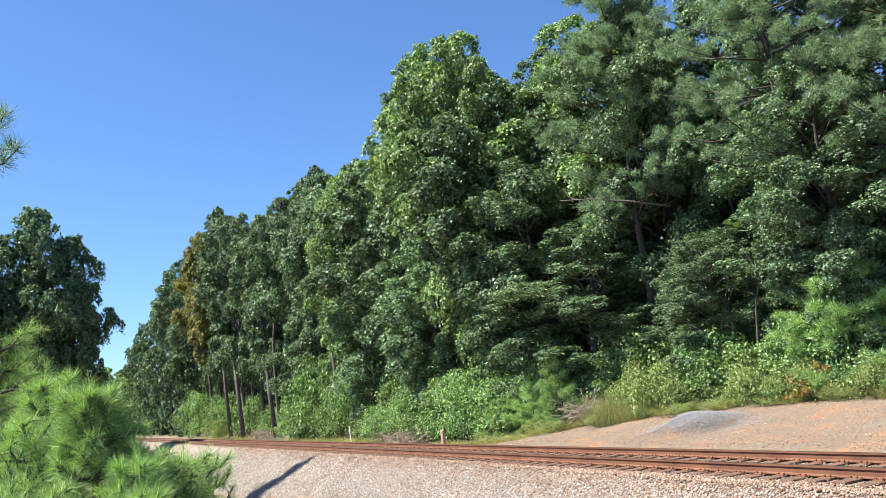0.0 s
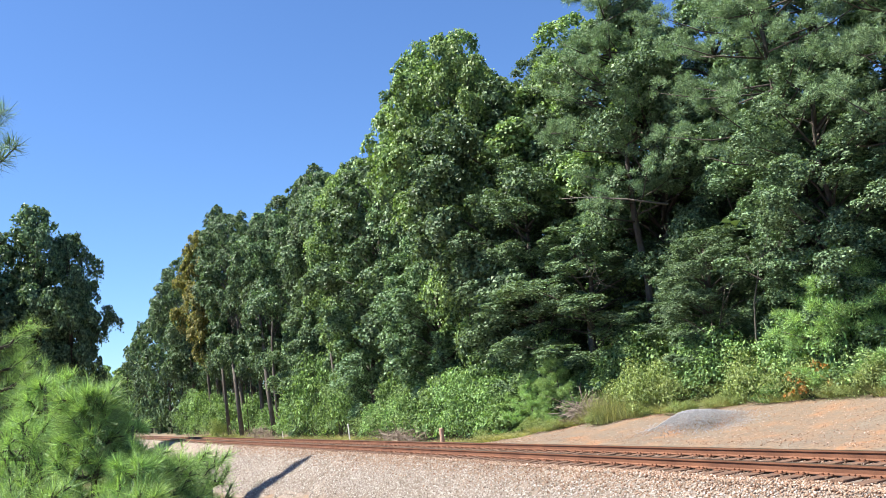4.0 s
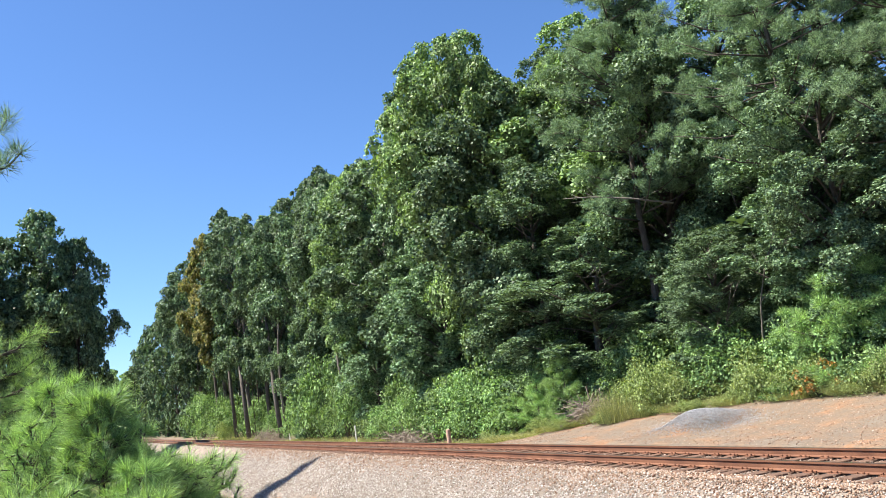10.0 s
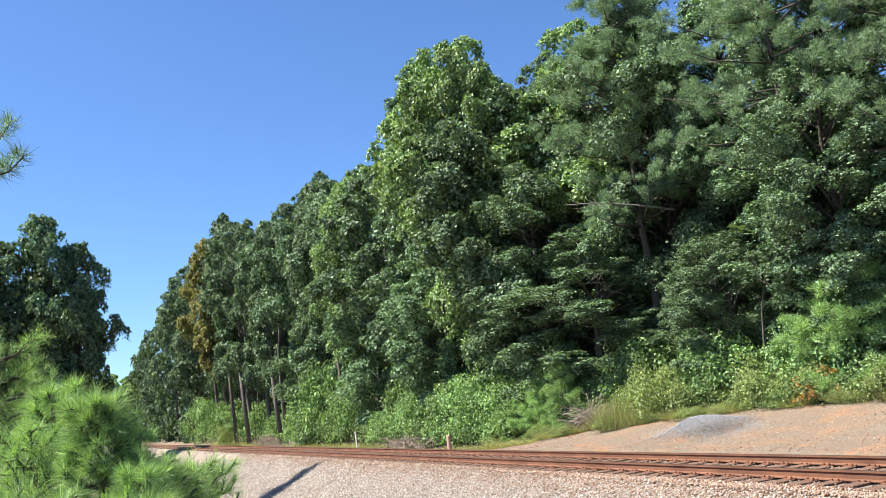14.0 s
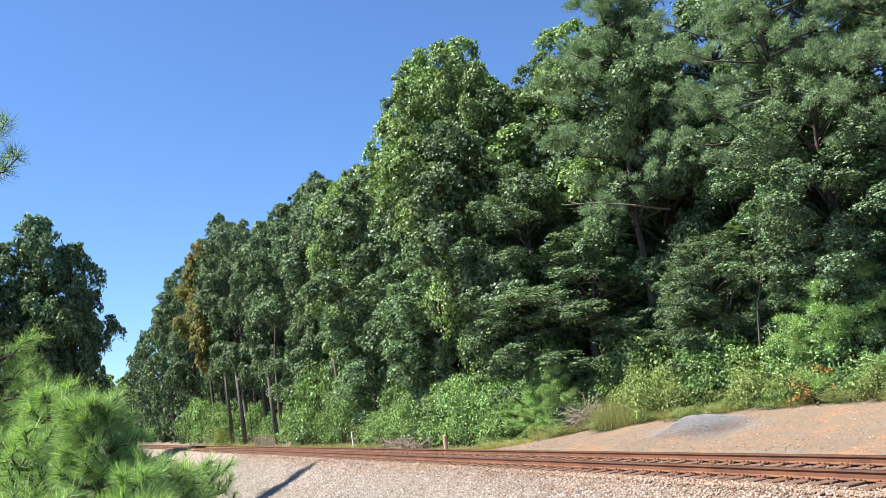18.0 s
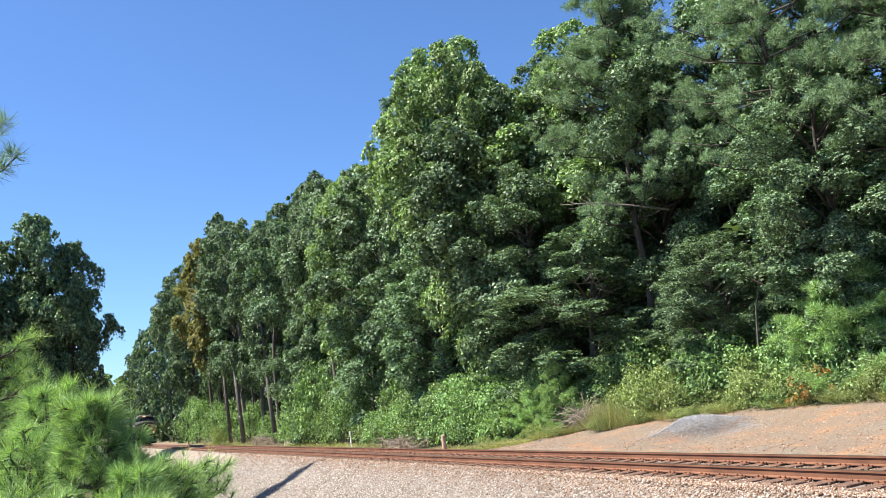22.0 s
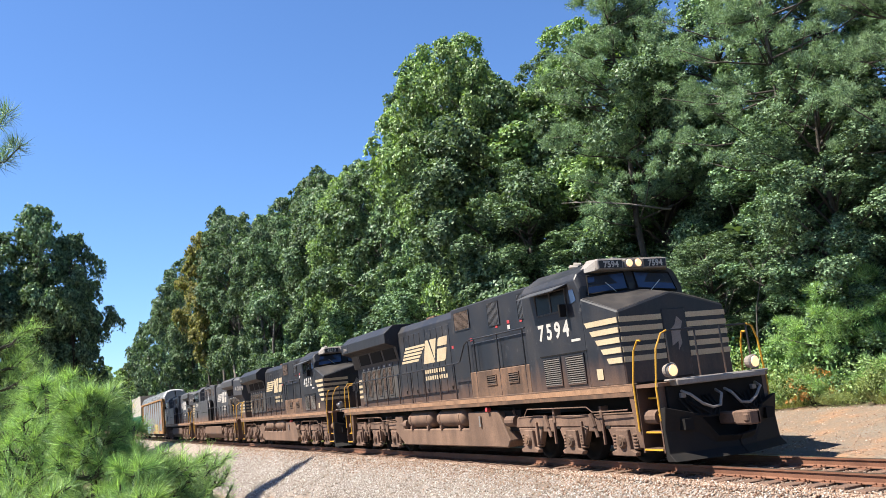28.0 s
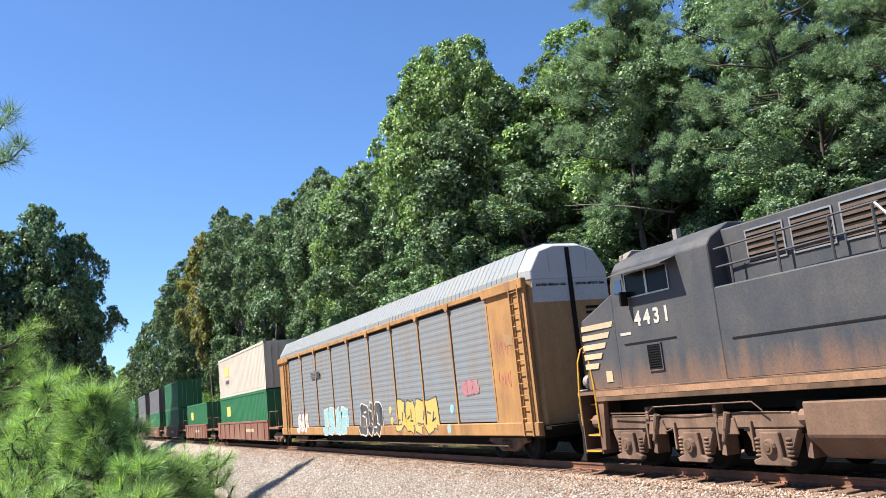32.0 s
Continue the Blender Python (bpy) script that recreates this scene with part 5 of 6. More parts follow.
        ws = Solid().loft([pane, [(x + 0.03, y, z) for x, y, z in pane]])
        pw = part("windscreen", ws, M_GLASS, cab, "dark blue reflecting windscreen")
        edge = [(x + 0.035, y, z) for x, y, z in pane]
        part("gasket", Solid().tube(edge + [edge[0]], 0.028, 5), M_DARK, pw)
        part("wiper", Solid().tube([(-3.2, g * 0.5, 3.86), (-3.19, g * 0.8, 4.1)], 0.012, 4), M_STEEL, pw)
        y = g * 1.525
        for a, b in ((3.86, 4.5), (4.56, 5.2)):
            win = part("side_window", Back().sbox(a, b, g * 1.44, y + g * 0.004, 3.6, 4.08), M_SIDEGLASS, cab)
            fr = Back()
            for q in ((a - 0.03, a, 3.57, 4.11), (b, b + 0.03, 3.57, 4.11), (a, b, 3.57, 3.6), (a, b, 4.08, 4.11)):
                fr.sbox(q[0], q[1], y - g * 0.02, y + g * 0.02, q[2], q[3])
            part("window_frame", fr, M_STEEL if old else M_DOORGREY, win, "bare metal window frame" if old else "")
        part("quarter_window", Back().side([(3.42, 3.75), (3.7, 3.68), (3.7, 4.02), (3.5, 4.02)], y, y + g * 0.008), M_GLASS, cab)
        part("awning", Back().loft([[(-3.72, g * 1.5, 4.20), (-5.5, g * 1.5, 4.20), (-5.5, g * 1.5, 4.175), (-3.72, g * 1.5, 4.175)],
                                    [(-3.72, g * 1.92, 4.06), (-5.5, g * 1.92, 4.06), (-5.5, g * 1.92, 4.04), (-3.72, g * 1.92, 4.04)]]), M_BLACK_OLD, cab, "tilted black window awning")
        part("mirror", Back().sbox(3.84, 3.9, g * 1.55, g * 1.74, 3.42, 3.72), M_DARK, cab, bevel=0.01)
        digits(number, 0.52 if not old else 0.42, M_WHITEPAINT, cab, on_side(4.55, g * 1.527, 2.98), "white figure of the road number", 0.72)
        part("small_print", Back().sbox(3.45, 3.82, y, y + g * 0.004, 2.82, 2.88), M_WHITEPAINT, cab)
        # stripes wrap from the nose sides to its front
        for k in range(5):
            z = 2.20 + 0.215 * k
            part("side_stripe", Back().side([(2.0, z), (2.0, z + 0.12), (2.55 + 0.17 * k, z + 0.12), (2.48 + 0.17 * k, z)], g * 1.508, g * 1.53), M_CREAM, loco, "cream stripe")
            for c, d in ((g * 0.34, g * 1.49),):
                part("front_stripe", Back().sbox(1.968, 1.976, c, d, z, z + 0.12), M_CREAM, loco, "cream stripe")
        if not old:
            for a in (3.42, 4.42):
                slats("louvre", loco, a, a + 0.72, 1.86, 2.5, g * 1.53, 13, M_LOUVRE, body)
            part("hinge_strip", Back().sbox(3.25, 5.3, y, y + g * 0.012, 2.56, 2.585), M_DARK, loco)
        else:
            slats("louvre", loco, 4.3, 4.7, 2.05, 2.55, g * 1.53, 10, M_DARK, body)
            part("hinge_strip", Back().sbox(3.55, 5.2, y, y + g * 0.012, 2.62, 2.645), M_DARK, loco)
        part("warning_label", Back().sbox(2.75, 2.98, y, y + g * 0.004, 1.88, 2.12), M_CREAM, loco)
        part("warning_label", Back().sbox(2.28, 2.38, y, y + g * 0.004, 3.1, 3.18), M_WHITEPAINT, loco)
        # number boards
        nb = part("number_board", Back().sbox(3.09, 3.2, g * 0.28, g * 1.02, 4.39, 4.63), M_GREYPAINT, cab, "grey framed number board", 0.02)
        part("board_face", Back().sbox(3.078, 3.09, g * 0.33, g * 0.97, 4.42, 4.60), M_BLACK, nb)
        lettering(number, 0.2, M_WHITEPAINT, nb, pose(-3.074, g * 0.65, 4.44, 90, 0, 90), "board_number", "small white number")
    part("brow", Back().loft([[(-3.16, -1.05, 4.38), (-3.16, 1.05, 4.38), (-3.16, 0.95, 4.66), (-3.16, -0.95, 4.66)], [(-3.55, -1.35, 4.34), (-3.55, 1.35, 4.34), (-3.55, 1.0, 4.68), (-3.55, -1.0, 4.68)]]), M_GREYPAINT, cab, "pale grey sloping brow", 0.015)
    hl = part("headlight", Back().sbox(3.06, 3.18, -0.26, 0.26, 4.41, 4.62), M_GREYPAINT, cab, "twin lit headlights", 0.02)
    for q in (-0.13, 0.13):
        part("headlight_lens", Solid().lathe([(0.0, 0.03), (0.085, 0.02), (0.095, 0.0)], (-3.055, q, 4.52), "x", 14), M_LAMP if (number == "7594") else M_STEEL, hl)
    # nose front: door with an emblem of a rearing horse reduced to a plain shape, ditch lights, rails
    door = part("nose_door", Back().sbox(1.95, 1.985, -0.32, 0.32, 1.78, 3.28), M_BLACK, loco, "black nose door", 0.015)
    part("door_emblem", Back().prism([(-0.16, 2.45), (0.02, 2.55), (0.0, 2.35), (0.12, 2.5), (0.1, 2.72), (0.2, 2.98), (0.06, 3.1), (-0.02, 2.92), (-0.14, 2.82)], -1.949, -1.944, "x"), M_GREYPAINT, door)
    for q in (-1.12, 1.12):
        dl = part("ditch_light", Solid().lathe([(0.05, -0.2), (0.13, -0.16), (0.16, 0.0), (0.13, 0.03)], (-0.95, q, 1.93), "x", 16), M_GREYPAINT, loco, "round ditch light")
        part("ditch_lens", Solid().lathe([(0.0, 0.05), (0.10, 0.04), (0.12, 0.02)], (-0.94, q, 1.93), "x", 14), M_LAMP if (number == "7594") else M_STEEL, dl)
    part("anticlimber", Back().sbox(0.75, 1.0, -1.2, 1.2, 1.62, 1.74).sbox(0.8, 1.0, -1.35, 1.35, 1.71, 1.76), M_GREYPAINT, loco, "grey front ledge", 0.02)
    for g in (-1, 1):
        fr = part("front_railing", Back().rod([(1.0, g * 1.1, 2.75), (1.0, g * 0.35, 2.75)], 0.02), M_BLACK, loco)
        for q in (0.35, 1.1):
            part("railing_post", Back().rod([(1.0, g * q, 1.72), (1.0, g * q, 2.75)], 0.02), M_BLACK, fr)
    # plough, coupler, hoses
    for g in (-1, 1):
        def cut(y, lead, top, back):
            return [(-lead, y, 0.15), (-lead - 0.16, y, 0.30), (-lead - 0.20, y, 0.30 + 0.5 * (top - 0.3)), (-lead - 0.10, y, top), (-lead - 0.14, y, top), (-back, y, top - 0.02), (-back, y, 0.15)]
        half = Solid().loft([cut(g * 0.01, 0.36, 0.52, 0.70), cut(g * 0.5, 0.48, 0.56, 0.80), cut(g * 0.82, 0.58, 1.02, 0.86), cut(g * 1.5, 0.78, 1.22, 1.05)])
        part("snow_plough", half, M_PLOUGH, loco, "black curved snow plough half", 0.01)
        # A dark slab gives the shade of an opening that isn't cut.
        part("dark_slot_slab", Solid().box(-0.90, -0.705, min(g * 0.98, g * 1.2), max(g * 0.98, g * 1.2), 0.74, 0.96), M_DARK, loco)
        part("plough_brace", Back().rod([(0.98, g * 0.7, 1.3), (0.8, g * 0.78, 0.95)], 0.03, 6), M_PLOUGH, loco)
        for k in range(3):
            part("air_hose", Back().rod([(0.96, g * (0.25 + 0.1 * k), 1.36), (0.66, g * (0.3 + 0.1 * k), 1.12), (0.60, g * (0.4 + 0.12 * k), 0.95), (0.72, g * (0.62 + 0.14 * k), 1.0), (0.94, g * (0.8 + 0.14 * k), 1.35)], 0.024, 6), M_DARK, loco)
        part("cable", Back().rod([(0.9, g * 0.12, 1.45), (0.72, g * 0.14, 1.36), (0.64, g * 0.28, 1.14), (0.62, g * 0.5, 1.12), (0.66, g * 0.72, 1.22), (0.72, g * 0.95, 1.42), (0.92, g * 1.0, 1.5)], 0.03, 7), M_GREYPAINT, loco, "grey jumper cable")
        part("step_light", Back().sbox(0.9, 0.98, g * 0.9, g * 1.02, 1.36, 1.46), M_GREYPAINT, loco, bevel=0.01)
    # Near-black, so the plate reads as the shaded cavity behind the plough.
    part("pilot_plate", Back().sbox(0.98, 1.06, -1.3, 1.3, 0.3, 1.62), M_DARK, loco, bevel=0.01)
    for s0, w in ((0.95, -1), (21.35, 1)):
        cp = Back().sbox(min(s0, s0 + w * 0.5), max(s0, s0 + w * 0.5), -0.12, 0.12, 0.74, 0.98).sbox(min(s0 + w * 0.5, s0 + w * 0.92), max(s0 + w * 0.5, s0 + w * 0.78), -0.17, 0.13, 0.72, 1.0)
        cp.sbox(min(s0 + w * 0.7, s0 + w * 0.92), max(s0 + w * 0.7, s0 + w * 0.92), 0.03, 0.15, 0.72, 1.0).sbox(min(s0 + w * 0.76, s0 + w * 0.9), max(s0 + w * 0.76, s0 + w * 0.9), -0.2, -0.11, 0.78, 0.94)
        part("coupler", cp, M_RUNGEAR, loco, "rusty knuckle coupler", 0.03)
        for g in (-1, 1):
            part("air_hose", Back().rod([(s0 + w * 0.02, g * 0.3, 1.3), (s0 + w * 0.3, g * 0.4, 1.05), (s0 + w * 0.32, g * 0.55, 0.98), (s0 + w * 0.1, g * 0.9, 1.28)], 0.03, 6), M_DARK, loco)
    # rear end
    part("rear_plate", Back().sbox(21.4, 21.5, -1.45, 1.45, 0.42, 1.66), M_BLACK, loco, bevel=0.01)
    for g in (-1, 1):
        steps(loco, 1.08, 1.72, g)
        steps(loco, 20.75, 21.4, g)
        part("end_plate", Back().side([(1.74, 0.42), (1.74, 1.62), (2.0, 1.62), (1.86, 0.42)], g * 1.38, g * 1.5), M_DUSTY, loco)
        part("end_plate", Back().side([(20.72, 0.42), (20.72, 1.62), (20.45, 1.62), (20.6, 0.42)], g * 1.38, g * 1.5), M_DUSTY, loco)
        grab(loco, [(1.75, g * 1.53, 0.75), (1.74, g * 1.53, 1.75), (1.62, g * 1.50, 2.4), (1.5, g * 1.46, 2.62), (1.4, g * 1.46, 2.6)])
        grab(loco, [(1.06, g * 1.5, 0.95), (1.06, g * 1.5, 1.6), (1.02, g * 1.4, 2.4), (0.98, g * 1.25, 2.7), (0.98, g * 1.1, 2.75)])
        grab(loco, [(20.72, g * 1.53, 0.75), (20.72, g * 1.53, 1.75), (20.74, g * 1.53, 2.62), (20.5, g * 1.53, 2.68), (20.2, g * 1.52, 2.68)])
        grab(loco, [(21.42, g * 1.5, 0.95), (21.42, g * 1.5, 1.7), (21.45, g * 1.45, 2.6), (21.45, g * 1.3, 2.76), (21.45, g * 1.0, 2.76)])
        grab(loco, [(21.5, g * 1.1, 1.3), (21.62, g * 1.1, 1.4), (21.62, g * 0.8, 1.55), (21.5, g * 0.75, 1.4)])
    # hood behind the cab
    aux = part("equipment_cabinet", Back().sbox(5.88, 11.0, -1.14, 1.14, 1.7, 4.50), body, loco, bevel=0.03)
    hood = part("engine_hood", Back().cross([(-1.0, 1.7), (1.0, 1.7), (1.0, 4.28), (0.82, 4.52), (-0.82, 4.52), (-1.0, 4.28)], 10.98, 16.0), body, loco, bevel=0.015)
    part("exhaust_stack", Back().sbox(14.0, 14.7, -0.35, 0.35, 4.5, 4.68), M_DUSTY, hood, bevel=0.02)
    part("roof_pipe", Back().rod([(11.6, -0.3, 4.58), (12.3, -0.3, 4.62), (13.0, -0.3, 4.58)], 0.06, 8), M_DARK, hood)
    if old:
        wing, far_end = [(1.0, 3.35), (1.1, 3.85), (1.5, 4.0), (1.5, 4.38), (1.2, 4.56)], 20.4
    else:
        wing, far_end = [(1.0, 3.30), (1.12, 3.84), (1.53, 3.98), (1.53, 4.34), (1.16, 4.64)], 21.2
    ring_ = [(1.0, 1.7)] + wing
    rad = Back().cross([(-1.0, 1.7)] + ring_ + [(-u, v) for u, v in wing[::-1]], 16.0, 20.4 if old else 20.38)
    if not old:
        rad.cross([(-1.0, 3.3)] + wing + [(-u, v) for u, v in wing[:0:-1]], 20.381, far_end)
    rad = part("radiator_hood", rad, body, loco, "hood with overhanging radiator wings", 0.015)
    tail = Back().loft([[(-20.38, -1.0, 1.7), (-20.38, 1.0, 1.7), (-20.38, 1.0, 2.95), (-20.38, 1.42, 3.3), (-20.38, 1.42, 4.36), (-20.38, 1.15, 4.55), (-20.38, -1.15, 4.55), (-20.38, -1.42, 4.36), (-20.38, -1.42, 3.3), (-20.38, -1.0, 2.95)],
                        [(-21.25, -0.85, 1.7), (-21.25, 0.85, 1.7), (-21.25, 0.85, 2.95), (-21.25, 1.0, 3.3), (-21.25, 1.0, 4.3), (-21.25, 0.8, 4.5), (-21.25, -0.8, 4.5), (-21.25, -1.0, 4.3), (-21.25, -1.0, 3.3), (-21.25, -0.85, 2.95)]])
    if not old:
        tail = Back().loft([[(-s_, -w_, 1.7), (-s_, w_, 1.7), (-s_, w_, 3.31), (-s_, -w_, 3.31)] for s_, w_ in ((20.37, 1.0), (21.25, 0.85))])
    tl = part("hood_end", tail, body, loco, bevel=0.015)
    for q in (4.28, 4.1):
        part("tail_lamp", Solid().lathe([(0.0, -0.05), (0.075, -0.04), (0.09, 0.0)], (-far_end - 0.01, 0.0, q - 0.02), "x", 12), M_STEEL, tl)
    for k in range(4):
        part("rear_stripe", Back().sbox(21.252, 21.258, -0.8, 0.8, 2.1 + 0.21 * k, 2.21 + 0.21 * k), M_CREAM, tl)
    for g in (-1, 1):
        for k in range(4):
            z = 2.1 + 0.21 * k
            p = Solid().loft([[(-20.4, g * 1.003, z), (-20.4, g * 1.003, z + 0.11), (-20.4, g * 0.99, z + 0.11), (-20.4, g * 0.99, z)],
                              [(-21.24, g * 0.858, z), (-21.24, g * 0.858, z + 0.11), (-21.24, g * 0.845, z + 0.11), (-21.24, g * 0.845, z)]])
            part("rear_stripe", p, M_CREAM, tl, "cream stripe")
        if old:
            digits(number, 0.4, M_GREYPAINT, tl, pose(-21.0, g * 1.131, 3.62, 90, 0, (-25.8 if g < 0 else 205.8)), "grey figure of the road number", 0.64)
        else:
            digits(number, 0.17, M_GREYPAINT, rad, on_side(20.7, g * 1.532, 4.08), "grey figure of the road number", 0.64)
        # radiator screens under the wings
        for k in range(3):
            a = 16.25 + 1.4 * k
            scr = Solid().loft([[(-a, g * 1.035, 3.40), (-a - 1.2, g * 1.035, 3.40), (-a - 1.2, g * 1.0, 3.40), (-a, g * 1.0, 3.40)],
                                [(-a, g * 1.12, 3.82), (-a - 1.2, g * 1.12, 3.82), (-a - 1.2, g * 1.08, 3.82), (-a, g * 1.08, 3.82)]])
            part("radiator_screen", scr, M_DARK, rad)
        # hood doors, one by one, with handles
        for k in range(10):
            a = 11.06 + 0.485 * k
            d = part("hood_door", Back().sbox(a, a + 0.455, g * 1.0, g * 1.014, 1.95, 4.12 if k % 5 else 4.2), body, hood, bevel=0.006)
            if k % 2:
                part("door_latch", Back().sbox(a + 0.05, a + 0.11, g * 1.012, g * 1.035, 2.05, 2.16), M_DARK, d)
        for k in range(7):
            a = 16.15 + 0.6 * k
            d = part("hood_door", Back().sbox(a, a + 0.55, g * 1.0, g * 1.02, 1.95, 3.3), M_DOORGREY, rad, bevel=0.006)
            if k in (1, 2, 3, 4, 5, 6):
                slats("door_grille", rad, a + 0.13, a + 0.42, 2.12 if k % 2 else 2.3, 3.1, g * 1.022, 9, M_GRILLE, M_DOORGREY, True)
                part("warning_label", Back().sbox(a + 0.2, a + 0.36, g * 1.02, g * 1.025, 3.18, 3.25), M_WHITEPAINT, rad)
        if old:
            # handbrake wheel, grey air inlets above the walkway, plain lower skirt
            hb = part("handbrake", Solid().lathe([(0.26, 0.0), (0.29, 0.02), (0.26, 0.04), (0.23, 0.02)], (-18.2, g * 1.12, 2.75), "y", 18), M_DARK, rad)
            part("chain", Back().rod([(18.0, g * 1.3, 1.45), (17.6, g * 1.35, 1.12), (16.9, g * 1.35, 1.06), (16.3, g * 1.3, 1.42)], 0.022, 5), M_RUNGEAR, loco)
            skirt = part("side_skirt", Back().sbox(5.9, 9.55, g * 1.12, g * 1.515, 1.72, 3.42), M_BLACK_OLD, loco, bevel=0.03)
            part("skirt_seam", Back().sbox(6.2, 9.4, g * 1.516, g * 1.53, 2.44, 2.47), M_DARK, skirt)
            for k in range(3):
                a = 6.55 + 1.02 * k
                slats("air_inlet", aux, a, a + 0.82, 3.75, 4.32, g * 1.145, 5, M_GRILLE, M_STEEL)
            part("access_hatch", Back().sbox(10.1, 10.5, g * 1.14, g * 1.155, 3.7, 4.25), M_GRILLE, aux, bevel=0.01)
            part("access_hatch", Back().sbox(9.95, 10.75, g * 1.14, g * 1.17, 3.1, 3.6), body, aux, bevel=0.02)
            part("dark_locker", Back().sbox(9.6, 10.25, g * 1.1, g * 1.4, 1.72, 3.3), M_DARK, loco, bevel=0.03)
            for zz in (3.78, 4.12):
                part("roof_rail", Back().rod([(5.95, g * 1.4, zz), (7.6, g * 1.36, zz + 0.02), (9.4, g * 1.36, zz + 0.04)], 0.022, 6), M_BLACK_OLD, loco)
            for a in (6.3, 7.4, 8.5, 9.3):
                part("rail_post", Back().rod([(a, g * 1.38, 3.42), (a, g * 1.38, 4.14)], 0.025, 6), M_BLACK_OLD, loco)
            part("slanting_rail", Back().rod([(9.35, g * 1.38, 4.14), (9.9, g * 1.45, 3.5), (10.5, g * 1.5, 2.8)], 0.025, 6), M_STEEL, loco)
            pts = [(9.6, 2.72), (20.2, 2.72)]
            posts = [(9.7 + 1.16 * k, 2.72) for k in range(10)]
        else:
            skirt = part("side_skirt", Back().sbox(5.9, 9.3, g * 1.12, g * 1.515, 1.72, 2.46), M_DUSTY, loco, "brown dusty lower cabinet", 0.02)
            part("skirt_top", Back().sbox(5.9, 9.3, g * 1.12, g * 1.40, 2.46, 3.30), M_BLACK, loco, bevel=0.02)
            for a in (6.5, 7.75):
                slats("vent", skirt, a, a + 0.5, 2.06, 2.3, g * 1.52, 4, M_GRILLE, M_DUSTY)
            for k in range(2):
                slats("cabinet_grille", aux, 6.12 + 1.75 * k, 6.75 + 1.75 * k, 3.72, 4.36, g * 1.145, 9, M_BLACK_OLD, body, True)
            slats("air_filter", aux, 9.75, 10.75, 3.82, 4.36, g * 1.145, 16, M_GRILLE, body, True)
            for a, z in ((6.6, 3.62), (7.3, 3.66), (8.0, 3.62), (9.65, 3.4), (11.0, 3.3)):
                part("warning_label", Back().sbox(a, a + 0.14, g * 1.145, g * 1.15, z, z + 0.09), M_RED, aux, "small red label")
            part("warning_label", Back().sbox(7.3, 7.44, g * 1.145, g * 1.15, 3.50, 3.62), M_WHITEPAINT, aux)
            pts = [(5.95, 3.40), (9.3, 3.40), (9.55, 3.3), (9.95, 2.84), (10.1, 2.80), (20.2, 2.72)]
            posts = [(6.1, 3.40), (7.5, 3.40), (8.9, 3.40), (9.3, 3.36)] + [(10.4 + 1.17 * k, 2.78) for k in range(9)]
        rail_line(loco, pts, posts, 1.68, g * 1.5)
        side_mark(loco, 15.75, 11.45, g * 1.016, M_CREAM if not old else M_WHITEPAINT)
    # tank and air reservoirs
    if old:
        tank = Back().cross([(-1.45, 1.28), (1.45, 1.28), (1.45, 0.72), (1.05, 0.33), (-1.05, 0.33), (-1.45, 0.72)], 7.4, 15.0)
        part("fuel_tank", tank, M_TANK, loco, "long dusty brown fuel tank", 0.03)
    else:
        tank = part("fuel_tank", Back().side([(8.1, 1.32), (7.55, 0.5), (7.7, 0.32), (15.2, 0.32), (15.95, 0.75), (15.95, 1.32), (15.3, 1.32), (15.2, 0.85), (10.0, 0.85), (9.95, 1.32)], -1.42, 1.42), M_TANK, loco, "dusty brown fuel tank with a notch", 0.03)
        part("tank_top", Back().sbox(9.9, 15.3, -0.9, 0.9, 0.8, 1.32), M_DARK, tank)
        for g in (-1, 1):
            for a, b in ((10.2, 12.3), (12.65, 14.75)):
                res_ = Solid().lathe([(0.0, -b), (0.16, -b + 0.02), (0.25, -b + 0.1), (0.275, -b + 0.2), (0.275, -a - 0.2), (0.25, -a - 0.1), (0.16, -a - 0.02), (0.0, -a)], (0, g * 1.2, 1.16), "x", 18)
                ar = part("air_reservoir", res_, M_TANK, loco, "dusty cylindrical air reservoir", smooth=True)
                for q in (a + 0.35, b - 0.35):
                    part("strap", Solid().lathe([(0.282, -0.03), (0.285, 0.03)], (-q, g * 1.2, 1.16), "x", 18), M_RUNGEAR, ar)
                    part("bracket", Back().sbox(q - 0.06, q + 0.06, g * 1.3, g * 1.46, 0.84, 0.96), M_RUNGEAR, ar)
        part("filler_cap", Back().rod([(8.6, -1.38, 1.36), (8.6, -1.5, 1.38)], 0.07, 8), M_RED, loco)
    part("sight_glass", Back().sbox(9.1, 9.18, -1.47, -1.44, 0.9, 1.2), M_STEEL, loco)
    if old:   # the rebuilt kind has its cab nearer to the front steps
        for ob in loco.children:
            if ob.name.split(".")[0] in ("nose", "nose_top", "cab", "side_stripe", "front_stripe", "hinge_strip", "louvre", "warning_label", "nose_door"):
                ob.matrix_basis = Matrix.Translation((0.48, 0, 0)) @ ob.matrix_basis
    loco_truck(loco, (2.55, 4.55, 6.55))
    loco_truck(loco, (16.2, 18.2, 20.2))
    return loco


# ---------------------------------------------------------------- train: freight cars
M_GALV = paint("galvanised_panel", (0.142, 0.163, 0.182), (0.16, 0.13, 0.105), 0.35, 0.6, 0.5)
M_ROOF = paint("pale_grey_roof", (0.33, 0.345, 0.365), (0.28, 0.25, 0.21), 0.2, 0.5)
M_ORANGE = paint("faded_orange_paint", (0.315, 0.17, 0.062), (0.14, 0.07, 0.042), 0.42, 0.65)
M_ROOFGREY = paint("weathered_roof", (0.165, 0.185, 0.20), (0.2, 0.18, 0.15), 0.25, 0.55)
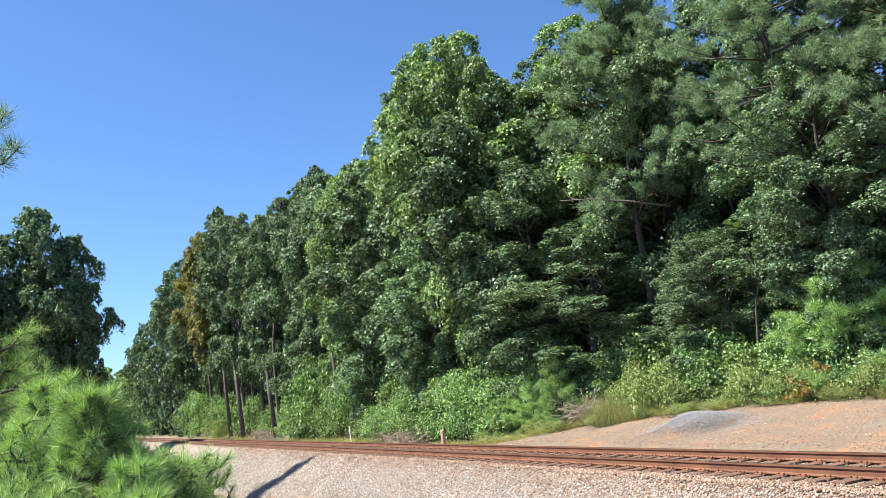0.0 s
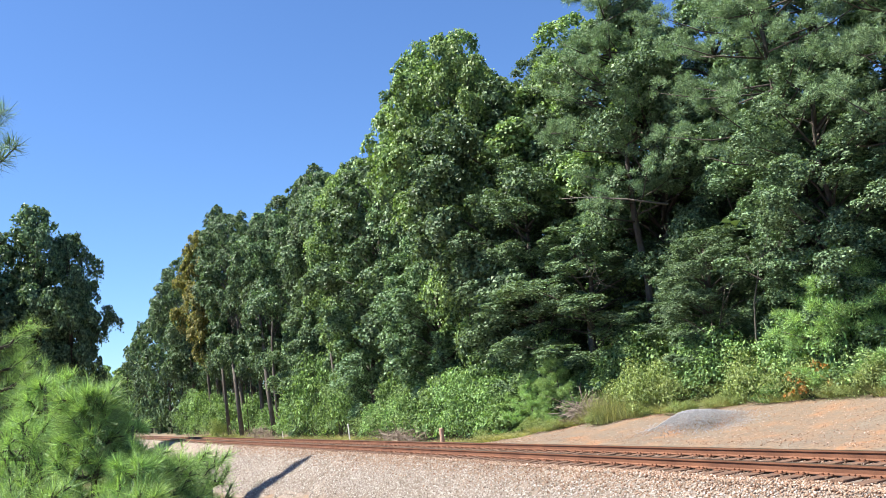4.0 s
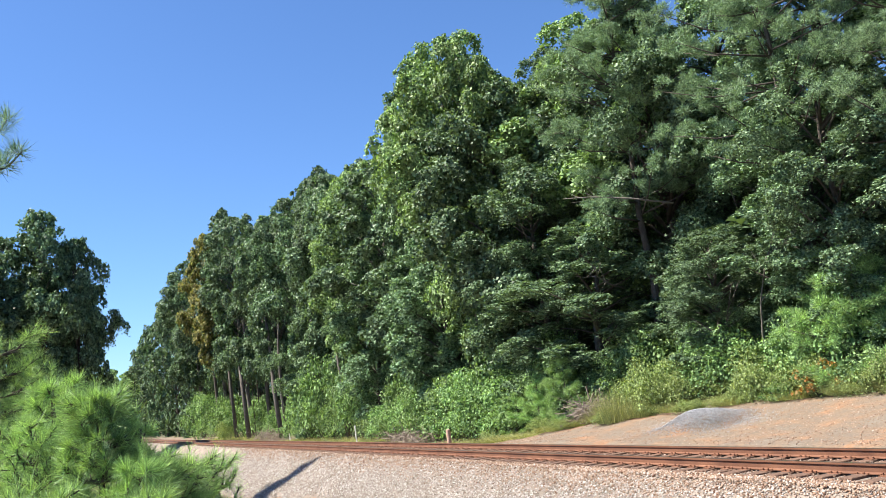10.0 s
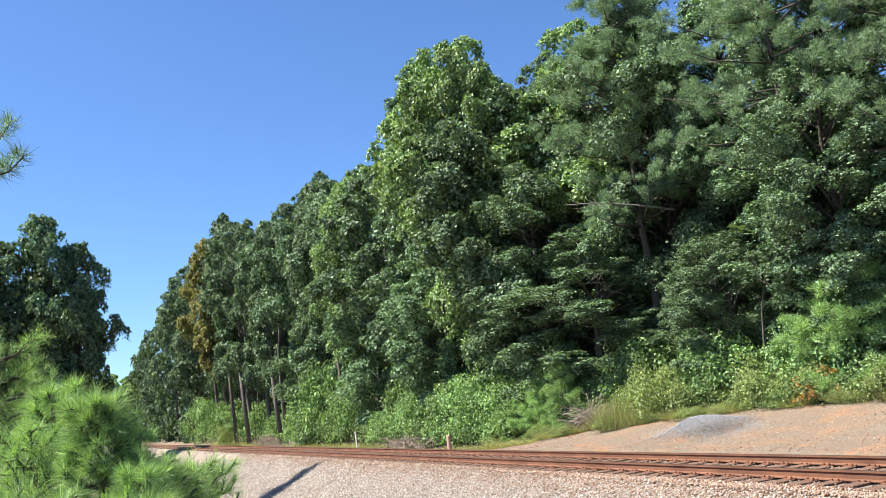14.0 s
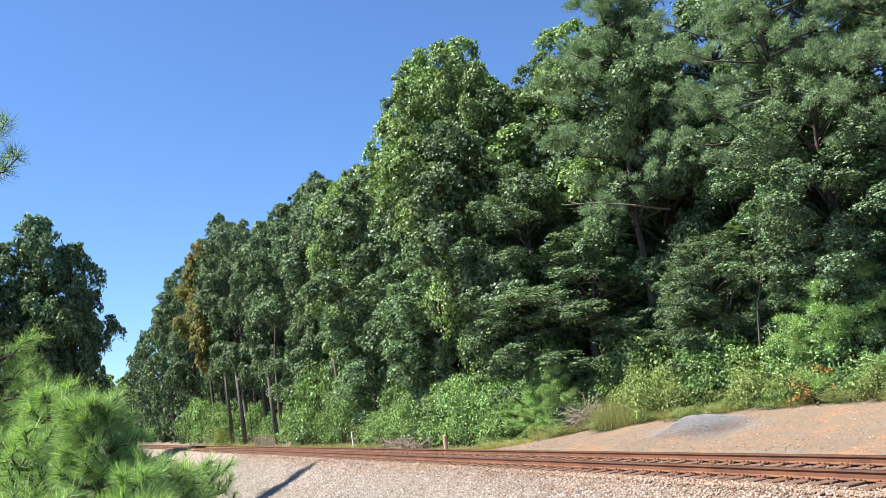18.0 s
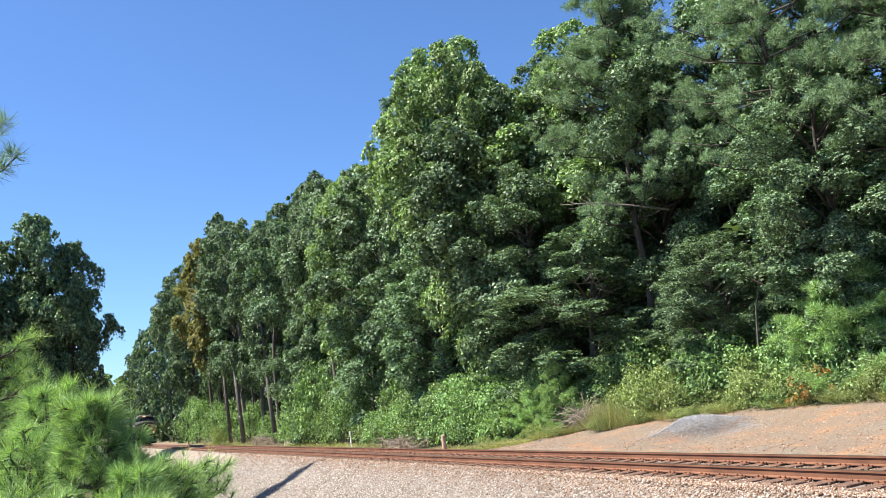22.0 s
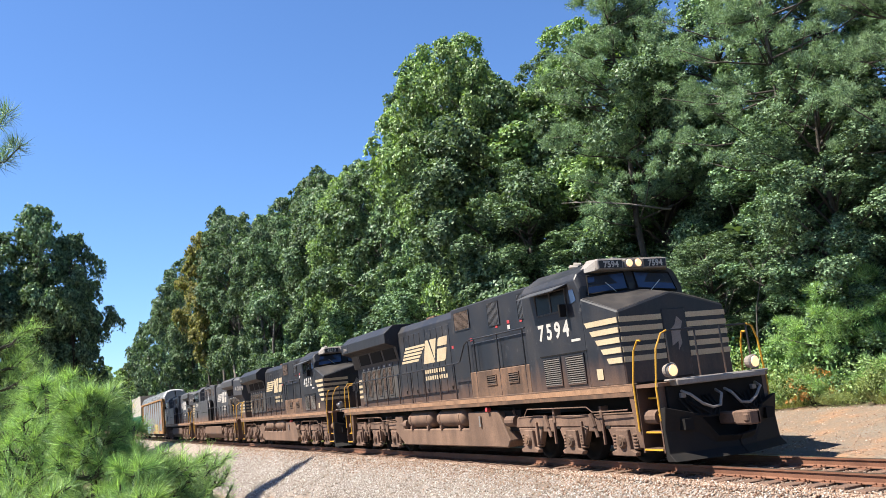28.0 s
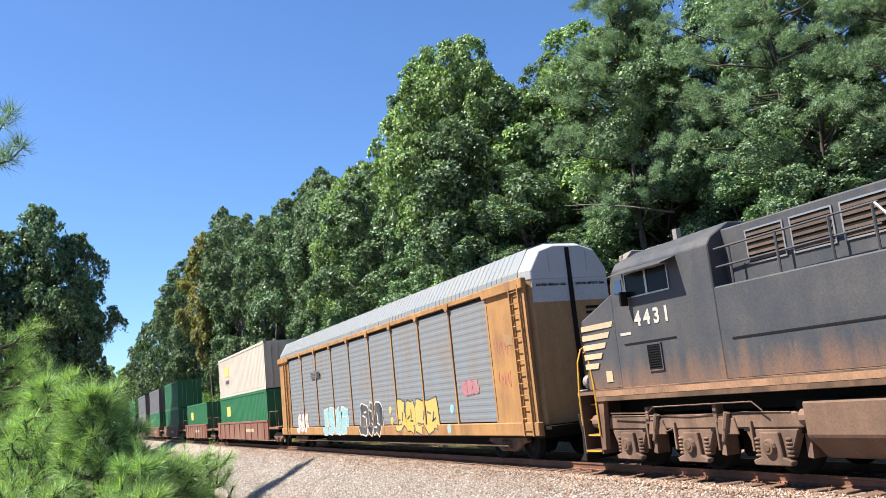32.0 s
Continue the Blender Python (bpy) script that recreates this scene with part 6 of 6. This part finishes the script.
M_TAN = paint("tan_end_door", (0.27, 0.17, 0.078), (0.16, 0.09, 0.05), 0.3, 0.6)
M_RUST = paint("rust_red_paint", (0.15, 0.062, 0.042), (0.22, 0.15, 0.115), 0.3, 0.65)
M_GREEN = paint("green_container", (0.012, 0.115, 0.046), (0.07, 0.11, 0.075), 0.2, 0.5)
M_GREYBOX = paint("grey_container", (0.11, 0.115, 0.13), (0.14, 0.125, 0.11), 0.25, 0.5)
M_WHITEBOX = paint("white_container", (0.43, 0.395, 0.34), (0.28, 0.23, 0.18), 0.2, 0.5)
M_GOLD = paint("ochre_lettering", (0.62, 0.42, 0.10), (0.4, 0.3, 0.15), 0.2)
SPRAY = {n: paint("spray_" + n, c, (0.4, 0.35, 0.3), 0.15, 0.5) for n, c in
         (("cyan", (0.17, 0.33, 0.35)), ("black", (0.016, 0.02, 0.03)), ("white", (0.4, 0.4, 0.38)), ("yellow", (0.37, 0.28, 0.06)), ("pink", (0.27, 0.12, 0.13)), ("red", (0.30, 0.05, 0.05)))}


def car_truck(car, mid):
    truck = part("truck", Back().sbox(mid - 0.25, mid + 0.25, -1.0, 1.0, 0.42, 0.62), M_DARK, car, "rusty four-wheel truck", 0.03)
    for g in (-1, 1):
        o = [(mid - 1.15, 0.52), (mid - 1.0, 0.66), (mid - 0.5, 0.78), (mid + 0.5, 0.78), (mid + 1.0, 0.66), (mid + 1.15, 0.52), (mid + 0.75, 0.42), (mid + 0.4, 0.24), (mid - 0.4, 0.24), (mid - 0.75, 0.42)]
        part("side_frame", Back().side(o, g * 0.95, g * 1.1), M_RUNGEAR, truck, bevel=0.02)
        for d in (-0.16, 0.0, 0.16):
            part("spring", Solid().lathe([(0.07, 0.3), (0.085, 0.34), (0.07, 0.38), (0.085, 0.42), (0.07, 0.46), (0.085, 0.5), (0.07, 0.54)], (-(mid + d), g * 1.12, 0), "z", 8), M_RUNGEAR, truck)
    for a in (mid - 0.88, mid + 0.88):
        w = part("wheelset", SMALL_WHEEL, None, truck, at=pose(-a, 0, 0.46))
        SPIN.append((w, -a, 0.46))


def ridged(s0, s1, z0, z1, y, n, depth, level):
    """A corrugated sheet: n flat-topped ridges, lying along the car (level) or standing up."""
    g = 1 if y > 0 else -1
    prof, span = [], (z1 - z0) if level else (s1 - s0)
    lo = z0 if level else s0
    for k in range(n):
        for f, d in ((0.05, 0.0), (0.4, 0.0), (0.52, 1.0), (0.88, 1.0)):
            prof.append((lo + span * (k + f) / n, y + g * depth * d))
    b = Back()
    ends = (-s1, -s0) if level else (z0, z1)
    ring = prof + [(prof[-1][0], y - g * 0.03), (prof[0][0], y - g * 0.03)]
    if level:
        b.loft([[(e, q, p) for p, q in ring] for e in ends])
    else:
        b.loft([[(-p, q, e) for p, q in ring] for e in ends])
    return b


def level_cut(outline, z, above):
    """The part of an outline of (s, z) pairs that lies above or below a level."""
    kept = []
    for (a, p), (b, q) in zip(outline, outline[1:] + outline[:1]):
        if (p >= z) == above:
            kept.append((a, p))
        if (p >= z) != (q >= z):
            kept.append((a + (b - a) * (z - p) / (q - p), z))
    return kept


def blob_letters(parent, mat, edge_mat, s0, z0, height, widths, g, seed):
    """Sprayed puffy shapes with a dark outline, over the ribbed screens and down on to the sill."""
    rng = np.random.default_rng(seed)
    s = s0
    out, fill = Back(), Back()

    def spray(solid, outline, lift):
        for y, above in ((1.412, True), (1.5, False)):
            cut_ = level_cut(outline, 1.05, above)
            if len(cut_) > 2:
                solid.side(cut_, g * (y + lift), g * (y + lift + 0.002))

    for w in widths:
        pts = []
        for k in range(18):
            a = 2 * math.pi * k / 18
            r = 1.0 + 0.10 * rng.normal()
            pts.append((abs(math.cos(a)) ** 0.6 * math.copysign(1, math.cos(a)) * r, abs(math.sin(a)) ** 0.6 * math.copysign(1, math.sin(a)) * r))
        for b, k, lift in ((out, 1.1, 0.0), (fill, 1.0, 0.003)):
            spray(b, [(s + 0.5 * w * (1 - u * k * 0.95), z0 + 0.5 * height * (1 + v * k)) for u, v in pts], lift)
        for k in range(3):   # thin strokes inside each shape
            u, v, tilt = rng.uniform(0.2, 0.6), rng.uniform(0.15, 0.75), rng.uniform(-0.12, 0.12)
            if k % 2:
                spray(out, [(s + u * w, z0 + v * height), (s + (u + 0.09) * w, z0 + v * height), (s + (u + 0.08 + tilt) * w, z0 + (v + 0.3) * height), (s + (u + tilt) * w, z0 + (v + 0.3) * height)], 0.006)
            else:
                spray(out, [(s + u * w, z0 + v * height), (s + (u + 0.3) * w, z0 + (v + tilt) * height), (s + (u + 0.3) * w, z0 + (v + tilt + 0.06) * height), (s + u * w, z0 + (v + 0.06) * height)], 0.006)
        s += w * 0.98
    part("graffiti_outline", out, edge_mat, parent)
    part("graffiti", fill, mat, parent, "sprayed rounded letter shapes")


def autorack():
    car = thing("autorack_car", "tall covered car carrier with grey ribbed sides and orange posts", "rail car", "train")
    s0, s1 = 0.95, 28.2
    # The low middle box is added to darken the open space below.
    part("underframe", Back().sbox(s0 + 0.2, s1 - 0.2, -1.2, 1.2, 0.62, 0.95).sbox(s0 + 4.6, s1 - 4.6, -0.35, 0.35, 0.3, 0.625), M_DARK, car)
    for g in (-1, 1):
        part("side_sill", Back().sbox(s0, s1, g * 1.32, g * 1.5, 0.70, 1.05), M_ORANGE, car, "rusty orange side sill", 0.02)
        part("top_rail", Back().sbox(s0 + 0.1, s1 - 0.1, g * 1.38, g * 1.49, 4.62, 4.78), M_ORANGE, car, bevel=0.015)
        n = 9
        a0, a1 = s0 + 2.25, s1 - 2.0
        for k in range(n + 1):
            a = a0 + (a1 - a0) * k / n
            post = part("side_post", Back().sbox(a - 0.04, a + 0.04, g * 1.40, g * 1.44, 1.05, 4.66).side([(a - 0.07, 4.5), (a - 0.2, 4.72), (a + 0.2, 4.72), (a + 0.07, 4.5)], g * 1.44, g * 1.505), M_ORANGE, car, "orange side post")
            if k < n:
                b = a0 + (a1 - a0) * (k + 1) / n
                part("side_panel", ridged(a + 0.07, b - 0.07, 1.08, 4.55, g * 1.40, 18, 0.005, True), M_GALV, car, "grey ribbed steel screen")
                part("gap_strip", Back().sbox(a + 0.07, b - 0.07, g * 1.36, g * 1.40, 4.55, 4.62), M_DARK, car)
        for a, b in ((s0 + 0.05, a0 - 0.07), (a1 + 0.07, s1 - 0.05)):
            part("end_bay", Back().sbox(a, b, g * 1.36, g * 1.44, 0.95, 4.6), M_ORANGE, car, "orange end bay")
            part("end_bay_beam", Back().sbox(a - 0.05, b + 0.05, g * 1.36, g * 1.53, 4.5, 4.78), M_ORANGE, car, bevel=0.02)
            lad = part("ladder", Back().sbox(a + 0.15, a + 0.2, g * 1.47, g * 1.54, 0.7, 4.6).sbox(a + 0.62, a + 0.67, g * 1.47, g * 1.54, 0.7, 4.6), M_ORANGE, car, "orange side ladder")
            for k in range(13):
                part("rung", Back().rod([(a + 0.17, g * 1.52, 0.85 + 0.3 * k), (a + 0.65, g * 1.52, 0.85 + 0.3 * k)], 0.014, 5), M_ORANGE, lad)
            part("notice", Back().sbox(a + 0.85, a + 1.3, g * 1.441, g * 1.446, 3.1, 3.4), M_TAN, car)
    # arched roof with fine cross ribs
    def arch(s, w, top):
        return [(-s, -w, 4.70), (-s, w, 4.70), (-s, w * 0.985, 4.95), (-s, w * 0.72, top - 0.16), (-s, w * 0.35, top), (-s, -w * 0.35, top), (-s, -w * 0.72, top - 0.16), (-s, -w * 0.985, 4.95)]
    roof = part("roof", Back().loft([arch(s0 + 0.3, 1.44, 5.74), arch(s1 - 0.3, 1.44, 5.74)]), M_ROOFGREY, car, "pale grey arched steel roof")
    for k in range(86):
        a = s0 + 0.9 + (s1 - s0 - 1.8) * k / 85
        part("roof_rib", Back().loft([[(-b, y * 1.006, 4.70 + (z - 4.70) * 1.006) for _, y, z in arch(0, 1.44, 5.74)] for b in (a - 0.05, a + 0.05)]), M_ROOFGREY, roof)
    for s, w in ((s0, 1), (s1, -1)):
        end = Back().loft([[(-(s + w * 0.3), y, z) for y, z in ((-1.42, 0.95), (1.42, 0.95), (1.42, 4.7))] + [(-(s + w * 0.3), -1.42, 4.7)],
                           [(-s, y, z) for y, z in ((-1.2, 0.95), (1.2, 0.95), (1.2, 4.7))] + [(-s, -1.2, 4.7)]])
        part("end_door", end, M_TAN, car, "tan folding end door", 0.02)
        cap = Back().loft([[(p[0], p[1], p[2]) for p in arch(s + w * 0.32, 1.44, 5.72)], [(p[0], p[1] * 0.86, min(p[2], 5.6)) for p in arch(s - w * 0.02, 1.4, 5.62)]])
        part("end_cap", cap, M_ROOF, car, "white rounded end cap", 0.02)
        part("white_band", Back().sbox(min(s - w * 0.006, s + w * 0.1), max(s - w * 0.006, s + w * 0.1), -1.2, 1.2, 4.1, 4.7), M_ROOF, car)
        part("door_seam", Back().sbox(min(s - w * 0.05, s), max(s - w * 0.05, s), -0.06, 0.06, 1.0, 5.55), M_DARK, car)
        for g in (-1, 1):
            part("door_rod", Back().sbox(min(s - w * 0.04, s), max(s - w * 0.04, s), g * 0.6 - 0.02, g * 0.6 + 0.02, 4.9, 5.45), M_ROOF, car)
            if w > 0:
                lettering("EXCESS HEIGHT CAR", 0.09, M_DARK, car, pose(-s + 0.03, g * 0.62, 4.52, 90, 0, 90), "height_notice", "small dark warning words")
        part("number_bars", Back().sbox(min(s - w * 0.012, s), max(s - w * 0.012, s), 0.4, 1.05, 3.86, 3.94).sbox(min(s - w * 0.012, s), max(s - w * 0.012, s), 0.4, 1.05, 3.72, 3.8), M_DARK, car)
        part("coupler", Back().sbox(min(s - w * 0.95, s), max(s - w * 0.95, s), -0.14, 0.14, 0.72, 1.0), M_RUNGEAR, car, bevel=0.03)
        part("end_platform", Back().sbox(min(s - w * 0.3, s), max(s - w * 0.3, s), -1.3, 1.3, 0.85, 0.93), M_DARK, car)
    for g in (-1, 1):
        part("emblem", Back().sbox(21.2, 21.9, g * 1.45, g * 1.455, 3.55, 3.62).sbox(21.2, 21.9, g * 1.45, g * 1.455, 3.45, 3.51).sbox(21.2, 21.9, g * 1.45, g * 1.455, 3.34, 3.4)
             .sbox(20.4, 21.0, g * 1.45, g * 1.455, 3.34, 3.62), SPRAY["black"], car, "small dark emblem of bars")
        blob_letters(car, SPRAY["yellow"], SPRAY["black"], 7.2, 0.85, 1.05, (1.1, 0.95, 0.9, 0.95), g, 51)
        blob_letters(car, SPRAY["black"], SPRAY["white"], 12.4, 0.75, 1.15, (1.0, 0.6, 1.1), g, 52)
        blob_letters(car, SPRAY["cyan"], SPRAY["white"], 16.6, 0.75, 1.1, (1.0, 0.9, 1.0, 0.8), g, 53)
        blob_letters(car, SPRAY["white"], SPRAY["pink"], 23.0, 0.8, 0.9, (0.6, 0.7, 0.7), g, 54)
        for z_, w_ in ((2.0, (0.22, 0.2, 0.24)), (2.9, (0.2, 0.26))):   # thin red tags on the end bay
            tag = Back()
            for k in range(9):
                a_ = s0 + 1.25 + 0.08 * k
                tag.side([(a_, z_ + 0.1 * (k % 3)), (a_ + 0.035, z_ + 0.1 * (k % 3)), (a_ + 0.07 * (k % 2) - 0.02, z_ + 0.42 - 0.07 * (k % 4)), (a_ + 0.07 * (k % 2) - 0.05, z_ + 0.42 - 0.07 * (k % 4))], g * 1.441, g * 1.444)
            part("red_tag", tag, SPRAY["red"], car, "thin red sprayed tag")
        blob_letters(car, SPRAY["pink"], SPRAY["pink"], 4.2, 1.9, 0.4, (0.4, 0.35, 0.4), g, 55)
        for a, z in ((6.2, 1.5), (6.35, 0.9), (11.6, 1.6), (11.5, 1.2)):
            part("paint_blot", Solid().lathe([(0.0, g * 0.012), (0.14, g * 0.01), (0.15, 0.0)], (-a, g * (1.405 if z > 1.05 else 1.495), z), "y", 9), SPRAY["cyan"] if a < 10 else SPRAY["yellow"], car)
        part("brake_pipe", Back().rod([(s0 + 2, g * 1.3, 0.42), (s1 - 2, g * 1.3, 0.42)], 0.03, 6), M_RUNGEAR, car)
    car_truck(car, 3.4)
    car_truck(car, 25.8)
    return car


def container(car, s0, length, z, mat, label, mark=None):
    """A ribbed container in or above the well."""
    h = 2.9
    box = part("container", Back().sbox(s0 + 0.04, s0 + length - 0.04, -1.19, 1.19, z + 0.04, z + h - 0.02), mat, car, label)
    n = max(12, int(length / 0.42))
    for g in (-1, 1):
        part("ribbed_side", ridged(s0 + 0.18, s0 + length - 0.18, z + 0.18, z + h - 0.15, g * 1.195, n, 0.03, False), mat, box)
        for zz in (z, z + h - 0.14):
            part("side_rail", Back().sbox(s0, s0 + length, g * 1.15, g * 1.24, zz, zz + 0.14), mat, box)
        for s in (s0, s0 + length - 0.16):
            part("corner_post", Back().sbox(s, s + 0.16, g * 1.10, g * 1.235, z, z + h), mat, box, bevel=0.01)
        if mark:
            part("box_emblem", Back().sbox(s0 + length - 4.1, s0 + length - 2.7, g * 1.23, g * 1.236, z + 1.5, z + 2.2), mark, box)
            part("box_emblem", Back().sbox(s0 + length - 4.1, s0 + length - 2.7, g * 1.23, g * 1.236, z + 0.95, z + 1.2), SPRAY["black"], box)
    for s, w in ((s0, -1), (s0 + length, 1)):
        for q in (-0.75, -0.35, 0.35, 0.75):
            part("lock_rod", Back().rod([(s + 0.02 * w, q, z + 0.15), (s + 0.02 * w, q, z + h - 0.15)], 0.02, 5), M_STEEL, box)
    return box


def well_car(length, boxes, label):
    """A low well car; the containers ride in it as its load."""
    car = thing("well_car", label, "rail car", "train")
    a, b = 3.0, length - 3.0
    for g in (-1, 1):
        part("well_side", Back().side([(a, 0.36), (a - 0.1, 1.45), (b + 0.1, 1.45), (b, 0.36)], g * 1.3, g * 1.42), M_RUST, car, "rust-red well side", 0.015)
        part("well_top_rail", Back().sbox(a - 0.1, b + 0.1, g * 1.26, g * 1.45, 1.42, 1.54), M_RUST, car, bevel=0.01)
        for k in range(9):
            s = a + (b - a) * (k + 0.5) / 9
            part("well_rib", Back().sbox(s - 0.06, s + 0.06, g * 1.41, g * 1.455, 0.4, 1.43), M_RUST, car)
        part("reporting_mark", Back().sbox(a + 4.0, a + 6.4, g * 1.421, g * 1.426, 0.85, 1.05), M_CREAM, car)
    part("well_floor", Back().sbox(a, b, -1.3, 1.3, 0.36, 0.44), M_RUST, car)
    for s0, s1 in ((0.6, 3.0), (length - 3.0, length - 0.6)):
        part("end_platform", Back().sbox(s0, s1, -1.35, 1.35, 0.98, 1.12).sbox(s0, s1, -0.3, 0.3, 0.7, 1.0), M_RUST, car, bevel=0.02)
        for g in (-1, 1):
            part("end_railing", Back().rod([(s0 + 0.1, g * 1.3, 1.1), (s0 + 0.1, g * 1.3, 2.0), (s1 - 0.2, g * 1.3, 2.0), (s1 - 0.2, g * 1.3, 1.1)], 0.02, 5), M_RUST, car)
    for s0, w in ((0.6, -1), (length - 0.6, 1)):
        part("coupler", Back().sbox(min(s0, s0 + 0.6 * w), max(s0, s0 + 0.6 * w), -0.14, 0.14, 0.72, 1.0), M_RUNGEAR, car, bevel=0.03)
    car_truck(car, 1.8)
    car_truck(car, length - 1.8)
    for s, ln, z, mat, text, mark in boxes:
        container(car, s, ln, z, mat, text, mark)
    return car


lead = locomotive("7594", "black diesel locomotive with cream stripes and lit headlights", False)
second = locomotive("4212", "black diesel locomotive with cream nose stripes", False)
third = locomotive("4009", "faded black rebuilt locomotive running backwards, brown with dust", True)
fourth = locomotive("4431", "dusty black rebuilt locomotive running with its cab behind", True)
rack = autorack()
LOW = 0.46
cars = [
    (well_car(23.2, [(3.6, 16.15, LOW, M_GREEN, "green container", M_GOLD), (3.6, 16.15, LOW + 2.92, M_WHITEBOX, "white container with an ochre emblem", M_GOLD)],
              "rust-red well car with a white container stacked on a green one"), 23.2),
    (well_car(19.0, [(3.4, 12.2, LOW, M_GREEN, "green container", M_GOLD)], "rust-red well car with one green container"), 19.0),
    (well_car(19.0, [(3.4, 12.2, LOW, M_GREEN, "green container", None), (3.4, 12.2, LOW + 2.92, M_GREEN, "green container", None)], "rust-red well car with two green containers"), 19.0),
    (well_car(19.0, [(3.4, 12.2, LOW, M_GREEN, "green container", None), (3.4, 12.2, LOW + 2.92, M_GREYBOX, "grey container", None)], "well car with a grey container on a green one"), 19.0),
    (well_car(19.0, [(3.4, 12.2, LOW, M_GREYBOX, "grey container", None), (3.4, 12.2, LOW + 2.92, M_GREYBOX, "grey container", None)], "well car with two grey containers"), 19.0),
    (well_car(19.0, [(3.4, 12.2, LOW, M_GREYBOX, "grey container", None), (3.4, 12.2, LOW + 2.92, M_GREEN, "green container", None)], "well car with a green container on a grey one"), 19.0)]

# each vehicle with the distance of its origin behind the front coupler and its turn
TRAIN = [(lead, 0.0, 0), (second, 22.3, 0), (third, 66.9, 180), (fourth, 89.2, 180), (rack, 89.2, 0)]
gone = 118.3
for car, length in cars:
    TRAIN.append((car, gone, 0))
    gone += length


# ---------------------------------------------------------------- motion
FRONT = [(0.0, -612.1), (20.0, -184.0), (24.0, -98.3), (25.0, -76.94), (28.0, -12.52), (29.0, 8.6), (30.0, 29.7), (31.0, 50.75), (32.0, 71.7)]


ROLLING = (lead, second, third, fourth, rack)


def front_at(t):
    return float(np.interp(t, [a for a, _ in FRONT], [b for _, b in FRONT]))


def motions():
    """The train rolls along the track at an even speed; each vehicle keeps its distance behind the front, and the wheels turn."""
    for ob, back, turn in TRAIN:
        walk(ob, [(t, pose(s - back, 0, 0, 0, 0, turn)) for t, s in FRONT])
    for wheel, x, radius in SPIN:
        top = wheel.parent.parent
        way = -1 if abs(top.matrix_basis.to_euler().z) > 1 else 1
        if top not in ROLLING:
            continue
        rows = [(0.0, pose(x, 0, radius))]
        for k in range(round(20.5 * FPS), 32 * FPS + 1):   # out of sight till then
            t = k / FPS
            rows.append((t, Matrix.Translation((x, 0, radius)) @ Matrix.Rotation(way * (front_at(t) % (2 * math.pi * radius)) / radius, 4, "Y")))
        walk(wheel, rows)


motions()
